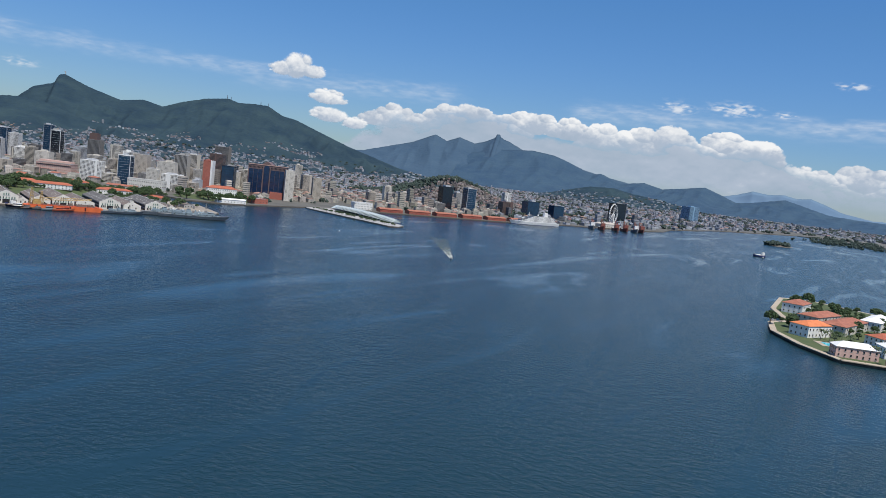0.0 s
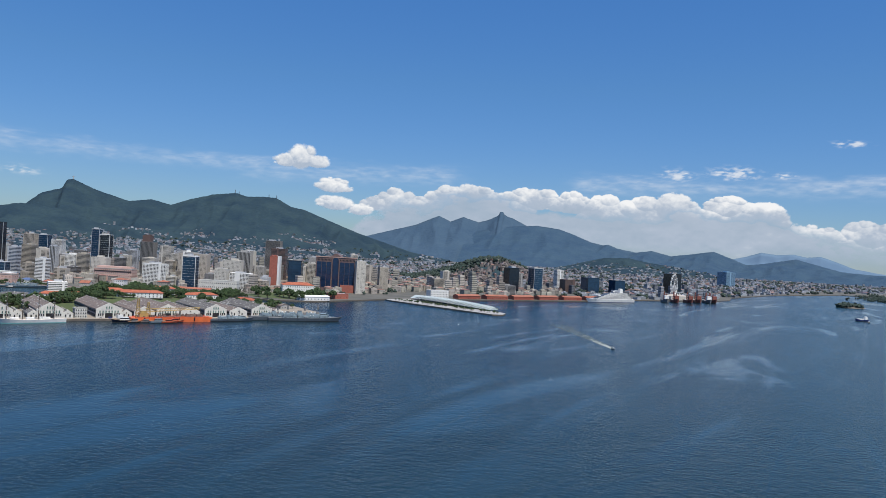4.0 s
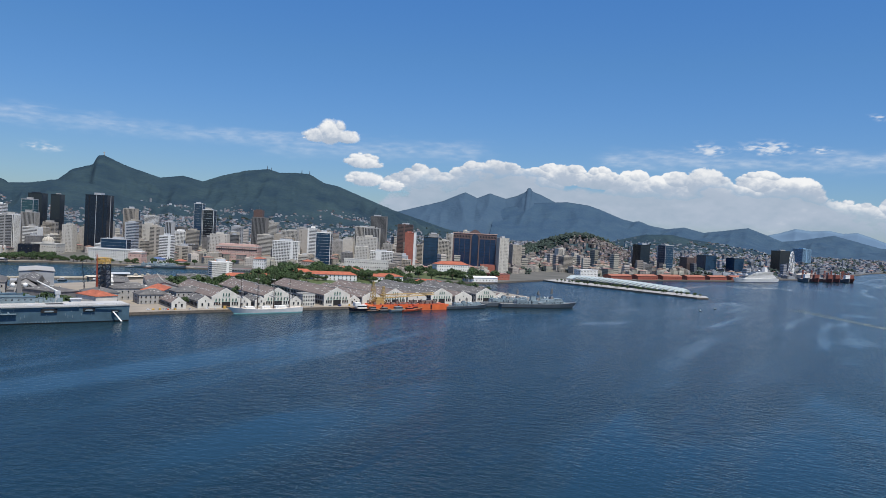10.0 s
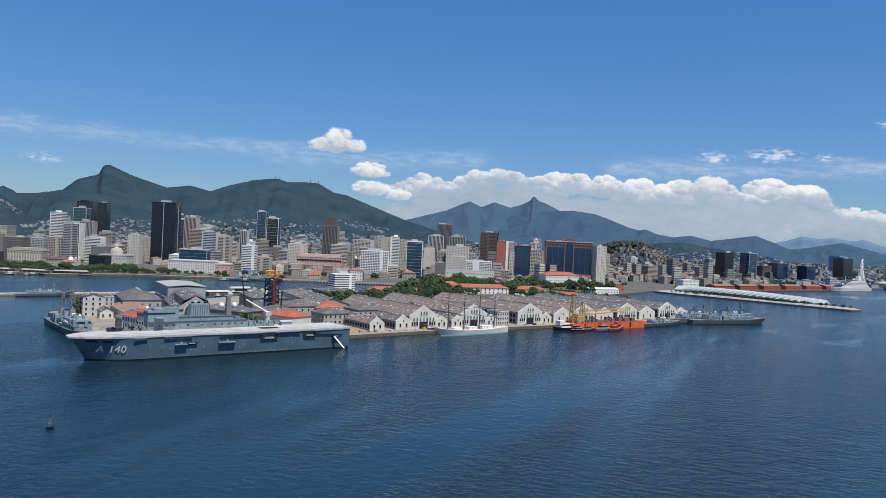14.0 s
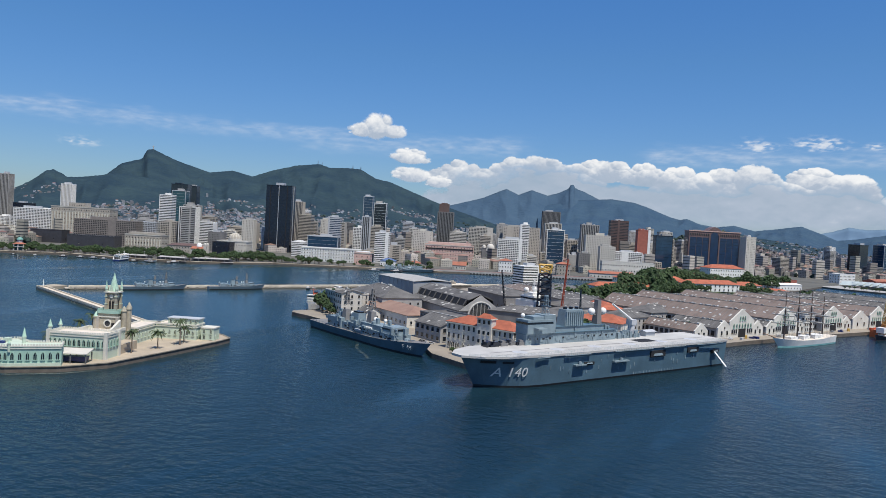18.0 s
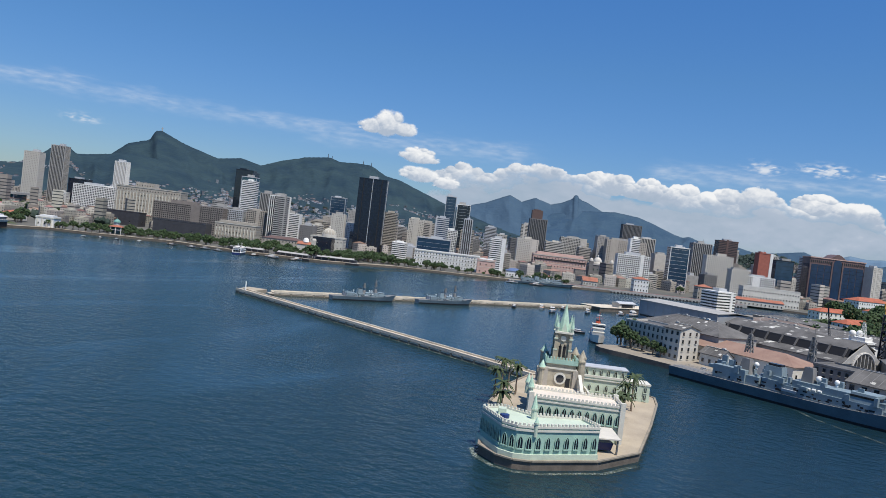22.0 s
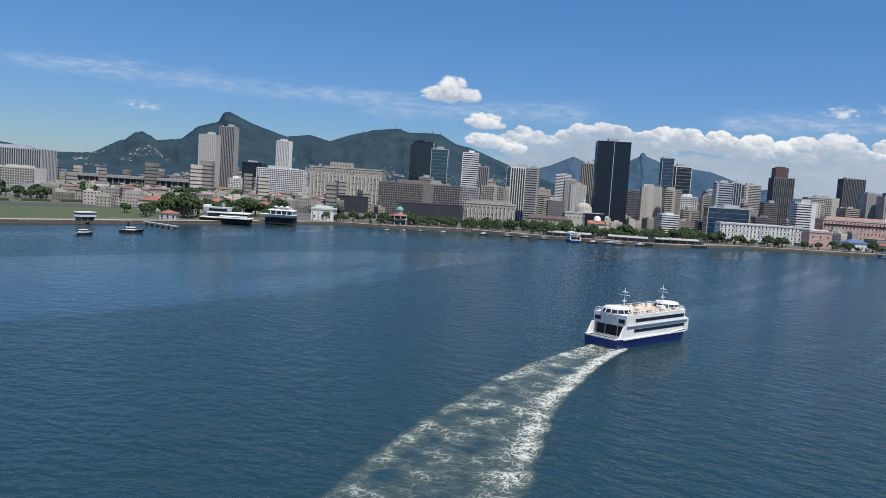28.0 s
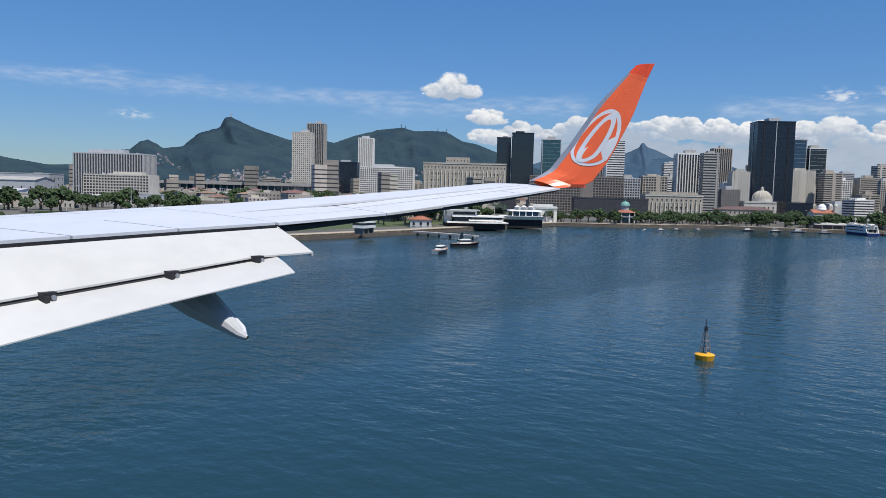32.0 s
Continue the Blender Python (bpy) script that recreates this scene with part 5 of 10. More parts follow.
def breakwater(name, a, b, w, label, n):
    a, b = Vector(a), Vector(b)
    L = (b - a).length
    yaw = math.degrees(math.atan2(b.y - a.y, b.x - a.x))
    m = (a + b) / 2
    t = thing(name, label, "breakwater", m.x, m.y, 0, yaw)
    part("core", Geo().box(0, 0, -0.8, L, w * 0.72, 1.45), STONE, t, "dark wet stone core")
    part("deck", Geo().box(0, 0, 0.66, L, w, 0.2), BWALL, t)
    for s in (-1, 1):
        part("kerb", Geo().box(0, s * (w / 2 - 0.14), 0.86, L, 0.26, 0.34), BWALL, t)
    for s in (-1, 1):
        part("face_slab", Geo().box(0, s * w * 0.43, -0.4, L, 0.22, 0.78), DARKST, t, "darker lower stone face")
    pier = Geo().box(0, 0, -0.8, 0.3, w * 1.0, 1.45).mesh("pier", DSTONE)
    panel = Geo().box(0, 0, 0.34, L / n * 0.8, w * 0.95, 0.26).mesh("panel", BWALL)
    for i in range(n):
        part("pier", pier, DSTONE, t, at=(-L / 2 + (i + 0.5) * L / n, 0, 0))
        part("panel", panel, BWALL, t, at=(-L / 2 + i * L / n, 0, 0))
    return t


breakwater("breakwater", (-5.5, 3.0), (-33.6, -89.5), 2.3, "long low stone breakwater from the islet to its tip", 34)
breakwater("breakwater", (-40, -84.5), (-207, -14.5), 2.3, "inner stone breakwater with moored patrol boats", 56)
t = thing("mole", "broad stone mole with a pale shed at the dockyard end", "breakwater", -170, -29.6, 0, 157.3)
part("wall", Geo().box(0, 0, -0.8, 38, 9, 2.1), STONE, t)
part("deck", Geo().box(0, 0, 1.3, 38.4, 9.4, 0.2), BWALL, t)
b = part("shed", Geo().box(-3, -2.0, 1.5, 9, 3.4, 1.5), CREAM, t)
part("roof", Geo().gable(-3, -2.0, 3.0, 9.8, 4.2, 0.7), GREYP, b)
part("doorway", Geo().box(-3, 0, 1.5, 6.4, 0.1, 1.1).box(-3, -3.72, 1.5, 6.4, 0.1, 1.1), DARK, b)
for i in range(9):
    part("bollard", Geo().cyl(-16 + i * 4, 4.2, 1.5, 0.16, 0.2, 0.35, 7), BLACK, t)
    part("fender", Geo().box(-16 + i * 4, 4.6, 0.2, 0.5, 0.2, 1.1), BLACK, t)
for a, q, h in ((6, 1.2, 0.9), (9, -1.5, 0.7), (12.5, 0.6, 1.0)):
    mono("crate_stack", Geo().box(0, 0, 0, 2.2, 1.6, h).box(0.4, 0.1, h, 1.2, 1.2, 0.5), SAND, "stack of tarpaulin-covered crates on the mole", "crates", "crates on the mole", m=pose(-170, -29.6, 1.5, 0, 0, 157.3) @ pose(a, q, 0, 0, 0, a * 9.0))
t = thing("pier_head", "wide stone head where two breakwaters meet", "breakwater", -35.5, -88.5, 0, 24)
part("deck", Geo().prism([(-6, -2.2), (2.0, -2.6), (3.4, 0), (2.4, 2.0), (-5.5, 3.0)], -0.8, 0.94), PAVE, t)
part("light_mast", Geo().cyl(2.2, 0, 0.9, 0.22, 0.1, 2.2, 8), WHITE, t)

# ---- ships ----
def hull_geo(L, B, h_bow, h_mid, h_stern, wl=0.86, bow=0.28, rake=0.05, stern_w=0.85, n=22, trunk=0.55):
    """A lofted hull along +x (bow), water at z 0: flared stem, sheer line and transom."""
    g = Geo()
    rows = []
    for i in range(n + 1):
        s = i / n
        x = -L / 2 + s * L
        t = max(0.0, (s - (1 - bow)) / bow)
        hb = B / 2 * (1 - t ** 2.4) * (stern_w + (1 - stern_w) * min(1, s / 0.25))
        hw = B / 2 * wl * max(0.0, 1 - t ** 1.7 * 1.0) * (stern_w + (1 - stern_w) * min(1, s / 0.25))
        z = h_mid + (h_bow - h_mid) * max(0, (s - trunk) / (1 - trunk)) ** 1.6 + (h_stern - h_mid) * max(0, (0.35 - s) / 0.35)
        xw = x - rake * L * t * t
        rows.append([(xw, -hw * 0.96, -0.6), (xw, -hw, 0.35), (x, -hb, z), (x, hb, z), (xw, hw, 0.35), (xw, hw * 0.96, -0.6)])
    k = len(g.v)
    for r in rows:
        g.v += r
    for i in range(n):
        for j in range(5):
            a = k + i * 6 + j
            g.f.append((a, a + 6, a + 7, a + 1))
            g.m.append(2 if j == 2 else (1 if j in (0, 4) else 0))
    g.f.append(tuple(k + j for j in range(6)))
    g.m.append(0)
    return g


DSHIP = mat("dark_grey_ship_paint", (0.115, 0.135, 0.15), 0.5, var=0.25, scale=0.4)
BOOT = mat("black_boot_topping", (0.012, 0.012, 0.014), 0.5)


def rail(parent, pts, z, h=0.36, name="railing", m=None):
    g = Geo()
    for a, b in zip(pts, pts[1:]):
        for k in (0.5, 1.0):
            g.tube((*a, z + h * k), (*b, z + h * k), 0.018, None, 4)
        n = max(1, int((Vector(b) - Vector(a)).length / 0.8))
        for i in range(n + 1):
            c = Vector(a).lerp(Vector(b), i / n)
            g.tube((c.x, c.y, z), (c.x, c.y, z + h), 0.018, None, 4)
    return part(name, g, m or NAVYL, parent)


def hull_half(x, z, L, B, h_mid, wl, bow, rake, stern_w):
    """Half the hull's width at a place along it and above the water."""
    def at(xx, low):
        q = xx / L + 0.5
        if low:
            for _ in range(4):
                t = max(0.0, (q - (1 - bow)) / bow)
                q = xx / L + 0.5 + rake * t * t
        t = min(1.0, max(0.0, (q - (1 - bow)) / bow))
        k = stern_w + (1 - stern_w) * min(1, q / 0.25)
        return B / 2 * k * (wl * (1 - t ** 1.7) if low else 1 - t ** 2.4)
    f = min(1.2, (z - 0.35) / (h_mid - 0.35))
    return at(x, True) * (1 - f) + at(x, False) * f


def lettering(parent, text, size, x0, z0, side, m, hull, spread=1.15):
    """A painted number that follows the hull's side."""
    cu = bpy.data.curves.new("hull_number", "FONT")
    cu.body, cu.size, cu.extrude, cu.space_character, cu.shear = text, size, 0.02, spread, 0.12
    tmp = bpy.data.objects.new("hull_number", cu)
    me = bpy.data.meshes.new_from_object(tmp)
    bpy.data.objects.remove(tmp)
    for v in me.vertices:
        u, w, d = v.co
        x, z = x0 - side * u, z0 + w
        v.co = (x, side * (hull_half(x, z, *hull) + 0.13 + d), z)
    me.materials.clear()
    me.materials.append(m)
    return part("hull_number", me, m, parent, "pale painted number " + text.lower())


def lattice_mast(g, x, y, z, h, w0, w1, n=5, r=0.05):
    for i in range(n):
        a, b = w0 + (w1 - w0) * i / n, w0 + (w1 - w0) * (i + 1) / n
        z0, z1 = z + h * i / n, z + h * (i + 1) / n
        c0 = [(x + sx * a, y + sy * a, z0) for sx, sy in ((-1, -1), (1, -1), (1, 1), (-1, 1))]
        c1 = [(x + sx * b, y + sy * b, z1) for sx, sy in ((-1, -1), (1, -1), (1, 1), (-1, 1))]
        for j in range(4):
            g.tube(c0[j], c1[j], r, None, 4)
            g.tube(c0[j], c1[(j + 1) % 4], r * 0.7, None, 4)
            g.tube(c1[j], c1[(j + 1) % 4], r * 0.7, None, 4)


def carrier():
    t = thing("helicopter_carrier", "grey helicopter carrier with a pale flight deck at the quay", "warship", -36.5, 90.6, 0, -22.6)
    L = 69.0
    part("hull", hull_geo(L, 11.6, 5.5, 5.2, 5.2, wl=0.9, bow=0.2, rake=0.045, stern_w=0.94, n=30, trunk=0.8), [NAVY, BOOT, NAVY], t, smooth=False)
    deck = [(-34.6, -5.9), (28, -5.9), (32.6, -3.9), (35.2, -1.3), (35.2, 1.3), (32.6, 3.6), (28, 5.3), (20, 5.95), (-22, 6.0), (-34.6, 5.6)]
    d = part("flight_deck", Geo().prism(deck, 5.25, 5.62), DECK, t, "pale grey flight deck with worn markings")
    for y, w in ((1.2, 0.35), (3.4, 0.12)):
        part("deck_line", Geo().box(-2, y, 5.622, 62, w, 0.006), DCONC, d)
    for x in (-26, -16, -6, 4, 14, 23):
        part("landing_spot", Geo().cyl(x, 2.2, 5.621, 1.35, 1.35, 0.008, 20).cyl(x, 2.2, 5.624, 1.2, 1.2, 0.008, 20), [GREYP], d)
    # side openings, sponsons and boat bays on the sea side
    for x, z, w, h in ((-10.5, 3.4, 4.6, 1.3), (-22, 3.6, 3.6, 1.1), (9.2, 3.1, 2.6, 0.55), (-30, 3.1, 2.2, 0.6)):
        o = part("side_opening", Geo().box(x, 5.62, z, w, 0.5, h), DARK, t)
        part("boat", Geo().box(x, 5.75, z + 0.25, w * 0.62, 0.5, h * 0.35, top=0.8), NAVYL, o)
    for x, w in ((11.8, 2.8), (0.6, 4.2)):
        s = part("sponson", Geo().solid([(x - w / 2, 5.4, 2.95), (x + w / 2, 5.4, 2.95), (x + w / 2, 6.3, 3.2), (x - w / 2, 6.3, 3.2), (x - w / 2, 5.4, 3.4), (x + w / 2, 5.4, 3.4), (x + w / 2, 6.3, 3.4), (x - w / 2, 6.3, 3.4)], ((3, 2, 1, 0), (4, 5, 6, 7), (0, 1, 5, 4), (1, 2, 6, 5), (2, 3, 7, 6), (3, 0, 4, 7))), NAVYL, t)
        part("gun_mount", Geo().cyl(x, 6.0, 3.4, 0.35, 0.28, 0.5, 8), NAVYL, s)
    cat = Geo()
    for x, w in ((-27.5, 9.0), (-15.5, 7.0), (-3.0, 11.0), (12.5, 6.5), (21.0, 3.0)):
        cat.box(x, 6.12, 5.16, w, 0.3, 0.06)
        for i in range(int(w * 2)):
            cat.box(x - w / 2 + (i + 0.5) / 2, 6.26, 5.2, 0.03, 0.03, 0.42)
        cat.box(x, 6.26, 5.6, w, 0.03, 0.03)
    tagged(part("catwalk", cat, NAVYL, t), kind="stuff")
    for x, w, h in ((30.6, 2.2, 0.42), (27.6, 1.8, 0.3)):
        y0, y1 = (hull_half(x + e * w / 2, 4.5, L, 11.6, 5.2, 0.9, 0.2, 0.045, 0.94) for e in (-1, 1))
        part("bow_window", Geo().box(x, (y0 + y1) / 2 - 0.02, 4.3, math.hypot(w, y1 - y0), 0.3, h, math.degrees(math.atan2(y1 - y0, w))), DARK, t)
    rust, rr = Geo(), random.Random(3)
    for i in range(16):
        x, h = -16 + i * 0.8 + rr.uniform(-0.2, 0.2), rr.uniform(0.9, 1.6)
        y = hull_half(x, 0.4, L, 11.6, 5.2, 0.9, 0.2, 0.045, 0.94)
        rust.box(x, y + 0.03, 0.35, rr.uniform(0.08, 0.22), 0.04, h * 0.4)
    for i in range(34):
        x, z = rr.uniform(-33, 22), rr.uniform(2.2, 4.9)
        y = hull_half(x, z, L, 11.6, 5.2, 0.9, 0.2, 0.045, 0.94)
        rust.box(x, y - 0.02, z - 0.7, rr.uniform(0.06, 0.16), 0.06, rr.uniform(0.4, 1.2))
    tagged(part("worn_paint", rust, NAVYL, t), "streaks of worn pale paint down the side", kind="stuff")
    fit, gear = Geo(), Geo()
    for i in range(46):
        fit.box(rr.uniform(18, 26), rr.uniform(-5.3, -3.6), 5.62, rr.uniform(0.3, 1.2), rr.uniform(0.3, 0.7), rr.uniform(0.3, 1.0))
    for i in range(60):
        gear.box(rr.uniform(-16, -8), rr.uniform(-5.5, -3.2), 5.62, rr.uniform(0.2, 1.2), rr.uniform(0.2, 0.9), rr.uniform(0.3, 1.5))
    for i in range(16):
        gear.tube((-15.5 + i * 0.5, -5.0 + (i % 3), 5.62), (-15.5 + i * 0.5, -5.0 + (i % 3), 7.0 + (i * 7 % 5) * 0.4), 0.06, 0.04, 4)
    tagged(part("deck_fitting", fit, BLACK, t), "dark gear stowed on the fore deck", kind="stuff")
    tagged(part("deck_fitting", gear, NAVYL, t), "lockers, posts and winches abaft the island", kind="stuff")
    detail = Geo()
    for i in range(120):
        x, z = rr.uniform(-7.5, 16.5), rr.uniform(5.8, 7.4)
        detail.box(x, -2.88, z, rr.uniform(0.1, 0.6), rr.uniform(0.06, 0.22), rr.uniform(0.1, 0.6))
    for i in range(40):
        detail.box(rr.uniform(-7, 16.5), rr.uniform(-5.2, -3.1), 7.7, rr.uniform(0.2, 0.9), rr.uniform(0.2, 0.7), rr.uniform(0.2, 0.9))
    tagged(part("superstructure_fitting", detail, NAVYL, t), "pipes, boxes and vents on the island", kind="stuff")
    for i in range(14):
        part("porthole", Geo().box(-6.8 + i * 1.75, -2.89, 6.5, 0.5, 0.06, 0.35), DARK, t)
    part("accommodation_ladder", Geo().solid([(-29.6, 5.7, 3.3), (-29.1, 5.7, 3.3), (-31.4, 7.2, 0.2), (-31.9, 7.2, 0.2), (-29.6, 6.0, 3.4), (-29.1, 6.0, 3.4), (-31.4, 7.5, 0.3), (-31.9, 7.5, 0.3)], ((0, 1, 2, 3), (7, 6, 5, 4), (0, 4, 5, 1), (1, 5, 6, 2), (2, 6, 7, 3), (3, 7, 4, 0))), WHITE, t)
    lettering(t, "A 140", 2.3, 29.8, 2.0, 1, WHITE, (L, 11.6, 5.2, 0.9, 0.2, 0.045, 0.94), 1.05)
    # island superstructure on the far side
    isl = part("superstructure", Geo().box(4.5, -4.2, 5.6, 25, 2.6, 2.1).box(6.0, -4.3, 7.7, 21, 2.2, 1.0), NAVYL, t, "long grey island superstructure")
    part("deck_edge", Geo().box(4.5, -4.2, 7.62, 25.4, 3.1, 0.1).box(6.0, -4.3, 8.7, 21.4, 2.6, 0.08), NAVY, isl)
    b = part("bridge", Geo().box(13.8, -4.0, 7.7, 6.6, 3.2, 2.6).box(11.2, -4.0, 7.7, 3.0, 2.8, 3.4), NAVYL, t)
    part("bridge_window", Geo().box(13.9, -4.0, 9.5, 6.65, 3.25, 0.38), GLASSD, b)
    part("bridge_wing", Geo().box(14.5, -3.4, 8.6, 2.2, 4.6, 0.3), NAVYL, b)
    part("bridge_top", Geo().box(13.4, -4.0, 10.3, 4.2, 2.6, 0.6), NAVYL, b)
    f = part("funnel", Geo().box(4.2, -4.2, 8.7, 5.2, 2.4, 3.2, top=0.86), NAVYL, t)
    for x in (2.6, 4.2, 5.8):
        part("uptake", Geo().cyl(x, -4.2, 11.9, 0.4, 0.4, 0.45, 10), BLACK, f)
    for i in range(9):
        part("stiffener", Geo().box(1.9 + i * 0.58, -2.98, 8.75, 0.12, 0.14, 2.8), NAVY, f)
    g = Geo()
    lattice_mast(g, 11.0, -4.2, 10.3, 4.2, 0.6, 0.2)
    g.box(11, -4.2, 12.6, 0.3, 2.6, 0.12).box(11, -4.2, 13.6, 0.25, 1.9, 0.1).cyl(11, -4.2, 14.4, 0.4, 0.4, 0.25, 8)
    part("mast", g, NAVYL, t)
    m2 = part("radar_mast", Geo().box(-3.5, -4.2, 7.7, 1.5, 1.5, 4.6, top=0.7).box(-3.5, -4.2, 12.3, 1.0, 1.0, 1.3), DCONC, t, "dark radar mast")
    for s in (-1, 1):
        part("radome", Geo().ball(-3.5 + s * 1.7, -4.2, 11.3, 0.72, 12, 8), WHITE, m2, "white radome", smooth=True)
        part("radome_arm", Geo().tube((-3.5, -4.2, 10.6), (-3.5 + s * 1.7, -4.2, 10.7), 0.16), DCONC, m2)
    c = part("deck_crane", Geo().cyl(-14.6, -4.4, 5.6, 0.9, 0.7, 2.6, 10).box(-14.6, -4.4, 8.2, 1.6, 1.5, 1.1), GREYP, t)
    part("crane_jib", Geo().tube((-14.8, -4.4, 9.0), (-8.5, -4.6, 12.6), 0.32, 0.2, 6), WHITE, c, "pale raised crane jib")
    part("radome", Geo().ball(16.8, -4.2, 11.0, 0.42, 10, 7), WHITE, b, "white radome", smooth=True)
    for x, y in ((21.5, 3.9), (19.0, 4.2), (17.4, 3.6)):
        v = part("deck_vehicle", Geo().box(x, -y, 5.62, 1.7, 0.9, 0.55).box(x + 0.2, -y, 6.17, 0.8, 0.7, 0.4), DCONC, t)
    # Thin dark sheet on the deck in place of a well's shade.
    part("deck_lift", Geo().box(-13, 0.2, 5.625, 5.2, 3.2, 0.01), DARK, d, "dark sheet standing for an open lift well")
    part("awning", Geo().box(-20, -4.4, 5.62, 3.0, 1.8, 0.9).gable(-20, -4.4, 6.6, 3.6, 2.4, 0.35), GREYP, t)
    rail(t, [(34.5, 2.5), (30, 5.6), (-22, 5.9), (-34.4, 5.5)], 5.6, 0.4)
    return t


carrier()


def frigate(name, label, x, y, yaw, L, B, number="", hullm=NAVY, side=-1, hmid=1.9, hbow=3.2, tall=1.0, masts=((7.2, 6.2), (-1.0, 4.6))):
    t = thing(name, label, "warship", x, y, 0, yaw)
    part("hull", hull_geo(L, B, hbow, hmid, hmid, wl=0.82, bow=0.36, rake=0.06, stern_w=0.8, n=24), [hullm, BOOT, DCONC], t)
    k = L / 47.0
    zz = hmid
    a = part("superstructure", Geo().box(6 * k, 0, zz, 15 * k, B * 0.82, 1.5 * k).box(4 * k, 0, zz + 1.5 * k, 9 * k, B * 0.66, 1.1 * k), NAVYL, t)
    br = part("bridge", Geo().box(10.6 * k, 0, zz + 1.5 * k, 4.2 * k, B * 0.78, 1.5 * k, top=0.88), NAVYL, t)
    part("bridge_window", Geo().box(10.7 * k, 0, zz + 2.3 * k, 4.1 * k, B * 0.76, 0.32 * k), GLASSD, br)
    for i, w in enumerate((5.0, 3.0, 2.2)):
        part("deckhouse", Geo().box((-3 - 4.6 * i) * k, 0, zz, w * k, B * (0.72 - 0.06 * i), (1.8 - 0.2 * i) * k), NAVYL, t)
    fu = part("funnel", Geo().box(-4.2 * k, 0, zz + 1.6 * k, 3.4 * k, B * 0.42, 2.4 * k * tall, top=0.8), NAVYL, t)
    part("uptake", Geo().box(-4.2 * k, 0, zz + 1.6 * k + 2.4 * k * tall, 2.2 * k, B * 0.26, 0.4 * k), BLACK, fu)
    part("hangar", Geo().box(-11.5 * k, 0, zz, 6.0 * k, B * 0.8, 2.3 * k), NAVYL, t)
    part("hangar_door", Geo().box(-14.52 * k, 0, zz + 0.1, 0.1, B * 0.55, 1.8 * k), GREYP, t)
    for mx, h in masts:
        g = Geo().box(mx * k, 0, zz + 1.0 * k, 2.3 * k, 2.0 * k, h * 0.5 * k * tall, top=0.6)
        lattice_mast(g, mx * k, 0, zz + 2.4 * k + h * 0.45 * k * tall, h * 0.5 * k * tall, 0.5 * k, 0.2 * k, 4, 0.11)
        g.box(mx * k, 0, zz + (2.4 + h * 0.62 * tall) * k, 0.25 * k, 2.4 * k, 0.12).box(mx * k, 0, zz + (2.4 + h * 0.8 * tall) * k, 0.9 * k, 0.5 * k, 0.4 * k)
        g.box(mx * k, 0, zz + (2.4 + h * 0.7 * tall) * k, 1.5 * k, 0.3 * k, 0.14).tube((mx * k, 0, zz + (2.4 + h * 0.9 * tall) * k), (mx * k, 0, zz + (2.4 + h * 1.15 * tall) * k), 0.05, 0.03, 4)
        part("mast", g, DCONC, t, "dark radar mast")
    for bx, by, r in ((3.0, 0.0, 0.55), (5.4, 1.0, 0.42), (-8.0, 0.6, 0.45)):
        part("radome", Geo().cyl(bx * k, by * k, zz + 2.5 * k, 0.25 * k, 0.2 * k, 0.6 * k, 8).ball(bx * k, by * k, zz + 3.4 * k, r * k, 10, 7), WHITE, t, "white radome", smooth=True)
    rr, g, gd = random.Random(int(L)), Geo(), Geo()
    for i in range(int(60 * k + 20)):
        x2, y2 = rr.uniform(-0.33, 0.3) * L, rr.uniform(-0.42, 0.42) * B
        g.box(x2, y2, zz + rr.choice((0.0, 1.5 * k, 1.5 * k, 2.4 * k)), rr.uniform(0.3, 1.3) * k, rr.uniform(0.3, 0.9) * k, rr.uniform(0.3, 1.4) * k)
        gd.box(rr.uniform(-0.3, 0.28) * L, rr.choice((-1, 1)) * B * 0.414, zz + rr.uniform(0.2, 1.1) * k, rr.uniform(0.2, 0.8) * k, 0.08, rr.uniform(0.15, 0.4) * k)
    tagged(part("deck_fitting", g, NAVYL, t), "lockers, vents and gear on the decks", kind="stuff")
    tagged(part("side_opening", gd, DARK, t), "small dark openings along the deckhouses", kind="stuff")
    gm = part("gun", Geo().cyl(15.2 * k, 0, zz + 0.3 * k, 0.8 * k, 0.55 * k, 0.8 * k, 10), NAVYL, t)
    part("gun_barrel", Geo().tube((15.6 * k, 0, zz + 0.8 * k), (18.0 * k, 0, zz + 1.15 * k), 0.09 * k), NAVYL, gm)
    for s in (-1, 1):
        part("boat", Geo().box(-0.5 * k, s * B * 0.42, zz + 0.5 * k, 2.2 * k, 0.6 * k, 0.45 * k, top=1.2), WHITE if s > 0 else GREYP, t)
        for i in range(3):
            part("life_raft", Geo().tube(((2 + i * 0.9) * k, s * B * 0.36, zz + 1.75 * k), ((2.6 + i * 0.9) * k, s * B * 0.36, zz + 1.75 * k), 0.2 * k, None, 8), WHITE, t)
    rail(t, [(-L * 0.48, -B * 0.38), (L * 0.15, -B * 0.48), (L * 0.36, -B * 0.3)], zz, 0.34)
    rail(t, [(-L * 0.48, B * 0.38), (L * 0.15, B * 0.48), (L * 0.36, B * 0.3)], zz, 0.34)
    if number:
        lettering(t, number, 1.3, 16.2 * k, 1.2, side, WHITE, (L, B, hmid, 0.82, 0.36, 0.06, 0.8), 1.15)
    return t


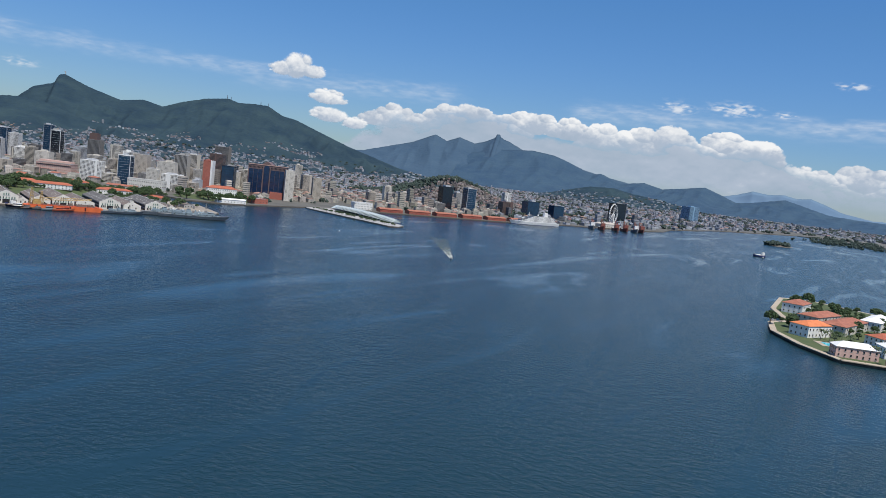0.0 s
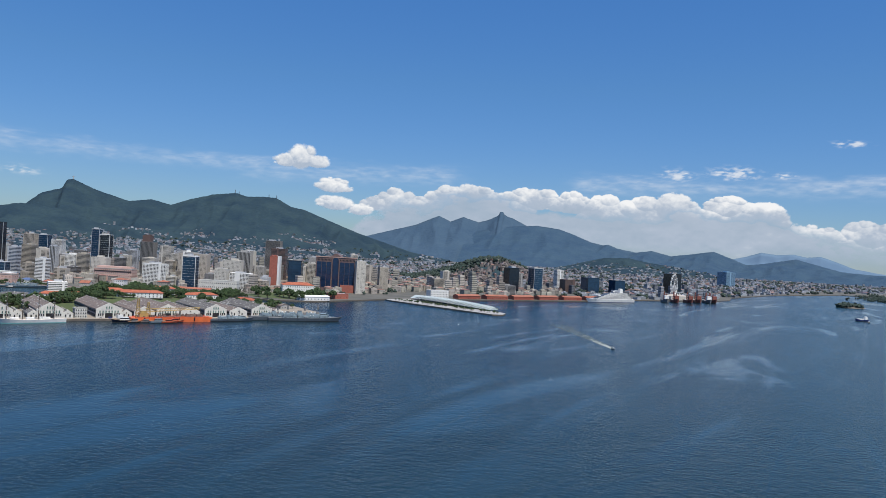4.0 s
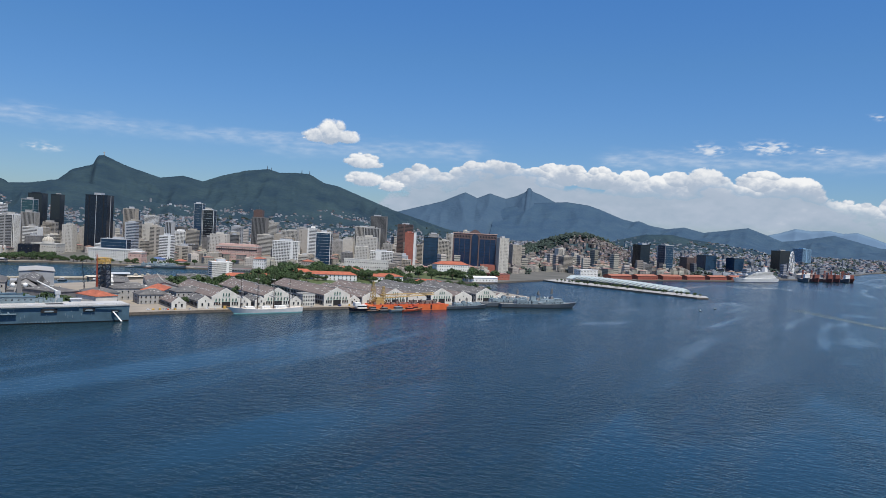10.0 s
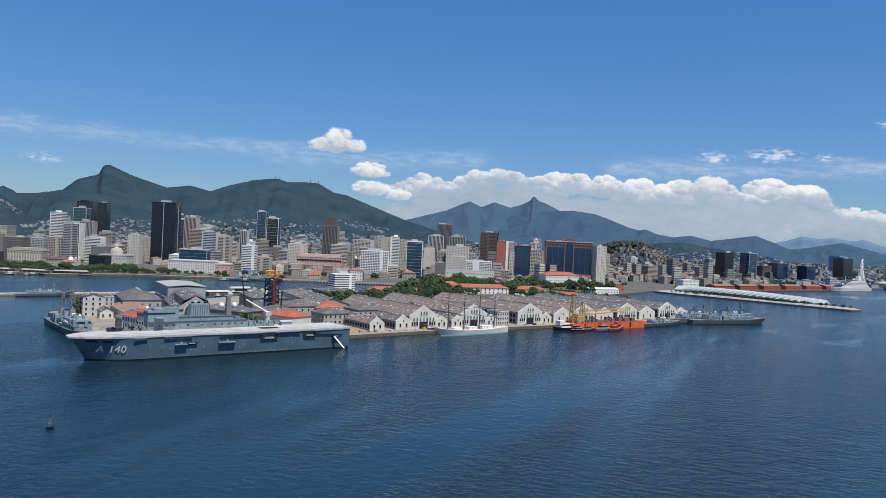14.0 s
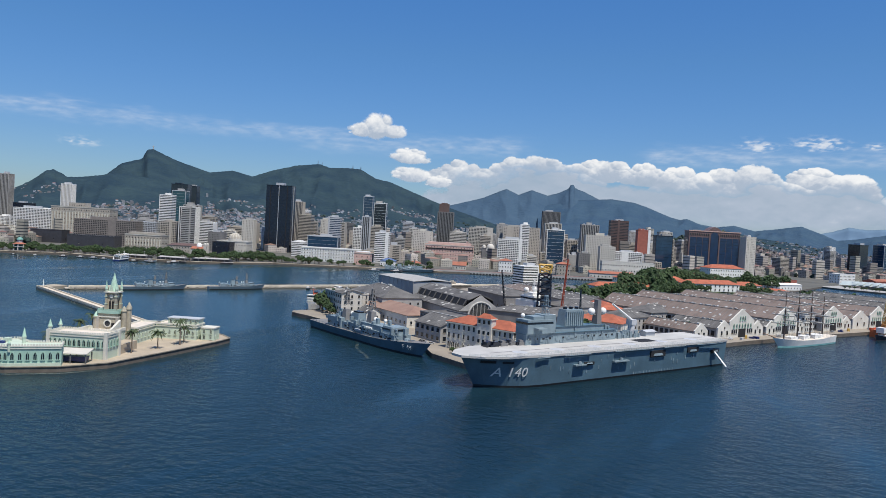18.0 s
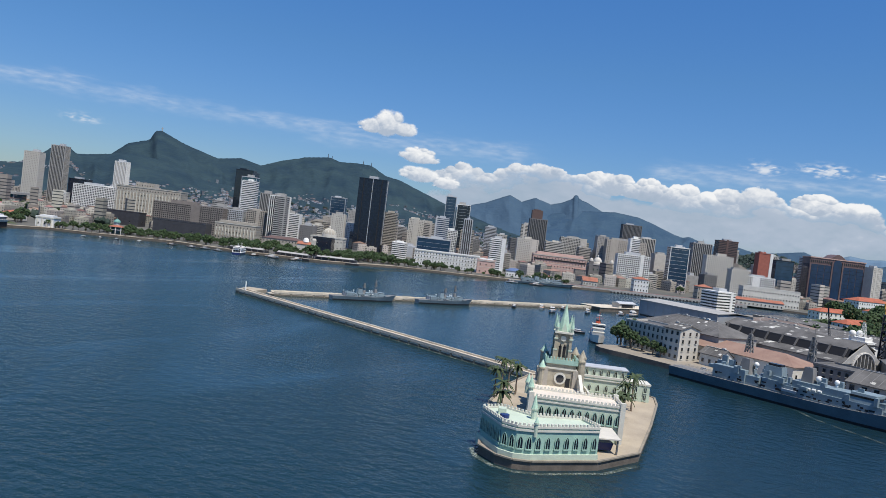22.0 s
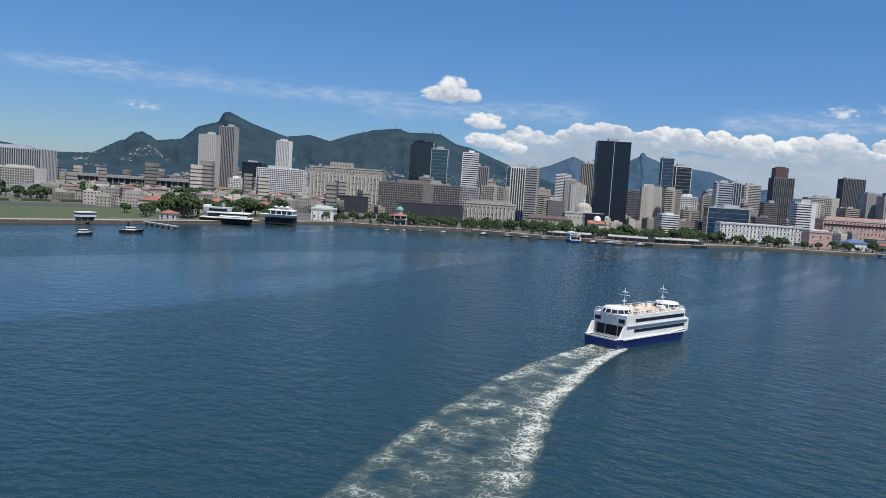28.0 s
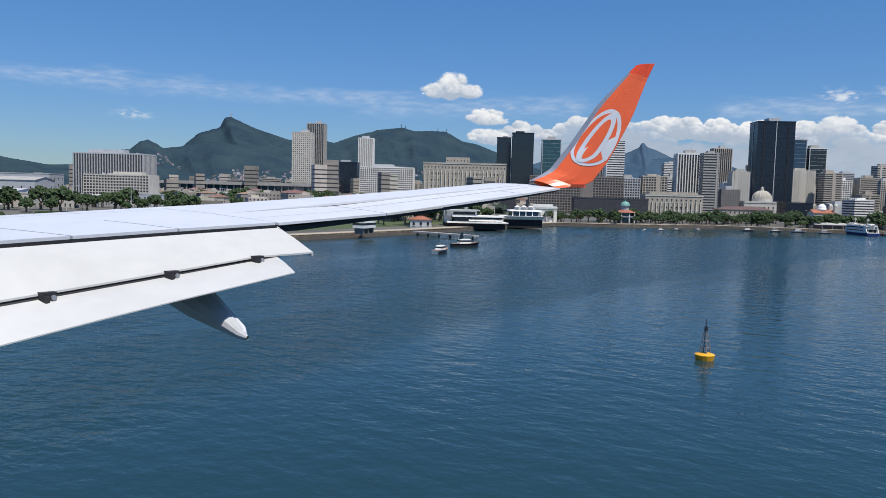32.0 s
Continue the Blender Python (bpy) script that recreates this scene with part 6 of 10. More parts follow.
frigate("frigate", "blue-grey frigate moored along the dockyard quay", -31.3, 39.0, 68.4, 47, 5.2, "F 49", NAVY, masts=((1.4, 8.0), (-9.4, 6.4)))
frigate("corvette", "grey corvette moored at the naval quay", -206, 162, 156, 25, 3.6, hullm=DSHIP, hmid=1.4, hbow=2.2)
frigate("destroyer", "large grey warship with a forest of masts at the quay's end", -243, 182.5, 142, 43, 5.0, hullm=DSHIP, hmid=1.9, hbow=2.8)
frigate("landing_ship", "grey warship moored inside of another", -234, 170, 150, 34, 4.4, hullm=DSHIP, hmid=2.2, hbow=3.0)
for x, y in ((-62.5, -71.5), (-88.5, -60.5)):
    frigate("patrol_boat", "small grey patrol ship moored at the breakwater", x, y, 157, 21, 3.0, hullm=NAVYL, hmid=1.15, hbow=2.0, tall=1.3)
frigate("museum_ship", "old grey destroyer moored before the waterfront", -245.5, -93, 134, 35, 3.8, hullm=NAVYL, hmid=1.2, hbow=2.0)


def small_boat(x, y, yaw, L=3.2, m=WHITE, label="small white motor boat with a cabin", name="motor_boat", z=0, cab=True, group="", cabm=None):
    t = thing(name, label, "boat", x, y, z, yaw, group)
    part("hull", hull_geo(L, L * 0.3, L * 0.17, L * 0.12, L * 0.12, bow=0.5, n=10), [m, BOOT, WOOD], t)
    if cab:
        c = part("cabin", Geo().box(-L * 0.05, 0, L * 0.12, L * 0.42, L * 0.2, L * 0.13, top=0.85), cabm or WHITE, t)
        part("cabin_window", Geo().box(-L * 0.05, 0, L * 0.175, L * 0.4, L * 0.205, L * 0.045), GLASSD, c)
        part("mast", Geo().tube((-L * 0.1, 0, L * 0.25), (-L * 0.1, 0, L * 0.42), 0.03), STEEL, t)
    return t


for x, y, yw, L, m in ((-113, -49, 30, 4.5, NAVYL), (-124, -44, 200, 5.5, NAVYL), (-133, -40, 20, 5, NAVYL), (-28.5, 67.5, 68, 5, WHITE), (-77, -15, 95, 4, NAVYL), (-118, -38, 15, 7, WHITE), (-135, -32, 15, 6, WHITE),
                       (-236, -92, 118, 7, DCONC), (-229, -102, 118, 6, WHITE), (-158, -178, 150, 5, WHITE), (-137, -206, 110, 4, WHITE), (-106, -246, 140, 2.4, WHITE), (-112, -243, 130, 2.4, NAVYL), (-121, -239, 150, 2.2, WHITE),
                       (-100, -249, 170, 2.0, WHITE), (-700, 468, 10, 6, DCONC), (13, -247, 190, 5, NAVYL), (-150, -186, 130, 6, WHITE), (-310, 246, 30, 2.6, WHITE), (-330, 250, 70, 1.6, DCONC)):
    small_boat(x, y, yw, L, m)
for x, y, yw, L in ((-153.5, -21.5, 155, 6.0), (-160, -17.5, 150, 5.0), (-148.5, -24.5, 162, 4.2)):
    t = small_boat(x, y, yw, L, WHITE, "white motor yacht moored beside the mole", "motor_yacht", group="yachts at the mole")
    part("flybridge", Geo().box(-L * 0.1, 0, L * 0.25, L * 0.3, L * 0.18, L * 0.07, top=0.9), WHITE, t)
t = small_boat(-1.5, -251, 150, 5.6, BLACK, "dark tug with a white wheelhouse", "tug_boat")
part("funnel", Geo().cyl(-0.8, 0, 1.6, 0.3, 0.26, 0.9, 8), BLACK, t)
for x, y, yw, L, m, label in ((-143, -190, 140, 4.5, BLACK, "dark launch moored at the ferry landing"), (-147, -182, 120, 5, NAVYL, "grey launch moored at the ferry landing"), (-153, -176, 150, 4, BLACK, "dark launch moored at the ferry landing"),
                              (-136, -213, 115, 4.5, WHITE, "white excursion boat moored at the landing"), (-133, -219, 118, 4, WHITE, "white excursion boat moored at the landing"), (-128, -226, 125, 4, NAVYL, "grey launch lying off the square")):
    small_boat(x, y, yw, L, m, label, group="boats at the ferry landings")
# white survey ship at the dock's mouth
t = thing("survey_ship", "white ship with an orange upper deck moored at the dock", "ship", -67.2, -7, 0, 22)
part("hull", hull_geo(11, 3.4, 2.2, 1.6, 1.5, n=14), [WHITE, BOOT, DECK], t)
b = part("deckhouse", Geo().box(0.8, 0, 1.6, 4.2, 2.7, 1.0).box(1.0, 0, 2.6, 3.6, 2.5, 0.8).box(1.5, 0, 3.4, 2.2, 2.9, 0.9, top=0.94), WHITE, t)
part("bridge_window", Geo().box(1.5, 0, 3.75, 2.26, 2.86, 0.28), GLASSD, b)
part("side_window", Geo().box(1.0, 0, 2.9, 3.4, 2.54, 0.2).box(0.8, 0, 2.0, 3.8, 2.74, 0.2), GLASSD, b)
part("deck_edge", Geo().box(1.0, 0, 2.56, 4.4, 2.95, 0.08).box(1.2, 0, 3.36, 3.6, 2.95, 0.08).box(1.5, 0, 4.3, 2.5, 3.1, 0.08), TRIM, b)
part("funnel", Geo().box(-1.0, 0, 2.6, 1.2, 1.3, 2.2, top=0.8), REDS, t, "red funnel with a black top")
part("funnel_top", Geo().box(-1.0, 0, 4.8, 0.98, 1.06, 0.35), BLACK, t)
part("mast", Geo().tube((1.0, 0, 4.3), (1.0, 0, 7.2), 0.12, 0.04).tube((1.0, -0.9, 5.8), (1.0, 0.9, 5.8), 0.04), REDS, t)
part("radar", Geo().box(1.0, 0, 6.3, 0.2, 1.1, 0.16), WHITE, t)
part("upper_deck", Geo().box(-2.8, 0, 1.6, 2.2, 2.6, 0.9), ORANGE, t)
part("crane", Geo().tube((-3.6, 0.6, 1.6), (-3.6, 0.6, 4.0), 0.14, 0.1).tube((-3.6, 0.6, 3.9), (-5.2, 0.2, 4.9), 0.1, 0.06), YELLOW, t)
part("anchor", Geo().box(4.3, 0.78, 1.25, 0.4, 0.1, 0.35), DARK, t)


def ferry(x, y, yaw):
    """The double-decked white and blue passenger catamaran."""
    t = thing("ferry", "white passenger ferry with a blue hull and tan deck", "ferry", x, y, 0, yaw)
    L, B = 19.0, 5.2
    part("hull", hull_geo(L, B, 1.7, 1.25, 1.25, wl=0.94, bow=0.22, stern_w=0.96, n=18), [FERB, FERB, WHITE], t, "dark blue hull")
    part("rubbing_strake", Geo().box(-1.0, -2.56, 1.1, 15, 0.12, 0.16).box(-1.0, 2.56, 1.1, 15, 0.12, 0.16).box(-9.45, 0, 1.1, 0.12, 4.6, 0.16), WHITE, t)
    body = part("lower_deck", Geo().prism([(-7.4, -2.45), (7.2, -2.45), (8.6, -1.2), (8.6, 1.2), (7.2, 2.45), (-7.4, 2.45)], 1.25, 2.75), WHITE, t)
    up = part("upper_deck", Geo().prism([(-7.9, -2.4), (6.2, -2.4), (7.4, -1.2), (7.4, 1.2), (6.2, 2.4), (-7.9, 2.4)], 2.75, 4.05), WHITE, t)
    for s in (-1, 1):
        for i in range(12):
            part("window", Geo().box(-5.6 + i * 1.02, s * 2.44, 1.9, 1.0, 0.08, 0.4), GLASSD, body)
            part("window", Geo().box(-5.4 + i * 0.98, s * 2.39, 3.15, 0.96, 0.08, 0.42), GLASSD, up)
        part("stern_post", Geo().solid([(-9.2, s * 2.45, 1.25), (-7.4, s * 2.45, 1.25), (-7.4, s * 2.45, 2.75), (-8.2, s * 2.45, 2.75), (-9.2, s * 2.2, 1.25), (-7.4, s * 2.2, 1.25), (-7.4, s * 2.2, 2.75), (-8.2, s * 2.2, 2.75)], ((0, 1, 2, 3), (7, 6, 5, 4), (0, 4, 5, 1), (1, 5, 6, 2), (2, 6, 7, 3), (3, 7, 4, 0))), WHITE, t)
        part("stern_window", Geo().box(-7.92, s * 1.75, 3.05, 0.1, 0.85, 0.5), GLASSD, up)
        part("side_walkway", Geo().box(-0.5, s * 2.52, 2.72, 14.5, 0.22, 0.1), GREYP, t)
    for y, w in ((-1.55, 1.1), (0, 1.6), (1.55, 1.1)):
        part("stern_door", Geo().box(-7.44, y, 1.28, 0.12, w, 1.25), DARK, body)
    part("ramp", Geo().box(-8.6, 0, 1.27, 1.4, 3.6, 0.08), STEEL, t)
    top = part("sun_deck", Geo().box(-0.4, 0, 4.05, 13.0, 4.2, 0.06), mat("tan_deck_coating", (0.58, 0.42, 0.26), 0.8, var=0.15), t, "tan top deck")
    rr = random.Random(2)
    for sx in (-1, 1):
        cx = sx * 6.0 - 0.6
        h = part("wheelhouse", Geo().cyl(cx, 0, 3.55, 1.75, 1.95, 0.5, 14).cyl(cx, 0, 4.05, 1.95, 1.5, 0.75, 14), WHITE, t)
        part("wheelhouse_window", Geo().cyl(cx, 0, 4.2, 1.93, 1.66, 0.4, 14), GLASSD, h)
        for k in range(14):
            a = 2 * math.pi * (k + 0.5) / 14
            part("window_post", Geo().tube((cx + 1.93 * math.cos(a), 1.93 * math.sin(a), 4.18), (cx + 1.64 * math.cos(a), 1.64 * math.sin(a), 4.62), 0.06, 0.05, 4), WHITE, h)
        m = sx * 4.6 - 0.4
        part("mast", Geo().tube((m, 0, 4.1), (m, 0, 7.1), 0.1, 0.04).tube((m, -0.7, 6.2), (m, 0.7, 6.2), 0.05).box(m, 0, 6.5, 0.25, 0.8, 0.12).box(m, 0, 5.4, 0.5, 0.4, 0.1), WHITE, t)
        part("ventilator", Geo().cyl(sx * 2.2, 0.9, 4.1, 0.35, 0.3, 0.5, 10), WHITE, top)
        part("deck_locker", Geo().box(sx * 2.6, -0.8, 4.11, 1.2, 0.7, 0.4), WHITE, top)
    for s in (-1, 1):
        for i in range(11):
            part("life_raft", Geo().box(-5.4 + i * 1.0, s * 1.95, 4.11, 0.5, 0.3, 0.26), WHITE if i % 3 else DCONC, top)
        rail(t, [(-7.8, s * 2.3), (6.0, s * 2.3), (7.2, s * 1.2)], 4.05, 0.42, m=WHITE)
    rail(t, [(-9.3, -2.2), (-9.4, 0), (-9.3, 2.2)], 1.25, 0.4, m=WHITE)
    return t


ferry(29.2, -116.6, 166).scale = (0.82, 0.82, 0.82)


BARKD = mat("dark_spar_paint", (0.09, 0.06, 0.045), 0.6)


def sailing_ship(x, y, yaw):
    t = thing("sailing_ship", "white full-rigged sailing ship with bare masts at the quay", "ship", x, y, 0, yaw)
    part("hull", hull_geo(23, 3.7, 2.4, 1.5, 1.9, bow=0.4, rake=0.09, stern_w=0.7, n=20), [WHITE, mat("pale_teal_boot_topping", (0.16, 0.34, 0.34), 0.5), TERR], t, "white hull")
    part("deckhouse", Geo().box(-4.6, 0, 1.5, 3.4, 2.0, 0.9).box(0, 0, 1.5, 2.6, 1.8, 0.8).box(4.8, 0, 1.5, 2.6, 1.8, 0.8), WHITE, t)
    part("bowsprit", Geo().tube((10.5, 0, 2.3), (15.0, 0, 3.6), 0.13, 0.06), WOOD, t)
    for mx, h in ((7.4, 12.4), (2.4, 13.2), (-2.6, 13.0), (-7.6, 11.4)):
        m = part("mast", Geo().tube((mx, 0, 1.4), (mx, 0, h), 0.17, 0.07), BARKD, t, "tall dark brown mast")
        for k, w in ((0.42, 3.0), (0.58, 2.6), (0.72, 2.1), (0.86, 1.6)):
            part("yard", Geo().tube((mx + 0.2, -w, h * k), (mx + 0.2, w, h * k), 0.06, 0.05, 5), BARKD, m)
            part("furled_sail", Geo().tube((mx + 0.28, -w * 0.9, h * k + 0.1), (mx + 0.28, w * 0.9, h * k + 0.1), 0.1, 0.1, 5), TRIM, m)
        g = Geo()
        for s in (-1, 1):
            for q in (-1.6, -1.1, -0.6, 0.4, 0.9):
                g.tube((mx + q, s * 1.7, 1.7), (mx, 0, h * 0.72), 0.018, None, 3)
        part("rigging", g, STEEL, m)
    part("stay", Geo().tube((14.6, 0, 3.5), (7, 0, 11.5), 0.018, None, 3).tube((7, 0, 11.8), (0.6, 0, 10), 0.018, None, 3).tube((0.6, 0, 12.4), (-5.8, 0, 9), 0.018, None, 3), STEEL, t)
    for i in range(10):
        part("porthole", Geo().tube((-8 + i * 1.7, -1.79, 0.95), (-8 + i * 1.7, -1.86, 0.95), 0.13, 0.13, 8), DARK, t)
    return t


sailing_ship(-119, 119.6, -23).scale = (1.33, 1.2, 1.15)
# orange crane barge with its yellow derrick, a dark tug and a red tug
CRANEY = mat("weathered_crane_yellow", (0.36, 0.25, 0.085), 0.6, var=0.3)
t = thing("crane_barge", "rusty orange pontoon with a yellow lattice crane", "barge", -178, 146.5, 0, 155)
part("hull", Geo().box(0, 0, -0.5, 41, 7, 2.9), ORANGE, t, "rusty orange pontoon hull")
part("bulwark", Geo().box(0, -3.3, 2.4, 37, 0.3, 0.35).box(0, 3.3, 2.4, 37, 0.3, 0.35), REDS, t)
part("crane_house", Geo().box(-14, 0.5, 2.5, 4, 3.6, 2.2).box(-14, 0.5, 4.7, 2.4, 2.4, 0.8), CRANEY, t)
for hx, hh in ((-16.5, 9.5), (-11.5, 7.5)):
    g = Geo()
    lattice_mast(g, hx, 0.5, 2.5, hh, 1.1, 0.35, 6, 0.12)
    part("gantry", g, CRANEY, t, "yellow lattice gantry")
g = Geo()
for s in (-1, 1):
    for z0, z1 in ((5.0, 6.4), (6.6, 7.2)):
        g.tube((-13, s * 0.9 + 0.5, z0), (15, s * 0.3 + 0.5, z1), 0.13)
    for i in range(16):
        a, b = i / 16, (i + 1) / 16
        g.tube((-13 + 28 * a, s * (0.9 - 0.6 * a) + 0.5, 5.0 + 1.4 * a), (-13 + 28 * b, s * (0.9 - 0.6 * b) + 0.5, 6.6 + 0.6 * b), 0.08, None, 4)
part("boom", g, CRANEY, t, "long yellow lattice boom")
g = Geo()
rr = random.Random(8)
for i in range(60):
    g.box(rr.uniform(-17.5, 17.5), rr.uniform(-2.9, 2.9), 2.4, rr.uniform(0.4, 1.8), rr.uniform(0.4, 1.2), rr.uniform(0.3, 1.5))
tagged(part("deck_gear", g, SHEDB, t), "rusty winches and gear on deck", kind="stuff")
part("deck_house", Geo().box(11, 1, 2.4, 6, 3, 1.3), SHEDB, t)
for s in (-14, -6, 3, 11):
    part("fender", Geo().box(s, -3.6, 0.6, 0.6, 0.25, 1.8), BLACK, t)
t = small_boat(-155, 138.5, -24, 11, BLACK, "dark harbour tug at the quay", "tug_boat")
part("wheelhouse", Geo().box(1.5, 0, 2.2, 2.6, 2.2, 1.6), WHITE, t)
t = small_boat(-176, 152, 156, 9, REDS, "red fire tug lying beside the barge", "tug_boat", cabm=REDS)
part("wheelhouse", Geo().box(0.5, 0, 1.6, 2.2, 1.7, 1.3), REDS, t)
for x, y, yw, L, m, lab in ((-160, 141.5, 150, 8, BLACK, "dark workboat moored at the barge's end"), (-164, 145, 160, 7, DCONC, "grey harbour launch beside the barge"), (-172, 152.5, 158, 8, REDS, "red workboat moored alongside the barge"), (-158, 143.5, 140, 6, BLACK, "black tug with a pale cabin")):
    small_boat(x, y, yw, L, m, lab, "work_boat", cabm=REDS if m is REDS else DCONC)
small_boat(-168, 149.5, 156, 9, NAVYL, "grey launch beside the barge", "launch", cabm=NAVYL)


def cruise_ship(x, y, yaw, L=72.0):
    t = thing("cruise_ship", "white cruise ship berthed before the orange warehouses", "ship", x, y, 0, yaw)
    part("hull", hull_geo(L, 8.0, 4.2, 3.4, 3.4, n=20), [WHITE, FERB, WHITE], t)
    for i in range(6):
        d = part("deck", Geo().box(-3 - i * 1.4, 0, 3.4 + i * 1.15, 56 - i * 5.6, 7.4 - i * 0.2, 0.8), WHITE, t)
        part("balcony_deck", Geo().box(-3 - i * 1.4, 0, 4.2 + i * 1.15, 55.2 - i * 5.6, 7.1 - i * 0.2, 0.36), GLASSW, d)
    part("bridge", Geo().box(20.0, 0, 6.8, 4.0, 8.4, 1.3), WHITE, t)
    part("funnel", Geo().box(-16, 0, 10.2, 5.4, 3.4, 4.6, top=0.7), WHITE, t)
    part("dome", Geo().ball(-4, 1.5, 11.2, 1.1, 10, 7), WHITE, t, smooth=True)
    part("mast", Geo().tube((8, 0, 9.5), (8, 0, 14.6), 0.3, 0.1), WHITE, t)


cruise_ship(-694, 226, 333.8)


def buoy(x, y, m, label):
    t = thing("buoy", label, "buoy", x, y, 0)
    t.scale = (0.75, 0.75, 0.75)
    part("float", Geo().cyl(0, 0, -0.25, 0.62, 0.78, 0.65, 14).cyl(0, 0, 0.4, 0.78, 0.5, 0.12, 14), m, t)
    g = Geo()
    for a in (0.5, 2.07, 3.64, 5.2):
        g.tube((0.42 * math.cos(a), 0.42 * math.sin(a), 0.45), (0.12 * math.cos(a), 0.12 * math.sin(a), 2.3), 0.05, 0.035, 5)
    for z, r in ((0.95, 0.33), (1.45, 0.26), (1.95, 0.18)):
        g.cyl(0, 0, z, r, r, 0.07, 8)
    part("tower", g, DCONC, t)
    part("lantern", Geo().cyl(0, 0, 2.3, 0.16, 0.12, 0.35, 8).tube((0, 0, 2.6), (0, 0, 3.2), 0.03), BLACK, t)


buoy(65.9, -195.7, mat("buoy_yellow", (0.75, 0.36, 0.02), 0.45), "yellow-orange buoy with a dark lattice top")
buoy(31.5, 125.5, BLACK, "small dark channel buoy with a lattice top")

# foam behind the boats
def foam_material():
    """Lacy foam: a web of white threads, thicker where the water is churned, over milky green water."""
    m = bpy.data.materials.new("foam")
    m.use_nodes = True
    n, l = m.node_tree.nodes, m.node_tree.links
    b = n["Principled BSDF"]
    b.inputs["Roughness"].default_value = 0.7
    geo = n.new("ShaderNodeNewGeometry")
    at = n.new("ShaderNodeAttribute")
    at.attribute_name = "churn"
    churn = at.outputs["Fac"]

    def maths(op, a, c, clamp=False):
        k = n.new("ShaderNodeMath")
        k.operation, k.use_clamp = op, clamp
        for i, v in enumerate((a, c)):
            if isinstance(v, float):
                k.inputs[i].default_value = v
            else:
                l.new(v, k.inputs[i])
        return k.outputs[0]

    swirl, broad = n.new("ShaderNodeTexNoise"), n.new("ShaderNodeTexNoise")
    swirl.inputs["Scale"].default_value, swirl.inputs["Detail"].default_value = 0.9, 6
    broad.inputs["Scale"].default_value, broad.inputs["Detail"].default_value = 0.45, 6
    for k in (swirl, broad):
        l.new(geo.outputs["Position"], k.inputs["Vector"])
    shift = n.new("ShaderNodeVectorMath")
    shift.operation = "MULTIPLY_ADD"
    shift.inputs[1].default_value = (2.4, 2.4, 0.0)
    l.new(swirl.outputs["Color"], shift.inputs[0])
    l.new(geo.outputs["Position"], shift.inputs[2])
    patch = maths("ADD", churn, maths("MULTIPLY", maths("SUBTRACT", broad.outputs[0], 0.52), 1.5))
    threads = None
    for scale, wide in ((0.8, 0.12), (1.8, 0.12), (3.6, 0.10)):
        v = n.new("ShaderNodeTexVoronoi")
        v.feature = "DISTANCE_TO_EDGE"
        v.inputs["Scale"].default_value = scale
        l.new(shift.outputs[0], v.inputs["Vector"])
        gap = maths("SUBTRACT", maths("MULTIPLY", patch, wide), v.outputs["Distance"])
        k = maths("MULTIPLY", gap, 12.0, True)
        threads = k if threads is None else maths("MAXIMUM", threads, k)
    body = maths("MULTIPLY", maths("SUBTRACT", patch, 0.05), 0.62, True)
    l.new(maths("MAXIMUM", maths("MULTIPLY", threads, 0.9), maths("MULTIPLY", body, 0.85)), b.inputs["Alpha"])
    ramp = n.new("ShaderNodeValToRGB")
    el = ramp.color_ramp.elements
    el[0].position, el[0].color = 0.0, (0.15, 0.19, 0.13, 1)
    el[1].position, el[1].color = 0.9, (0.56, 0.57, 0.50, 1)
    l.new(threads, ramp.inputs[0])
    l.new(ramp.outputs[0], b.inputs["Base Color"])
    return m


FOAM = foam_material()


def wake(name, label, pts, edge=0.3):
    """A strip of churned water along pts: x, y, half width, churn; it fades out at its rim and is thickest towards one side."""
    n = 17
    vs, fs, ch = [], [], []
    for i, (x, y, w, c) in enumerate(pts):
        a, b = pts[max(0, i - 1)], pts[min(len(pts) - 1, i + 1)]
        d = Vector((b[0] - a[0], b[1] - a[1])).normalized()
        for j in range(n):
            u = -1 + 2 * j / (n - 1)
            vs.append((x - d.y * w * u, y + d.x * w * u, 0.03))
            e = abs(u)
            lean = max(math.exp(-((u - 0.62) / 0.22) ** 2), 0.45 * math.exp(-((u + 0.72) / 0.14) ** 2))
            body = (1 - edge) + edge * lean
            rim = min(1.0, (1 - e) / 0.28)
            ch.append(c * body * rim - (1 - rim) * 0.6)
    for i in range(len(pts) - 1):
        for j in range(n - 1):
            k = i * n + j
            fs.append((k, k + 1, k + n + 1, k + n))
    me = bpy.data.meshes.new(name)
    me.from_pydata(vs, [], fs)
    at = me.attributes.new("churn", "FLOAT", "POINT")
    at.data.foreach_set("value", np.array(ch, np.float32))
    me.materials.append(FOAM)
    return tagged(new(name, me), label, "foam", kind="stuff")


xs = (35.6, 42, 49, 58, 66, 73, 80, 90, 100)
track = []
for i in range(44):
    x = 35.6 + i * 1.4
    track.append((x, float(np.interp(x, xs, (-117.7, -117.7, -117.4, -116.3, -114.6, -112.7, -110.7, -107.6, -104.0))), float(np.interp(x, xs, (2.2, 2.7, 3.3, 4.0, 4.6, 5.2, 5.7, 6.4, 7.0))),
                  float(np.interp(x, xs, (1.35, 1.2, 1.02, 0.92, 0.86, 0.8, 0.74, 0.6, 0.4)))))
wake("wake", "broad foaming wake churned up behind the ferry", track, 0.58)
wake("wake", "narrow white wake trailing a speedboat", [(-276 - i * 4, 351.5 - i * 2.64, 1.1 + 0.3 * i, 0.28 + 1.0 * math.exp(-i / 6)) for i in range(26)], 0.12)
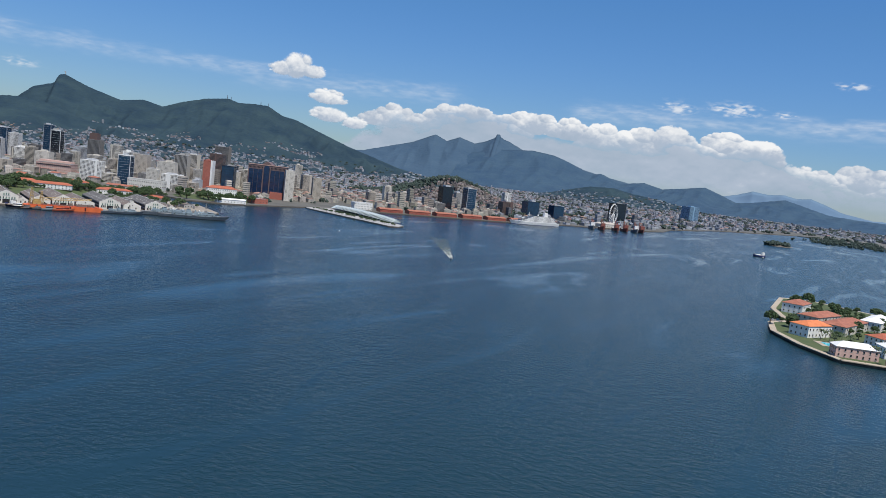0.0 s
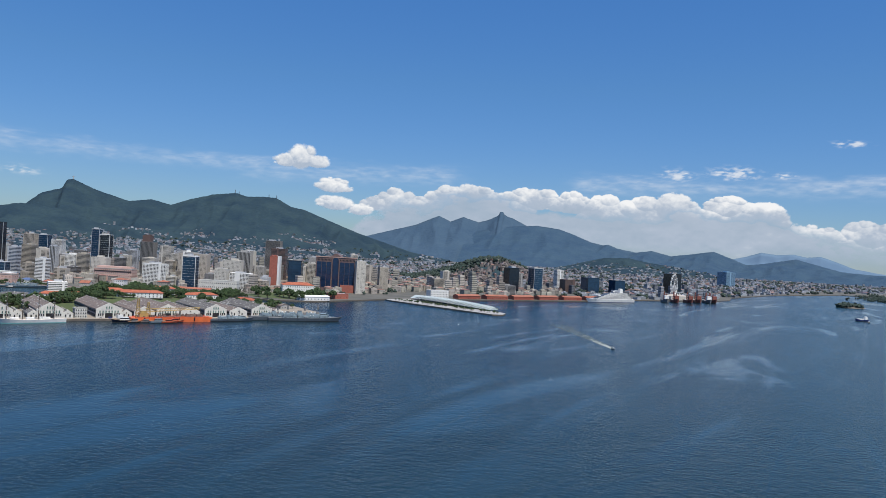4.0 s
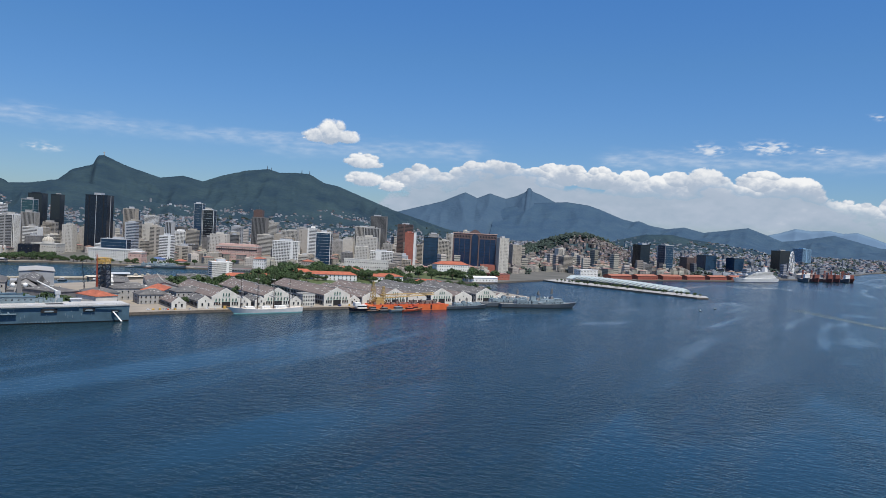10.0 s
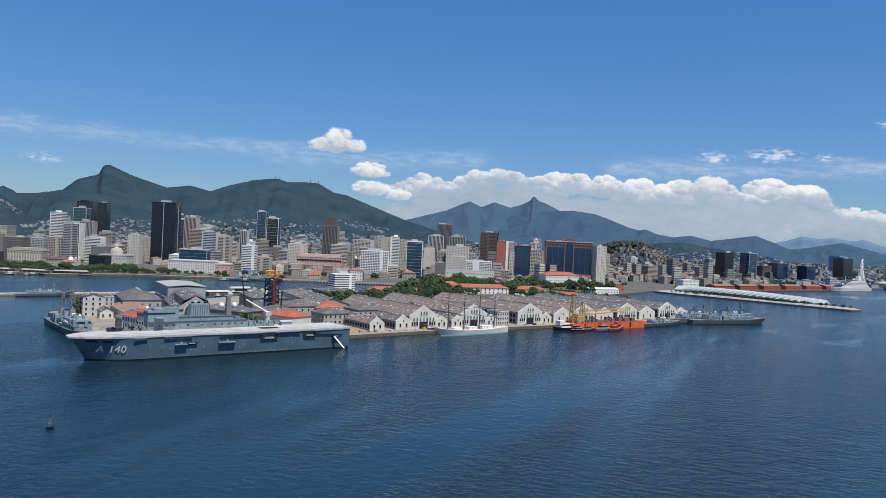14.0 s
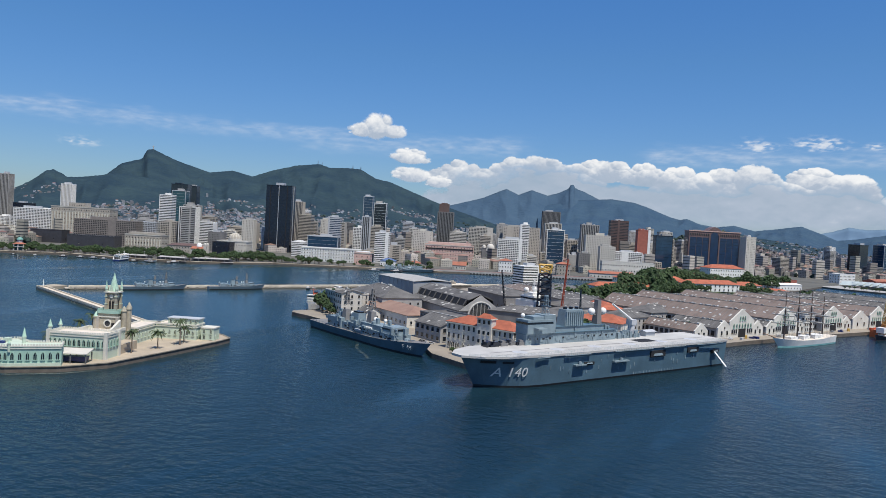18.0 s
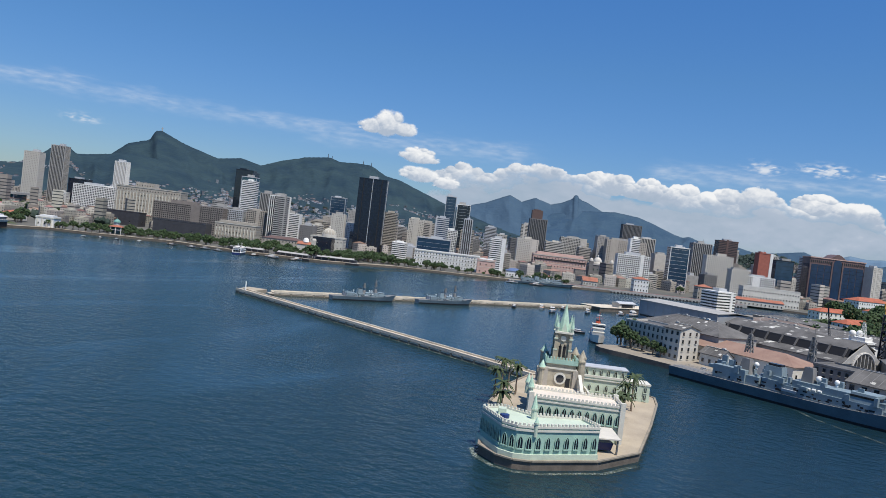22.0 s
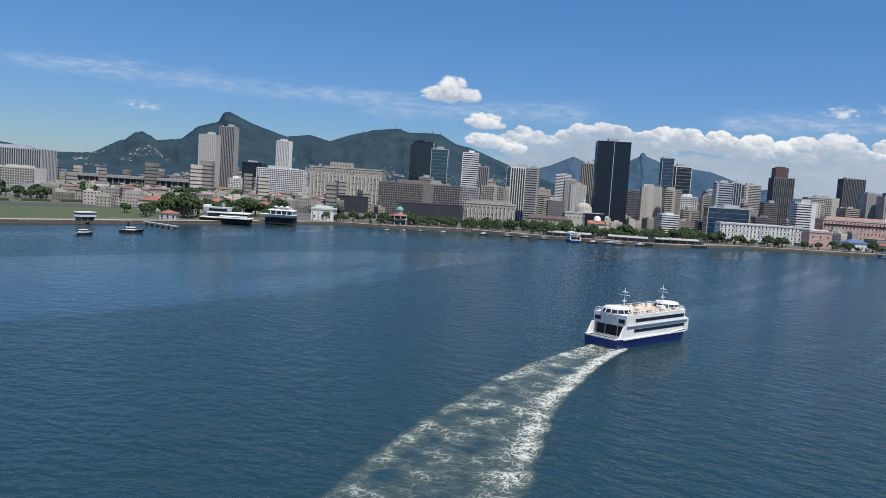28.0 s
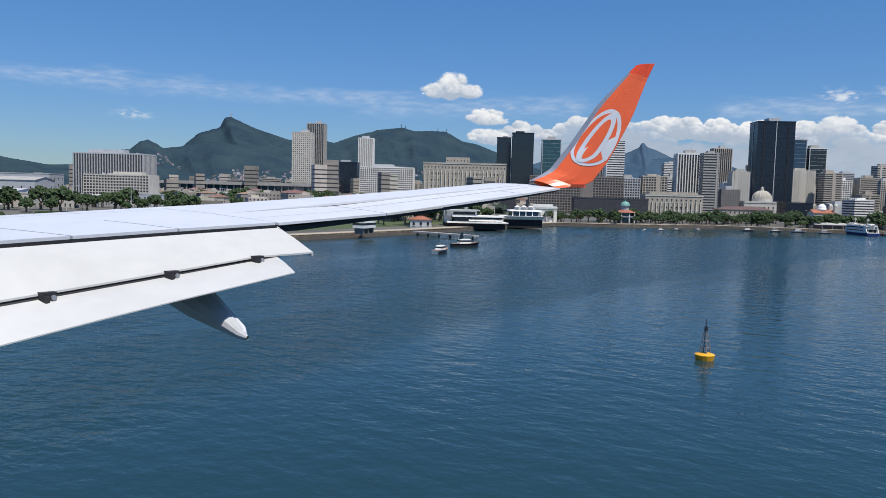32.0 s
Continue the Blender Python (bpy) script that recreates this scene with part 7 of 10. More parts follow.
wake("wake", "thin foam streak near the frigate", [(-14 - i * 3.0, 52 - i * 3.4 + 0.1 * i * i + 0.5 * math.sin(i * 1.7), 0.4, 0.26 + 0.1 * math.sin(i * 2.3)) for i in range(10)], 0.1)
for label, pts in (("line of foam along the islet's sea wall", [(36.2, 13.0), (38.4, 14.6), (39.9, 17.2), (39.8, 19.4), (38.4, 21.6), (32.8, 26.2), (25.6, 28.4)]), ("line of foam along the breakwater", [(-4.4, 2.2), (-13.6, -28), (-22.9, -58), (-32, -88)])):
    track = []
    for a, b in zip(pts, pts[1:]):
        m = max(2, int(math.dist(a, b) / 1.5))
        track += [(a[0] + (b[0] - a[0]) * k / m, a[1] + (b[1] - a[1]) * k / m, 0.4, 0.38) for k in range(m)]
    wake("wake", label, track, 0.0)
t = thing("coaster", "small dark blue ship with a white deckhouse anchored in the bay", "ship", -718, 462, 0, 305)
part("hull", hull_geo(13, 3.2, 2.6, 1.7, 2.0, n=14), [FERB, BOOT, DECK], t)
part("deckhouse", Geo().box(-4.2, 0, 1.8, 2.6, 2.6, 2.2).box(-4.2, 0, 4.0, 1.8, 2.2, 0.8), WHITE, t)
part("hold", Geo().box(1.4, 0, 1.7, 6, 2.2, 0.8), WHITE, t)
part("mast", Geo().tube((5.0, 0, 2.0), (5.0, 0, 4.8), 0.14, 0.06), STEEL, t)
small_boat(-274, 352.5, 34, 4.2, WHITE, "white speedboat running across the bay", "speedboat")

# ---- the dockyard island ----
WHOUSE = mat("dirty_white_render", (0.58, 0.56, 0.50), 0.75, var=0.18, scale=0.5)


def pane_mesh(w, h, m=GLASSD, fm=TRIM):
    g = Geo().box(0, -0.03, 0, w, 0.1, h)
    g.cur = 1
    g.box(0, -0.07, -0.08, w * 1.25, 0.12, 0.08)
    return g.mesh("window", [m, fm])


ARCHG = arch_mesh("window", 0.75, 1.25, GLASSW, TRIM)
WIN = pane_mesh(0.5, 0.75)
WINS = pane_mesh(0.36, 0.55)
WINB = pane_mesh(0.8, 0.9)
WINT = pane_mesh(0.62, 1.15)


def house(name, label, x, y, w, d, h, yaw, wall, roof, rh=2.0, style="gable", floors=2, nx=6, ny=4, z=GZ, win=None, cat="building", group="", over=0.25, sides="snew"):
    """A walled block with rows of windows and a pitched, hipped or flat roof."""
    t = thing(name, label, cat, x, y, z, yaw, group)
    part("wall", Geo().box(0, 0, 0, w, d, h), wall, t)
    if style == "gable":
        g = Geo().gable(0, 0, h - 0.02, w, d, rh)
        part("gable_wall", g, wall, t)
        part("roof", roof_slopes(w, d, h, rh, over), roof, t)
    elif style == "hip":
        part("roof", Geo().box(0, 0, h, w + over * 2, d + over * 2, 0.12).hip(0, 0, h + 0.12, w, d, rh, over=over), roof, t)
    else:
        part("roof", Geo().box(0, 0, h, w + 0.1, d + 0.1, 0.12), roof, t)
        part("parapet", parapet([(-w / 2, -d / 2), (w / 2, -d / 2), (w / 2, d / 2), (-w / 2, d / 2)], h + 0.1, 0.35), wall, t)
    if roof in (SHED, SHEDB) and style != "flat":
        roof_detail(t, w, d, h, rh, int(abs(x * 7 + y)), hip=style == "hip")
    me = win or WIN
    fh = h / floors
    far = Geo() if x < -205 and not (-310 < x < -290 and y < 0) else None
    for f in range(floors):
        zz = f * fh + fh * 0.28
        if "s" in sides:
            row_on_wall(t, me, (-w / 2, -d / 2), (w / 2, -d / 2), zz, nx, far=far)
        if "n" in sides:
            row_on_wall(t, me, (w / 2, d / 2), (-w / 2, d / 2), zz, nx, far=far)
        if "e" in sides:
            row_on_wall(t, me, (w / 2, -d / 2), (w / 2, d / 2), zz, ny, far=far)
        if "w" in sides:
            row_on_wall(t, me, (-w / 2, d / 2), (-w / 2, -d / 2), zz, ny, far=far)
    if far and far.f:
        tagged(part("glazing", far, list(me.materials), t), kind="stuff")
    return t


def roof_detail(t, w, d, h, rh, seed, over=0.2, hip=False):
    """Sheet joints, odd replaced sheets and ridge vents of an old industrial roof."""
    rnd = random.Random(seed)
    a = math.degrees(math.atan2(rh, d / 2))
    sl = math.hypot(rh, d / 2)
    n = max(3, int(w / 1.3))
    k = min(d / 2, w / 2) if hip else 0.0
    ribs, odd, vents = Geo(), Geo(), Geo()

    def lay(g, x, s, v, lx, lv, th):
        """A sheet on slope s at x; v from eaves (0) to ridge (1)."""
        c, e = math.cos(radians(a)), math.sin(radians(a))
        p = []
        for dz in (0.0, th):
            for ax, av in ((-1, -1), (1, -1), (1, 1), (-1, 1)):
                q = v * sl + av * lv / 2
                p.append((x + ax * lx / 2, s * (d / 2 - q * c - dz * e * -1), h + q * e + 0.14 + dz * c))
        g.solid(p, ((3, 2, 1, 0), (4, 5, 6, 7), (0, 1, 5, 4), (1, 2, 6, 5), (2, 3, 7, 6), (3, 0, 4, 7)))

    for i in range(n):
        x = -w / 2 + (i + 0.5) * w / n
        for s in (-1, 1):
            top = 1.0 if not hip else max(0.15, min(1.0, (w / 2 - abs(x)) / max(k, 0.1)))
            lay(ribs, x, s, top * 0.48, 0.09, sl * top * 0.95, 0.06)
            for _ in range(2):
                if rnd.random() < 0.5:
                    v = rnd.uniform(0.12, 0.85) * top
                    lay(odd, x + 0.3, s, v, rnd.uniform(0.4, 0.9), rnd.uniform(0.3, 0.8), 0.03)
        if abs(x) < w / 2 - k and rnd.random() < 0.4:
            vents.box(x, 0, h + rh + 0.1, 0.7, 0.5, 0.35)
    if not hip:
        vents.box(0, 0, h + rh + 0.12, w, 0.35, 0.1)
    else:
        vents.box(0, 0, h + rh + 0.12, max(0.5, w - 2 * k), 0.3, 0.1)
    tagged(part("roof_joint", ribs, DCONC, t), kind="stuff")
    if odd.f:
        tagged(part("roof_sheet", odd, PATCH, t), kind="stuff")
    tagged(part("ridge_vent", vents, PATCH, t), kind="stuff")


def roof_slopes(w, d, h, rh, over=0.25, th=0.14):
    """Two sloping slabs that meet on a ridge along x."""
    g = Geo()
    L, W = w / 2 + over, d / 2 + over
    e = h - rh * over / (d / 2)
    for s in (-1, 1):
        a = [(-L, s * W, e), (L, s * W, e), (L, 0, h + rh), (-L, 0, h + rh)]
        b = [(x, y, z + th) for x, y, z in a]
        g.solid(a + b, ((0, 1, 2, 3), (7, 6, 5, 4), (0, 4, 5, 1), (1, 5, 6, 2), (2, 6, 7, 3), (3, 7, 4, 0)) if s > 0 else ((3, 2, 1, 0), (4, 5, 6, 7), (1, 5, 4, 0), (2, 6, 5, 1), (3, 7, 6, 2), (0, 4, 7, 3)))
    return g


def slab_between(q, th):
    """A sloping slab with the four corners q below and a thickness upwards."""
    p = [tuple(v) for v in q] + [(v[0], v[1], v[2] + th) for v in q]
    return Geo().solid(p, ((3, 2, 1, 0), (4, 5, 6, 7), (0, 1, 5, 4), (1, 2, 6, 5), (2, 3, 7, 6), (3, 0, 4, 7)))


def shed(x, y, L, W, h, rh, yaw, big=True, label="long dockyard shed with a grey roof and a white gable", sky=True, roof=None):
    """A shed whose white gable (at +x) faces the water."""
    t = thing("dock_shed", label, "warehouse", x, y, GZ, yaw, "dockyard sheds")
    part("wall", Geo().box(0, 0, 0, L, W, h), CONC, t)
    part("roof", roof_slopes(L, W, h, rh, 0.2), roof or SHED, t)
    band = Geo()
    for i in range(int(L / 1.6)):
        for s in (-1, 1):
            for z in ((0.5, h * 0.56) if h > 2.8 else (0.6,)):
                band.box(-L / 2 + 1.0 + i * 1.6, s * W / 2, z, 0.95, 0.16, h * (0.3 if h > 2.8 else 0.5))
    tagged(part("side_window", band, DARK, t), "rows of dark windows along the wall", kind="stuff")
    roof_detail(t, L, W, h, rh, int(abs(x * 5 + y)))
    if sky:
        n = max(3, int(L / 3))
        me = Geo().box(0, 0, 0, 0.6, 0.4, 0.05).mesh("skylight", GREYP)
        for i in range(n):
            for s in (-1, 1):
                a = math.atan2(rh, W / 2)
                part("skylight", me, WHITE, t, at=pose(-L / 2 + (i + 0.5) * L / n, s * W * 0.28, h + rh * 0.44 + 0.17, -s * math.degrees(a), 0, 0))
    front = part("gable_wall", Geo().solid([(L / 2, -W / 2 - 0.2, 0), (L / 2, W / 2 + 0.2, 0), (L / 2, W / 2 + 0.2, h + 0.2), (L / 2, 0, h + rh + 0.5), (L / 2, -W / 2 - 0.2, h + 0.2),
                                             (L / 2 + 0.4, -W / 2 - 0.2, 0), (L / 2 + 0.4, W / 2 + 0.2, 0), (L / 2 + 0.4, W / 2 + 0.2, h + 0.2), (L / 2 + 0.4, 0, h + rh + 0.5), (L / 2 + 0.4, -W / 2 - 0.2, h + 0.2)],
                                            ((4, 3, 2, 1, 0), (5, 6, 7, 8, 9), (0, 1, 6, 5), (1, 2, 7, 6), (2, 3, 8, 7), (3, 4, 9, 8), (4, 0, 5, 9))), WHOUSE, t, "white stepped gable")
    if big:
        part("door", Geo().box(L / 2 + 0.42, 0, 0, 0.1, W * 0.3, h * 0.55), DARK, front)
        for s in (-1, 1):
            for i in range(3):
                part("window", WINT, None, front, at=pose(L / 2 + 0.42, s * (W * 0.24 + i * W * 0.085), h * 0.25, 0, 0, 90))
        row_on_wall(front, ARCH, (L / 2 + 0.4, -W * 0.42), (L / 2 + 0.4, W * 0.42), h * 0.6, 7)
        for i, s in enumerate((-1, 0, 1)):
            part("window", ARCH, None, front, at=pose(L / 2 + 0.42, s * W * 0.1, h + rh * 0.12, 0, 0, 90))
    else:
        for s in (-1, 1):
            part("window", WINT, None, front, at=pose(L / 2 + 0.42, s * W * 0.22, h * 0.3, 0, 0, 90))
        part("window", WINS, None, front, at=pose(L / 2 + 0.42, 0, h * 0.95, 0, 0, 90))
    return t


QY = 66.0  # the way the gables face
qd, qn = Vector((-0.913, 0.408)), Vector((0.408, 0.913))


def along(s, back):
    p = Vector((-112.7, 105.5)) + qd * s - qn * back
    return p.x, p.y


for s, L, W, h, rh, big in ((-18, 16, 5, 2.2, 1.7, False), (-8, 15, 5.5, 2.6, 1.7, False), (0, 46, 11, 4.2, 3.0, True), (7.5, 20, 5, 2.3, 1.5, False), (14.5, 14, 5, 2.2, 1.5, False), (21.5, 52, 11.5, 4.4, 2.9, True),
                            (29.5, 18, 4.5, 2.2, 1.5, False), (48.5, 54, 12, 4.4, 2.8, True), (57, 22, 5, 2.3, 1.5, False), (66, 46, 10, 3.2, 2.2, False), (78, 52, 11.5, 4.0, 2.6, True), (90, 44, 10, 3.0, 2.0, False),
                            (104, 52, 12, 4.0, 2.6, True), (117, 46, 10, 3.0, 2.0, False), (131, 50, 12, 4.0, 2.6, True), (141, 40, 7, 2.6, 1.6, False)):
    x, y = along(s, L / 2 + 1.0)
    shed(x, y, L, W, h, rh, QY, big, sky=s in (0, 21.5, 66, 104), roof=SHEDB if int(s) % 3 == 0 else SHED)
x, y = along(35.5, 4)
house("dock_office", "white three-storey dock office by the sheds", x, y, 5.5, 6, 4.6, QY + 90, WHOUSE, SHED, 0, "flat", 3, 5, 5)
for s, b, w, d, h in ((-6, 26, 14, 10, 4.2), (-22, 22, 12, 9, 3.6), (-26, 38, 16, 11, 4.6), (-40, 28, 12, 12, 4.0)):
    x, y = along(s, b)
    house("workshop", "weathered grey workshop with a low hipped roof", x, y, w, d, h, QY + 90, CONC, SHED, 1.8, "hip", 2, 7, 4)

# buildings behind the frigate
house("dock_office", "four-storey cream office at the quay corner", -62.5, 8.5, 14, 7, 5.6, 61.5, CREAM, SHED, 0, "flat", 4, 11, 5, win=pane_mesh(0.42, 0.85, GLASSW, TRIM))
house("corner_pavilion", "cream pavilion end with a curved pediment", -55.6, 14.6, 4.2, 6, 6.4, 61.5, CREAM, SHED, 0.9, "gable", 4, 3, 3)
house("warehouse", "grey warehouse with a broad hipped roof", -73.5, 14, 24, 12, 5.2, 58, CONC, SHED, 2.6, "hip", 2, 12, 5)
house("warehouse", "long low shed with a rust-brown roof", -61.5, 27, 27, 10, 3.0, 62, WHOUSE, SHEDR, 1.7, "hip", 1, 12, 4)
house("dock_office", "small cream house with a pitched roof", -55, 22, 5, 4, 2.4, 62, WHOUSE, SHED, 1.2, "gable", 1, 3, 2)
house("workshop", "dark framed building behind the frigate's mast", -53, 46.5, 11, 8, 4.2, 66, DCONC, SHED, 0.4, "flat", 3, 8, 4)
house("workshop", "pale workshop with a tall gable and wide windows", -42.6, 52.0, 10, 9, 3.6, 66, CONC, SHED, 1.9, "gable", 2, 5, 4, win=WINB)
# the big pale shed
SLIPW = mat("weathered_grey_sheeting", (0.30, 0.31, 0.32), 0.6, var=0.15, scale=0.4)
t = thing("covered_slipway", "pale grey covered slipway hall with a flat roof", "warehouse", -96.2, 9.0, GZ, 58.7)
part("wall", Geo().box(0, 0, 0, 26, 13, 8.6), SLIPW, t)
part("roof", roof_slopes(26, 13, 8.6, 0.5, 0.3), CONC, t)
for i in range(10):
    part("panel_joint", Geo().box(-13 + i * 2.9, -6.54, 0.2, 0.09, 0.1, 8.2), CONC, t)
part("window_band", Geo().box(0, -6.55, 4.4, 25, 0.12, 0.45), GLASSD, t)
part("annex", Geo().box(-5, -8.2, 0, 12, 3.4, 3.6), SLIPW, t)
tower(-214, -4, 11.5, 8, 9.3, 152, "ribbon", WHITE, GLASSD, "white six-storey naval office with window bands", name="office_building")
# hall with a broad dark louvre band under a raised ridge roof
t = thing("foundry_hall", "long grey-roofed hall with a dark louvre band and arched gable", "warehouse", -77.6, 34.3, GZ, 54.5)
part("wall", Geo().box(0, 0, 0, 33, 12.4, 4.2), CONC, t)
part("core", Geo().box(0, 0, 4.2, 32.4, 6.6, 2.6), DARK, t)
for s in (-1, 1):
    low = [(-16.8, s * 6.5, 4.1), (16.8, s * 6.5, 4.1), (16.8, s * 4.4, 5.2), (-16.8, s * 4.4, 5.2)]
    part("lower_roof", slab_between(low, 0.16), SHED, t)
    top = [(-16.8, s * 3.5, 6.9), (16.8, s * 3.5, 6.9), (16.8, 0, 8.4), (-16.8, 0, 8.4)]
    part("upper_roof", slab_between(top, 0.16), SHED, t)
    band = [(-16.4, s * 4.4, 5.1), (16.4, s * 4.4, 5.1), (16.4, s * 3.6, 6.8), (-16.4, s * 3.6, 6.8)]
    part("louvre_band", slab_between(band, 0.08), DARK, t, "dark louvre band below the ridge roof")
    for i in range(9):
        x = -15.6 + i * 3.9
        part("roof_rib", slab_between([(x - 0.22, s * 4.6, 5.12), (x + 0.22, s * 4.6, 5.12), (x + 0.22, s * 3.5, 7.0), (x - 0.22, s * 3.5, 7.0)], 0.3), SHED, t)
    odd, rr = Geo(), random.Random(70 + s)
    for i in range(26):
        x, k = rr.uniform(-15.5, 15.5), rr.uniform(0.1, 0.8)
        y0, z0 = (3.5 - 3.5 * k, 6.9 + 1.5 * k) if i % 2 else (6.5 - 2.1 * k, 4.1 + 1.1 * k)
        q = [(x, s * y0, z0 + 0.17), (x + rr.uniform(0.5, 1.6), s * y0, z0 + 0.17), (x + rr.uniform(0.9, 1.9), s * (y0 - 0.5), z0 + 0.17 + 0.24), (x + 0.3, s * (y0 - 0.5), z0 + 0.17 + 0.24)]
        b0 = len(odd.v)
        p = slab_between(q, 0.03)
        odd.v += p.v
        odd.f += [tuple(b0 + j for j in f) for f in p.f]
        odd.m += p.m
    tagged(part("roof_sheet", odd, PATCH, t), kind="stuff")
end = part("gable_wall", Geo().solid([(16.6, -6.2, 4.2), (16.6, 6.2, 4.2), (16.6, 0, 8.3), (16.9, -6.2, 4.2), (16.9, 6.2, 4.2), (16.9, 0, 8.3)], ((2, 1, 0), (3, 4, 5), (0, 1, 4, 3), (1, 2, 5, 4), (2, 0, 3, 5))), CONC, t)
arch = [(3.6 * math.cos(math.pi * i / 14), 2.6 + 3.9 * math.sin(math.pi * i / 14)) for i in range(15)]
for i in range(14):
    (u0, z0), (u1, z1) = arch[i], arch[i + 1]
    part("voussoir", Geo().tube((17.0, u0, z0), (17.0, u1, z1), 0.26, None, 6), PATCH, end)
part("arched_window", Geo().solid([(16.95, u, z) for u, z in arch] + [(17.02, u, z) for u, z in arch], [tuple(range(14, -1, -1)), tuple(range(15, 30))] + [(i, i + 1, 16 + i, 15 + i) for i in range(14)]), GLASSW, end)
for u in (-2.2, -1.1, 0, 1.1, 2.2):
    part("mullion", Geo().box(17.06, u, 2.6, 0.1, 0.14, 3.6 * math.sqrt(max(0.05, 1 - (u / 3.6) ** 2))), PATCH, end)
house("workshop", "low dark hall with a flat patched roof", -69.6, 60.8, 18.5, 9, 5.2, 95, DCONC, SHED, 1.2, "hip", 1, 8, 4)
house("workshop", "dark hall with a low patched roof in the yard", -118, 30, 26, 13, 5.0, 54.5, DCONC, SHED, 1.6, "hip", 1, 9, 4)
house("workshop", "long grey-roofed store with a clerestory in the yard", -128, 50, 30, 12, 4.4, 54.5, CONC, SHED, 1.8, "gable", 1, 10, 4)
house("workshop", "grey store with a low brown roof in the yard", -146, 26, 24, 12, 4.4, 54.5, CONC, SHEDB, 1.4, "hip", 1, 9, 4)
house("workshop", "dark flat-roofed hall beyond the slipway", -165, 30, 26, 14, 5.0, 58, DCONC, SHED, 1.0, "hip", 1, 8, 4)
house("barracks", "small house with a bright orange roof", -112, 66, 16, 9, 4.2, 40, WHOUSE, OTILE, 1.8, "hip", 2, 7, 4)
house("barracks", "low house with an orange hipped roof", -76, 78, 13, 8, 4.6, 85, WHOUSE, OTILE, 1.6, "hip", 1, 6, 4)
# the white command building with its orange roof
CMDW = mat("weathered_white_render", (0.55, 0.52, 0.46), 0.8, var=0.25, scale=0.7)
t = house("command_building", "weathered white three-storey building with an orange tile roof", -34.6, 67.3, 17, 6.4, 5.6, 80, CMDW, OTILE, 1.4, "hip", 3, 13, 5, win=pane_mesh(0.44, 0.98, GLASSW, TRIM))
for z, k in ((1.86, 0.1), (3.72, 0.1)):
    part("string_course", Geo().box(0, 0, z, 17.14, 6.54, k), TRIM, t)
part("cornice", Geo().box(0, 0, 5.4, 17.5, 6.9, 0.22), TRIM, t)
for u in (-8.4, -4.2, 5.0, 8.4):
    part("pilaster", Geo().box(u, -3.22, 0, 0.3, 0.16, 5.4), TRIM, t)
b = part("middle_bay", Geo().box(1.7, -3.0, 0, 3.6, 1.6, 7.5), CMDW, t, "projecting middle bay with a small tower roof")
row_on_wall(b, WIN, (-0.1, -3.82), (3.5, -3.82), 6.35, 3)
row_on_wall(b, WIN, (-0.1, -3.82), (3.5, -3.82), 4.2, 3)
row_on_wall(b, WIN, (-0.1, -3.82), (3.5, -3.82), 2.4, 3)
part("porch", Geo().box(1.7, -4.2, 0, 2.2, 0.8, 1.7), WHITE, b)
part("doorway", Geo().box(1.7, -4.62, 0, 0.9, 0.06, 1.2), DARK, b)
part("balcony", Geo().box(1.7, -4.2, 1.75, 2.8, 0.9, 0.12).box(1.7, -4.6, 1.87, 2.8, 0.06, 0.4), TRIM, b)
part("cornice", Geo().box(1.7, -3.0, 7.3, 4.0, 2.0, 0.2), TRIM, b)
part("tower_roof", Geo().hip(1.7, -3.0, 7.5, 3.4, 1.8, 0.9, over=0.15), OTILE, b, "small orange hipped roof")
for u in (-7.2, -5.6, -4.0, -2.4, 5.2, 6.8):
    part("ground_arch", ARCHG, None, t, at=pose(u, -3.22, 0.35, 0, 0, 0))


# the fort hill with its barracks among trees
def mound(name, label, cx, cy, rx, ry, h, m, n=40, z0=GZ, power=2.0):
    vs, fs = [], []
    for j in range(n + 1):
        for i in range(n + 1):
            u, v = -1.6 + 3.2 * i / n, -1.6 + 3.2 * j / n
            r = math.hypot(u, v)
            z = z0 - 0.1 + h * (math.exp(-r ** power * 1.3) - math.exp(-1.45 ** power * 1.3)) + noise.noise(Vector((u * 3 + cx, v * 3, h))) * h * 0.1 * math.exp(-r)
            vs.append((cx + u * rx, cy + v * ry, z if r < 1.45 else -0.8))
    for j in range(n):
        for i in range(n):
            k = j * (n + 1) + i
            fs.append((k, k + 1, k + n + 2, k + n + 1))
    me = bpy.data.meshes.new(name)
    me.from_pydata(vs, [], fs)
    me.materials.append(m)
    me.polygons.foreach_set("use_smooth", [True] * len(fs))
    return tagged(new(name, me), label, "hill", kind="structure")


def mound_z(x, y, cx, cy, rx, ry, h, power=2.0, z0=GZ):
    r = math.hypot((x - cx) / rx, (y - cy) / ry)
    return max(z0, z0 - 0.1 + h * (math.exp(-r ** power * 1.3) - math.exp(-1.45 ** power * 1.3)))


mound("ground_hill", "low grassy fort hill on the dockyard island", -222, 62, 55, 40, 7.5, GRASS)
for x, y, w, d, h, yw in ((-186, 52, 34, 6, 3.2, 139), (-215, 76, 26, 6, 3.0, 139), (-236, 60, 30, 8, 3.6, 139), (-256, 82, 20, 8, 4.2, 150), (-246, 40, 26, 7, 3.4, 130), (-275, 66, 18, 8, 3.6, 150), (-205, 60, 18, 6, 3.2, 139)):
    house("barracks", "long white barracks with an orange-red tile roof", x, y, w, d, h, yw, WHITE, OTILE, 1.5, "hip", 2, 12, 3, z=mound_z(x, y, -222, 62, 55, 40, 7.5) - 0.5, group="fort barracks")
rnd = random.Random(5)
spots = []
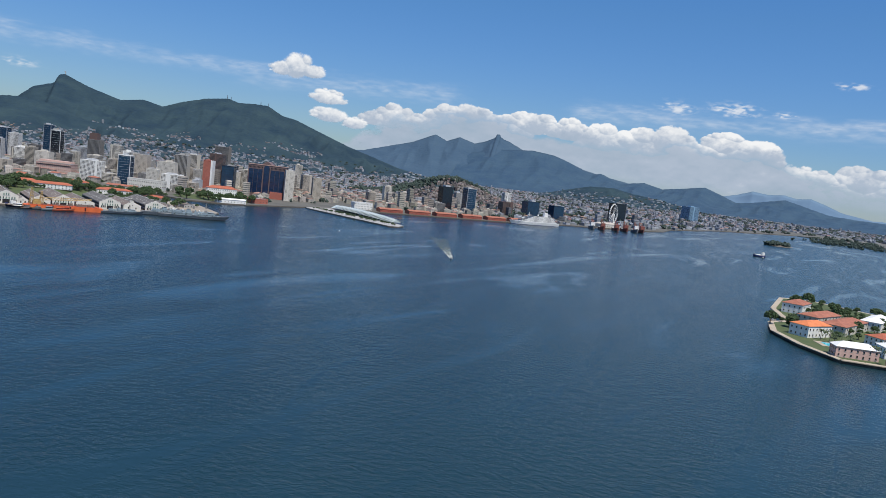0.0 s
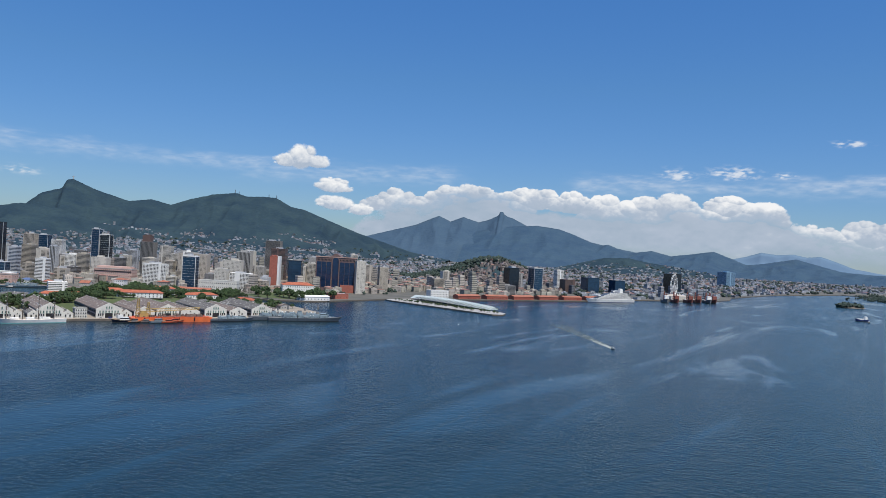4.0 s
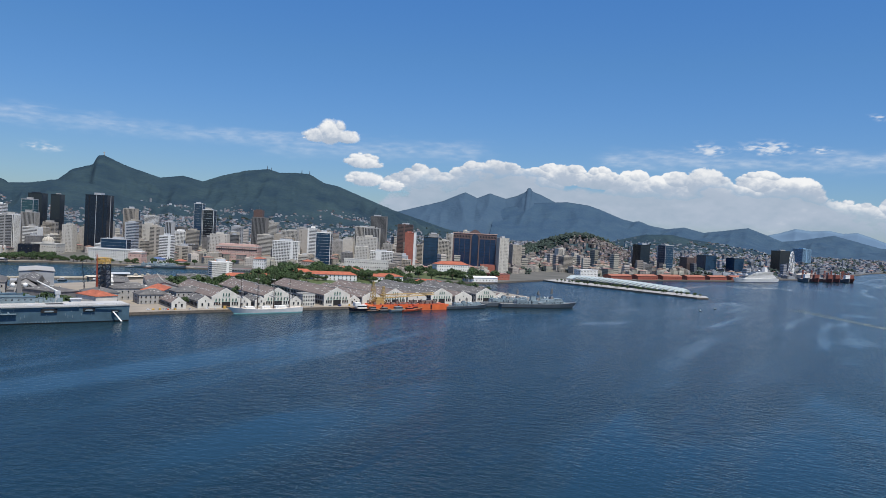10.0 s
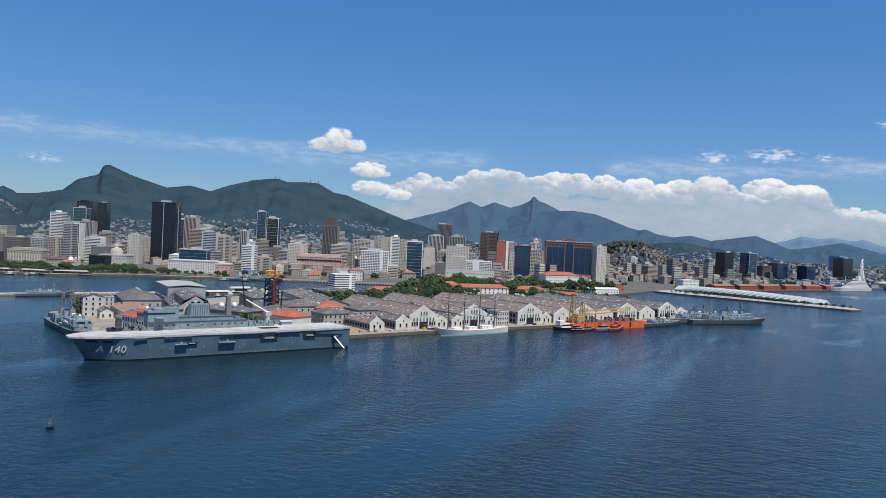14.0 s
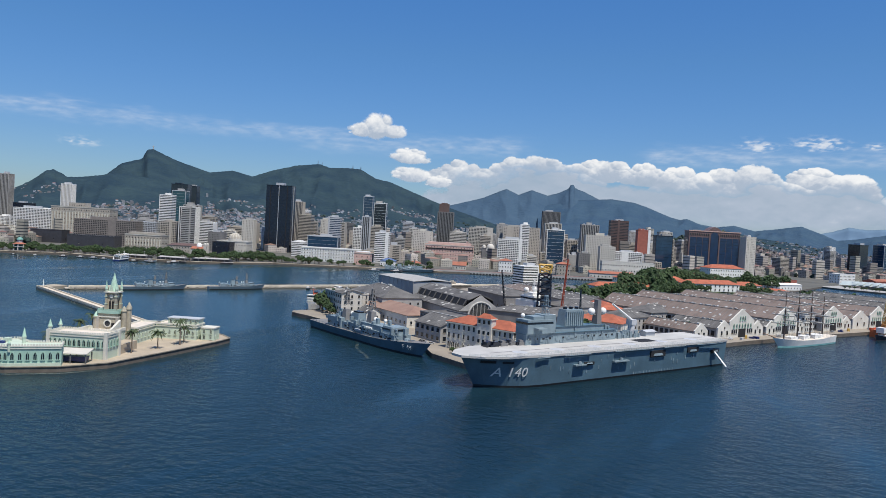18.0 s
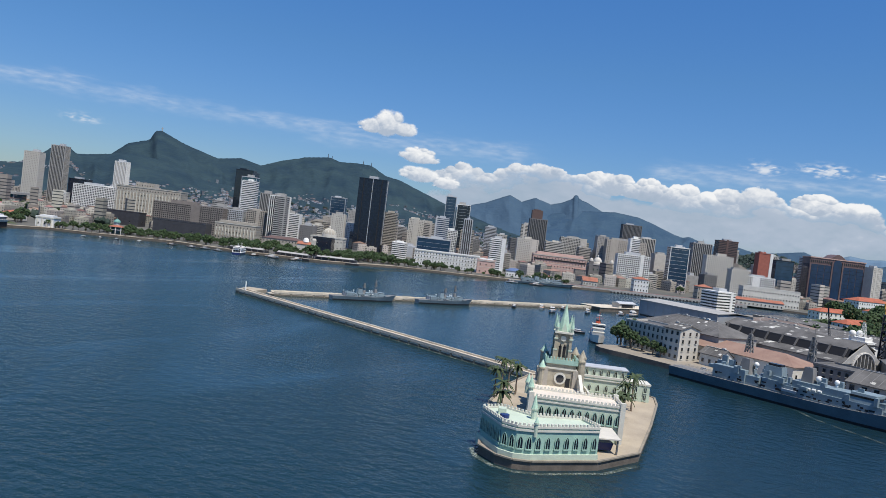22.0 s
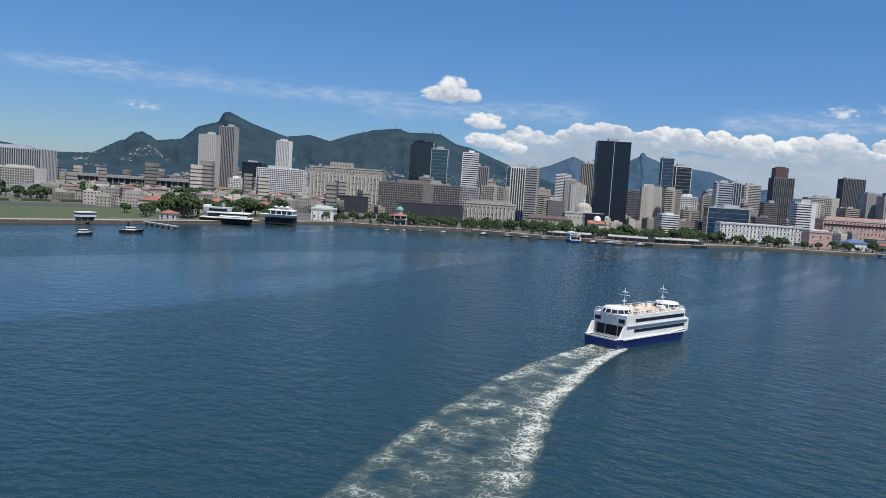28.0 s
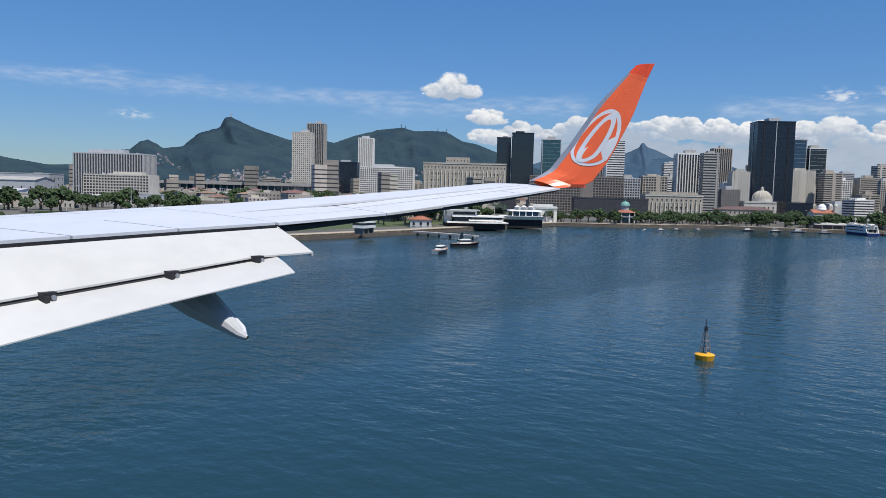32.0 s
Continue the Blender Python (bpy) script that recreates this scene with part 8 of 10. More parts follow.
for i in range(300):
    a = rnd.random()
    x = -150 - 120 * a + rnd.uniform(-6, 6)
    y = 44 + 42 * a + rnd.choice((rnd.uniform(-8, 2), rnd.uniform(2, 14), rnd.uniform(-20, -8)))
    spots.append((x, y, mound_z(x, y, -222, 62, 55, 40, 7.5) - 0.2, rnd.randrange(4), rnd.uniform(0.7, 1.25)))
for i in range(150):
    a = rnd.random()
    x, y = -136 - 118 * a + rnd.uniform(-4, 4), 47 + 18 * a + rnd.uniform(-7, 7)
    spots.append((x, y, mound_z(x, y, -222, 62, 55, 40, 7.5) - 0.2, rnd.randrange(4), rnd.uniform(0.9, 1.5)))
for i in range(60):
    a = rnd.random()
    x, y = -255 - 70 * a + rnd.uniform(-6, 6), 56 - 6 * a + rnd.uniform(-12, 12)
    spots.append((x, y, max(GZ, mound_z(x, y, -222, 62, 55, 40, 7.5) - 0.2), rnd.randrange(4), rnd.uniform(1.0, 1.6)))
grove("fort_trees", "dense dark green trees among the fort's barracks", spots)
for x, y, k, s in ((-61, 0.6, 1, 1.2), (-64.5, 1.6, 2, 1.15), (-58.5, 3.5, 1, 1.0), (-62.5, -0.6, 0, 1.3), (-57, 6.4, 0, 1.0), (-54.5, 9.4, 3, 1.2), (-53, 11.4, 3, 0.9), (-60, 76, 2, 1.0), (-58, 72, 1, 1.1), (-57, 67, 1, 1.0), (-62, 80, 2, 1.0), (-104, 92, 1, 0.9), (-110, 88, 0, 1.0),
                   (-82, 64, 1, 1.0), (-27.6, 63.0, 3, 0.5), (-27.2, 72.5, 3, 0.6), (-36, 78, 3, 1.0), (-150, 112, 0, 0.9), (-125, 82, 2, 1.0), (-132, 76, 1, 1.0), (-140, 84, 2, 1.1), (-150, 60, 2, 1.1), (-146, 66, 1, 1.1), (-140, 56, 2, 1.0), (-118, 78, 1, 1.0)):
    tree(x, y, GZ, k, s, x * 7.0, "dockyard trees")
# low buildings and trees at the landward end of the yard
for x, y, w, d, h, yw, wl, rf, rh, st, lab in ((-246, 98, 22, 9, 3.2, 66, CONC, SHED, 1.2, "hip", "long grey store with a patched roof"), (-272, 104, 18, 8, 2.6, 66, WHOUSE, GREYP, 0.6, "gable", "low white store with a pale sheet roof"),
                                               (-262, 122, 20, 9, 3.0, 66, DCONC, SHED, 0, "flat", "dark flat-roofed workshop by the basin"), (-288, 92, 16, 8, 3.0, 100, WHOUSE, OTILE, 1.4, "hip", "white house with an orange-red tile roof"),
                                               (-284, 126, 14, 7, 2.4, 75, CONC, SHEDB, 1.0, "gable", "small store with a brown roof"), (-240, 122, 16, 8, 3.4, 66, WHOUSE, SHED, 1.2, "gable", "pale store with a grey roof")):
    house("store_building", lab, x, y, w, d, h, yw, wl, rf, rh, st, 1, 8, 3)
rnd = random.Random(61)
grove("basin_trees", "dark green trees among the yard's far stores", [(-232 - rnd.uniform(0, 62), 90 + rnd.uniform(0, 42), GZ, rnd.randrange(4), rnd.uniform(0.7, 1.2)) for _ in range(70)])
rnd = random.Random(15)
grove("yard_trees", "dense trees between the command building and the sheds", [(-44 - rnd.uniform(0, 20), 76 + rnd.uniform(0, 9), GZ, rnd.randrange(3), rnd.uniform(0.8, 1.4)) for _ in range(26)])
# dark yard tower, derricks and the white ship behind the roofs
t = thing("yard_tower", "tall black and yellow offshore tower in the yard", "tower", -96.5, 53.5, GZ, 20)
g = Geo()
lattice_mast(g, 0, 0, 0, 13.6, 1.9, 1.7, 7, 0.26)
part("lattice", g, BLACK, t)
part("cladding", Geo().box(-0.6, 0.4, 2.5, 2.6, 2.8, 9.0), DCONC, t)
g = Geo()
lattice_mast(g, 0, 0, 13.6, 2.6, 1.5, 1.8, 2, 0.22)
part("head", g, YELLOW, t)
for x, y, h, lean, m in ((-88, 62, 18.6, (2.6, 2.4), REDS), (-97, 41.5, 13.6, (0.6, -1.9), BLACK), (-82, 70, 11, (-2.0, -1), BLACK)):
    t = thing("derrick", "slender lattice derrick crane above the roofs", "crane", x, y, GZ)
    g = Geo()
    for sx, sy in ((-0.3, -0.3), (0.3, -0.3), (0, 0.35)):
        g.tube((sx, sy, 0), (lean[0] + sx * 0.3, lean[1] + sy * 0.3, h), 0.1, 0.07, 4)
    for i in range(10):
        a, b = i / 10, (i + 1) / 10
        g.tube((lean[0] * a - 0.3 * (1 - a), lean[1] * a, h * a), (lean[0] * b + 0.3 * (1 - b), lean[1] * b, h * b), 0.06, None, 4)
    part("jib", g, m, t)
    part("base", Geo().box(0, 0, 0, 1.4, 1.4, 1.2), YELLOW, t)
t = thing("support_ship", "white ship's bridge with radomes above the dock roofs", "ship", -104.5, 44.5, 0.6, 62)
part("hull", hull_geo(20, 5.0, 3.6, 2.6, 2.6), [GREYP, BOOT, DECK], t)
part("bridge", Geo().box(2, 0, 2.6, 9, 4.4, 2.6).box(2.6, 0, 5.2, 6, 4.0, 1.6).box(3, 0, 6.8, 4, 3.4, 0.9), WHITE, t)
part("bridge_window", Geo().box(2.7, 0, 5.8, 6.1, 4.1, 0.45), GLASSD, t)
for s in (-1.6, 1.6):
    part("radome", Geo().ball(1.8, s, 8.4, 0.8, 10, 7), WHITE, t, smooth=True)
g = Geo()
lattice_mast(g, 3.5, 0, 7.7, 3.6, 0.6, 0.2, 4)
part("mast", g, WHITE, t)
# quay clutter
rnd = random.Random(9)
VAN = mat("painted_car_body", (0.5, 0.5, 0.5), 0.35, var=0.05, rnd=0.6)
def car(x, y, yaw, L=1.55, group="cars on the quays"):
    t = thing("car", "small parked car on the quay", "car", x, y, GZ, yaw, group)
    part("body", CARB, VAN, t)
    part("cabin", CARC, GLASSD, t)
    for a in (-0.45, 0.45):
        for b in (-0.27, 0.27):
            part("wheel", CARW, BLACK, t, at=(a, b, 0.1))


CARB = Geo().box(0, 0, 0.08, 1.5, 0.62, 0.24).box(-0.08, 0, 0.48, 0.7, 0.5, 0.05).mesh("body", VAN)
CARC = Geo().box(-0.08, 0, 0.32, 0.86, 0.56, 0.17, top=0.84).mesh("cabin", GLASSD)
CARW = Geo().tube((0, -0.05, 0), (0, 0.05, 0), 0.11, 0.11, 8).mesh("wheel", BLACK)
for i in range(26):
    a = rnd.random()
    if i < 12:
        x, y = -48.5 + 15 * a, 16 + 40 * a
        yw = 68
    else:
        x, y = along(-30 + 110 * a, -1.8 + rnd.uniform(-0.6, 0.6))
        yw = 156
    car(x, y, yw + rnd.choice((0, 180, 90)))
for i in range(22):
    a = rnd.random()
    x, y = along(-30 + 150 * a, -2.2 + rnd.uniform(-1.0, 1.2))
    mono("crate", Geo().box(0, 0, 0, rnd.uniform(0.6, 1.6), rnd.uniform(0.5, 0.9), rnd.uniform(0.4, 0.9)), rnd.choice((YELLOW, REDS, CONC, GREYP, FERB)), "stacked cargo crate lying on the naval quay", "crate", "crates on the quay", m=pose(x, y, GZ, 0, 0, rnd.uniform(0, 180)))

# ---- the old town's waterfront ----
def palace_block(name, label, x, y, w, d, h, yaw, wall, floors=3, nx=16, ny=5, trim=TRIM, base=None):
    t = house(name, label, x, y, w, d, h, yaw, wall, GREYP, 0, "flat", floors, nx, ny, win=WIN)
    for k in range(1, floors):
        part("string_course", Geo().box(0, 0, h * k / floors, w + 0.16, d + 0.16, 0.14), trim, t)
    part("cornice", Geo().box(0, 0, h - 0.3, w + 0.4, d + 0.4, 0.3), trim, t)
    return t


t = palace_block("naval_palace", "long white naval palace with a pinkish middle", -258, -156, 36, 9, 8, YD, WHITE, 4, 22, 5)
for i in range(9):
    part("pilaster", Geo().box(-15.2 + i * 3.8, -4.6, 1.6, 0.35, 0.25, 5.4), TRIM, t)
t = palace_block("pavilion", "pale pink cube pavilion with a white attic", -258, -131.5, 9.5, 9, 7, YD, PINK, 2, 3, 3)
part("attic", Geo().box(0, 0, 7.2, 7.5, 7.5, 0.7), WHITE, t)
t = palace_block("cultural_palace", "long pink palace with white bands", -350, -125, 34, 12, 12.5, YD, PINK, 5, 18, 6)
part("attic", Geo().box(0, 0, 12.6, 30, 8, 1.8), PINK, t)
# Dark strip on the wall face for the shade inside a gallery.
part("loggia_shade", Geo().box(0, -6.1, 9.6, 33, 0.3, 0.8), DARK, t)
t = palace_block("justice_palace", "classical stone palace with a colonnade", -214, -272, 24, 11, 9.5, YD, SAND, 3, 12, 5)
for i in range(13):
    part("column", Geo().cyl(-11 + i * 1.83, -5.9, 2.4, 0.28, 0.24, 4.6, 8), TRIM, t)
part("attic", Geo().box(0, 0, 9.6, 20, 8, 1.4), SAND, t)
SLATE = mat("dark_slate_panels", (0.045, 0.045, 0.05), 0.5, var=0.25)
house("museum_hall", "long dark modern hall behind the trees", -190, -291, 30, 10, 7.4, YD, SLATE, CONC, 0, "flat", 1, 2, 1)
house("dark_hall", "low black exhibition hall with a projecting roof", -197, -350, 21.5, 10, 8.2, YD, SLATE, BROWN, 0, "flat", 1, 2, 1)
house("old_market", "low stone market building with a brown roof", -222, -244, 22, 8, 4.2, YD, SAND, BROWN, 1.4, "hip", 2, 12, 4)
t = house("tram_house", "blue-roofed white tram house on the quay", -264, -117, 9, 6, 3.2, YD, WHITE, mat("blue_roof", (0.085, 0.13, 0.24), 0.6), 1.5, "hip", 1, 6, 3)
house("customs_house", "small white house with an orange roof", -273, -104, 7, 6, 2.6, YD, CREAM, TILE, 1.5, "hip", 1, 5, 3)
house("customs_house", "red and white gabled house by the quay", -292, -84, 8, 6, 2.6, YD, CREAM, TILE, 1.9, "gable", 1, 5, 3)
house("naval_office", "long low grey arcade building", -352, 1, 32, 7, 9.5, YD, WHOUSE, GREYP, 0, "flat", 3, 20, 4)
house("warehouse", "row of low red-roofed sheds on the quay", -330, -2, 26, 6, 3.0, YD, CREAM, TILE, 1.2, "gable", 1, 12, 2)
for i in (1, 4):
    house("town_house", "narrow old town house with a tile roof", -300 - i * 5.5, -70 + i * 10.2, 8, 7, 5.5 + (i % 3) * 1.3, YD, (CREAM, WHITE, PINK, WHITE, SAND)[i], TILE, 1.3, "hip", 3, 5, 4)
# red paved quay with a white arcade edge
t = thing("promenade", "long reddish paved promenade with a pale arcaded edge", "promenade", -288, -50, 0, 124)
part("paving", Geo().box(0, 0, 0.3, 104, 7, 1.25), mat("worn_red_paving", (0.17, 0.085, 0.068), 0.85, var=0.3, scale=0.5), t)
part("edge", Geo().box(0, -3.5, 0.2, 104, 0.5, 1.45), CONC, t)
ar = Geo().box(0, -3.78, 0.05, 1.0, 0.1, 0.65).mesh("arch", DARK)
for i in range(55):
    part("arch", ar, DARK, t, at=(-51 + i * 1.85, 0, 0))
# the domed parliament
t = palace_block("parliament", "cream stone parliament with a ribbed dome", -262, -243, 20, 13, 7.5, YD, CREAM, 2, 10, 6)
part("drum", Geo().cyl(0, 0, 7.5, 4.4, 4.4, 1.8, 20), CREAM, t)
part("dome", Geo().dome(0, 0, 9.3, 4.3, 3.6, 20, 6), SAND, t, "ribbed cream dome", smooth=True)
for i in range(12):
    a = i * math.pi / 6
    pts = [(4.35 * math.cos(b) * math.cos(a), 4.35 * math.cos(b) * math.sin(a), 9.3 + 3.65 * math.sin(b)) for b in (0, 0.35, 0.7, 1.05, 1.4)]
    g = Geo()
    for p, q in zip(pts, pts[1:]):
        g.tube(p, q, 0.12, None, 4)
    part("rib", g, TRIM, t)
part("lantern", Geo().cyl(0, 0, 12.8, 0.8, 0.7, 1.2, 10).cyl(0, 0, 14.0, 0.8, 0.05, 0.8, 10), CREAM, t)
house("dark_annex", "dark square modern annex beside the dome", -236, -226, 11, 10, 7.5, YD, BLACK, DCONC, 0, "flat", 2, 2, 2)
# small domed church
t = house("church", "small cream church with a white dome and twin belfries", -205, -213, 8, 6, 4.2, YD, CREAM, TILE, 1.2, "gable", 1, 3, 2)
part("dome", Geo().cyl(0, 0, 5.0, 1.6, 1.6, 1.0, 14).dome(0, 0, 6.0, 1.6, 1.7, 14, 5), WHITE, t, "white dome", smooth=True)
part("belfry", Geo().box(4.2, -2.2, 0, 1.4, 1.4, 6.6).dome(4.2, -2.2, 6.6, 0.8, 1.2, 8, 4), CREAM, t)
part("belfry", Geo().box(4.2, 2.2, 0, 1.4, 1.4, 6.6).dome(4.2, 2.2, 6.6, 0.8, 1.2, 8, 4), CREAM, t)
# the great dark church
t = house("cathedral", "dark stone church with a pale dome and two bell towers", -384, -108, 17, 9, 9.5, YD, DCONC, DCONC, 1.2, "gable", 2, 7, 4, win=ARCH)
part("dome", Geo().cyl(-2, 0, 9, 2.9, 2.9, 2.6, 16).dome(-2, 0, 11.6, 2.9, 3.2, 16, 6).cyl(-2, 0, 14.7, 0.5, 0.4, 1.6, 8), CREAM, t, "pale dome with a lantern", smooth=True)
for s in (-1, 1):
    b = part("bell_tower", Geo().box(s * 6.8, -3.5, 0, 2.8, 2.8, 11.5).box(s * 6.8, -3.5, 11.5, 3.1, 3.1, 0.3), DCONC, t)
    part("tower_cap", Geo().dome(s * 6.8, -3.5, 11.8, 1.4, 2.2, 10, 5), CREAM, b, smooth=True)
# the pavilion with the green dome
t = thing("pavilion", "octagonal blue-grey pavilion with an orange roof and green dome", "pavilion", -127, -263.7, GZ)
part("wall", Geo().cyl(0, 0, 0, 2.5, 2.5, 3.5, 8), GLASST, t)
for i in range(8):
    a = i * math.pi / 4
    part("column", Geo().cyl(3.2 * math.cos(a), 3.2 * math.sin(a), 0, 0.2, 0.2, 3.4, 6), WHITE, t)
part("balcony", Geo().cyl(0, 0, 1.9, 3.5, 3.5, 0.25, 8), GREYP, t)
part("roof", Geo().cyl(0, 0, 3.4, 3.7, 1.5, 0.8, 8), TILE, t)
part("gallery", Geo().cyl(0, 0, 4.2, 1.3, 1.3, 1.3, 8), GREYP, t)
part("dome", Geo().dome(0, 0, 5.5, 1.6, 1.5, 12, 5).cyl(0, 0, 6.9, 0.15, 0.05, 0.9, 6), mat("verdigris", (0.14, 0.30, 0.26), 0.6), t, "green copper dome", smooth=True)
# gatehouse and the modern club beside it
t = palace_block("gatehouse", "white classical gatehouse on the water's edge", -105, -283, 8.5, 6, 4.4, 118, WHITE, 1, 3, 3)
for i in range(4):
    part("column", Geo().cyl(-3.3 + i * 2.2, -3.3, 0.3, 0.25, 0.22, 3.6, 8), TRIM, t)
part("attic", Geo().box(0, 0, 4.7, 6, 4, 0.8), WHITE, t)
t = thing("club_house", "white modern club house with stacked terraces and dark glass", "building", -56, -281, GZ, 127)
# The quay storey's shade is put into its near-black colour.
part("base", Geo().box(0.5, -1.5, -0.6, 15, 8, 1.5), DARK, t, "quay storey coloured dark for its shade")
part("terrace", Geo().box(1.0, -2.0, 0.9, 15.4, 8.6, 0.28), WHITE, t)
part("lower_glass", Geo().box(1.4, 0, 1.18, 12.4, 6.4, 1.2), GLASSD, t)
part("awning", Geo().solid([(-1, -4.4, 1.5), (7.6, -4.4, 1.5), (7.6, -3.1, 1.9), (-1, -3.1, 1.9), (-1, -4.4, 1.36), (7.6, -4.4, 1.36), (7.6, -3.1, 1.76), (-1, -3.1, 1.76)], ((0, 1, 2, 3), (7, 6, 5, 4), (0, 4, 5, 1), (1, 5, 6, 2), (2, 6, 7, 3), (3, 7, 4, 0))), WHITE, t)
part("lower_roof", Geo().box(1.4, -0.4, 2.38, 13.2, 7.6, 0.3), WHITE, t)
part("upper_wall", Geo().box(-2.6, 0.6, 2.68, 7.6, 5, 1.2), WHITE, t)
part("upper_glass", Geo().box(-2.0, -1.95, 2.9, 5.6, 0.14, 0.7), GLASSD, t)
part("upper_roof", Geo().box(-2.4, 0.2, 3.88, 8.6, 6, 0.24), GREYP, t)
part("stair_tower", Geo().box(-6.0, 1.0, 0.9, 2.0, 3, 3.8), WHITE, t)
part("chimney", Geo().cyl(-1.2, 1.6, 4.1, 0.5, 0.5, 1.4, 8), CONC, t)
for i in range(9):
    part("railing_post", Geo().box(-6 + i * 1.6, -6.1, 1.18, 0.06, 0.06, 0.5), STEEL, t)
t = thing("boat_club", "white clubhouse shaped like a ship above a dark quay", "building", -76, -276, GZ, 125)
# Near-black base again stands for shade below the overhanging deck.
part("base", Geo().box(0, -1, -0.6, 9.4, 7, 2.2), DARK, t, "quay storey coloured dark for its shade")
part("deck", Geo().solid([(-5.4, -4.8, 1.6), (4.6, -4.8, 1.6), (4.6, 2.6, 1.6), (-5.4, 2.6, 1.6), (-6.6, -5.6, 2.5), (5.2, -5.6, 2.5), (5.2, 2.8, 2.5), (-6.6, 2.8, 2.5)], ((3, 2, 1, 0), (4, 5, 6, 7), (0, 1, 5, 4), (1, 2, 6, 5), (2, 3, 7, 6), (3, 0, 4, 7))), WHITE, t)
part("saloon_glass", Geo().box(0.4, -0.6, 2.5, 8.2, 5.4, 1.3, top=0.94), GLASSD, t)
part("roof", Geo().box(0.3, -0.6, 3.8, 8.8, 6, 0.35, top=0.95), WHITE, t)
for i in range(5):
    part("mullion", Geo().box(-3.2 + i * 1.8, -3.28, 2.5, 0.22, 0.12, 1.3), WHITE, t)
part("sun_deck", Geo().box(0.6, 0.4, 4.15, 5.4, 3.6, 0.7, top=0.9), GREYP, t)
for i in range(3):
    part("parasol", Geo().cyl(-1.8 + i * 1.9, -1.6, 4.15, 0.05, 0.05, 1.0, 5).cyl(-1.8 + i * 1.9, -1.6, 5.0, 0.8, 0.06, 0.4, 8), WHITE, t)
for i, (x, y, w, d, h) in enumerate(((-84, -318, 15, 8, 3.0), (-99, -332, 17, 8, 3.4), (-62, -312, 10, 7, 3.0), (-68, -330, 14, 8, 3.6), (-112, -322, 9, 7, 3.2))):
    house("yacht_shed", "low building with a weathered red tile roof among trees", x, y, w, d, h, YD, CREAM, TILE, 1.5, "hip", 1, 7, 3, group="red-roofed houses by the yacht basin")
house("boat_house", "small boat house with a red roof on the sea wall", -37, -284, 5, 4, 1.8, 127, GREYP, TILE, 0.8, "hip", 1, 3, 2)
t = thing("jetty", "low concrete jetty on dark piles", "jetty", -22, -268, 0, 82)
part("deck", Geo().box(0, 0, 0.6, 17, 1.6, 0.3), CONC, t)
for i in range(6):
    part("pier_leg", Geo().cyl(-7.5 + i * 3.0, 0, -0.8, 0.25, 0.25, 1.4, 6), STONE, t)
t = thing("guard_hut", "small white lookout hut on posts by the sea wall", "hut", -5, -276, GZ, 10)
part("cabin", Geo().box(0, 0, 1.1, 5, 2.4, 1.3), WHITE, t)
part("window", Geo().box(0, 0, 1.7, 5.05, 2.45, 0.4), GLASSD, t)
for a in (-2, 0, 2):
    part("post", Geo().box(a, 0, 0, 0.25, 2, 1.1), DCONC, t)
# the ministry with its long colonnade
t = palace_block("ministry", "huge beige stone ministry with giant pilasters", -254, -398, 46, 13, 24.5, YD, SAND, 7, 24, 6)
part("tower_block", Geo().box(-4, 0, 24.8, 13, 9, 3.2), SAND, t)
row_on_wall(t, WIN, (-10.5, -4.5), (2.5, -4.5), 25.6, 7)
for i in range(20):
    part("pilaster", Geo().box(-22 + i * 2.31, -6.9, 3.2, 0.55, 0.6, 17.5), TRIM, t)
t = thing("terminal", "long glass and concrete airport terminal", "building", -176, -497, GZ, YD)
part("wall", Geo().box(0, 0, 0, 86, 14, 9.5), GLASST, t)
part("roof", Geo().box(0, 0, 9.5, 90, 17, 1.6), CONC, t)
for i in range(24):
    part("column", Geo().box(-42.5 + i * 3.7, -7.4, 0, 0.6, 0.8, 9.5), CONC, t)
house("airport_office", "white two-storey airport office", -128, -457, 26, 8, 5.6, YD, WHITE, GREYP, 0, "flat", 2, 14, 4)
house("airport_office", "low white annex beside the apron", -92, -442, 18, 8, 4.0, YD, WHITE, GREYP, 0, "flat", 2, 9, 4)
house("hangar", "wide grey hangar beside the apron", -60, -505, 30, 14, 9, YD, GREYP, CONC, 1.4, "gable", 2, 8, 3)
house("hangar", "low white hangar by the runway", -36, -470, 24, 12, 5.0, YD, WHITE, GREYP, 0.8, "gable", 1, 6, 3)
house("airport_office", "pale stepped office block near the hangars", -86, -540, 30, 12, 12, YD, GREYP, GREYP, 0, "flat", 4, 10, 4)
house("airport_office", "long low dark terminal wing", -10, -490, 50, 10, 6, YD, DCONC, CONC, 0, "flat", 1, 12, 2)
for i in range(16):
    x, y = -20 - i * 9.5, -400 - (i % 3) * 9 - i * 3.0
    t = thing("lamp_mast", "tall slim apron lamp mast", "lamp", x, y, GZ, group="apron lamp masts")
    part("pole", Geo().tube((0, 0, 0), (0, 0, 7.5), 0.14, 0.08, 6), GREYP, t)
    part("head", Geo().box(0, 0, 7.4, 0.9, 0.25, 0.18), GREYP, t)
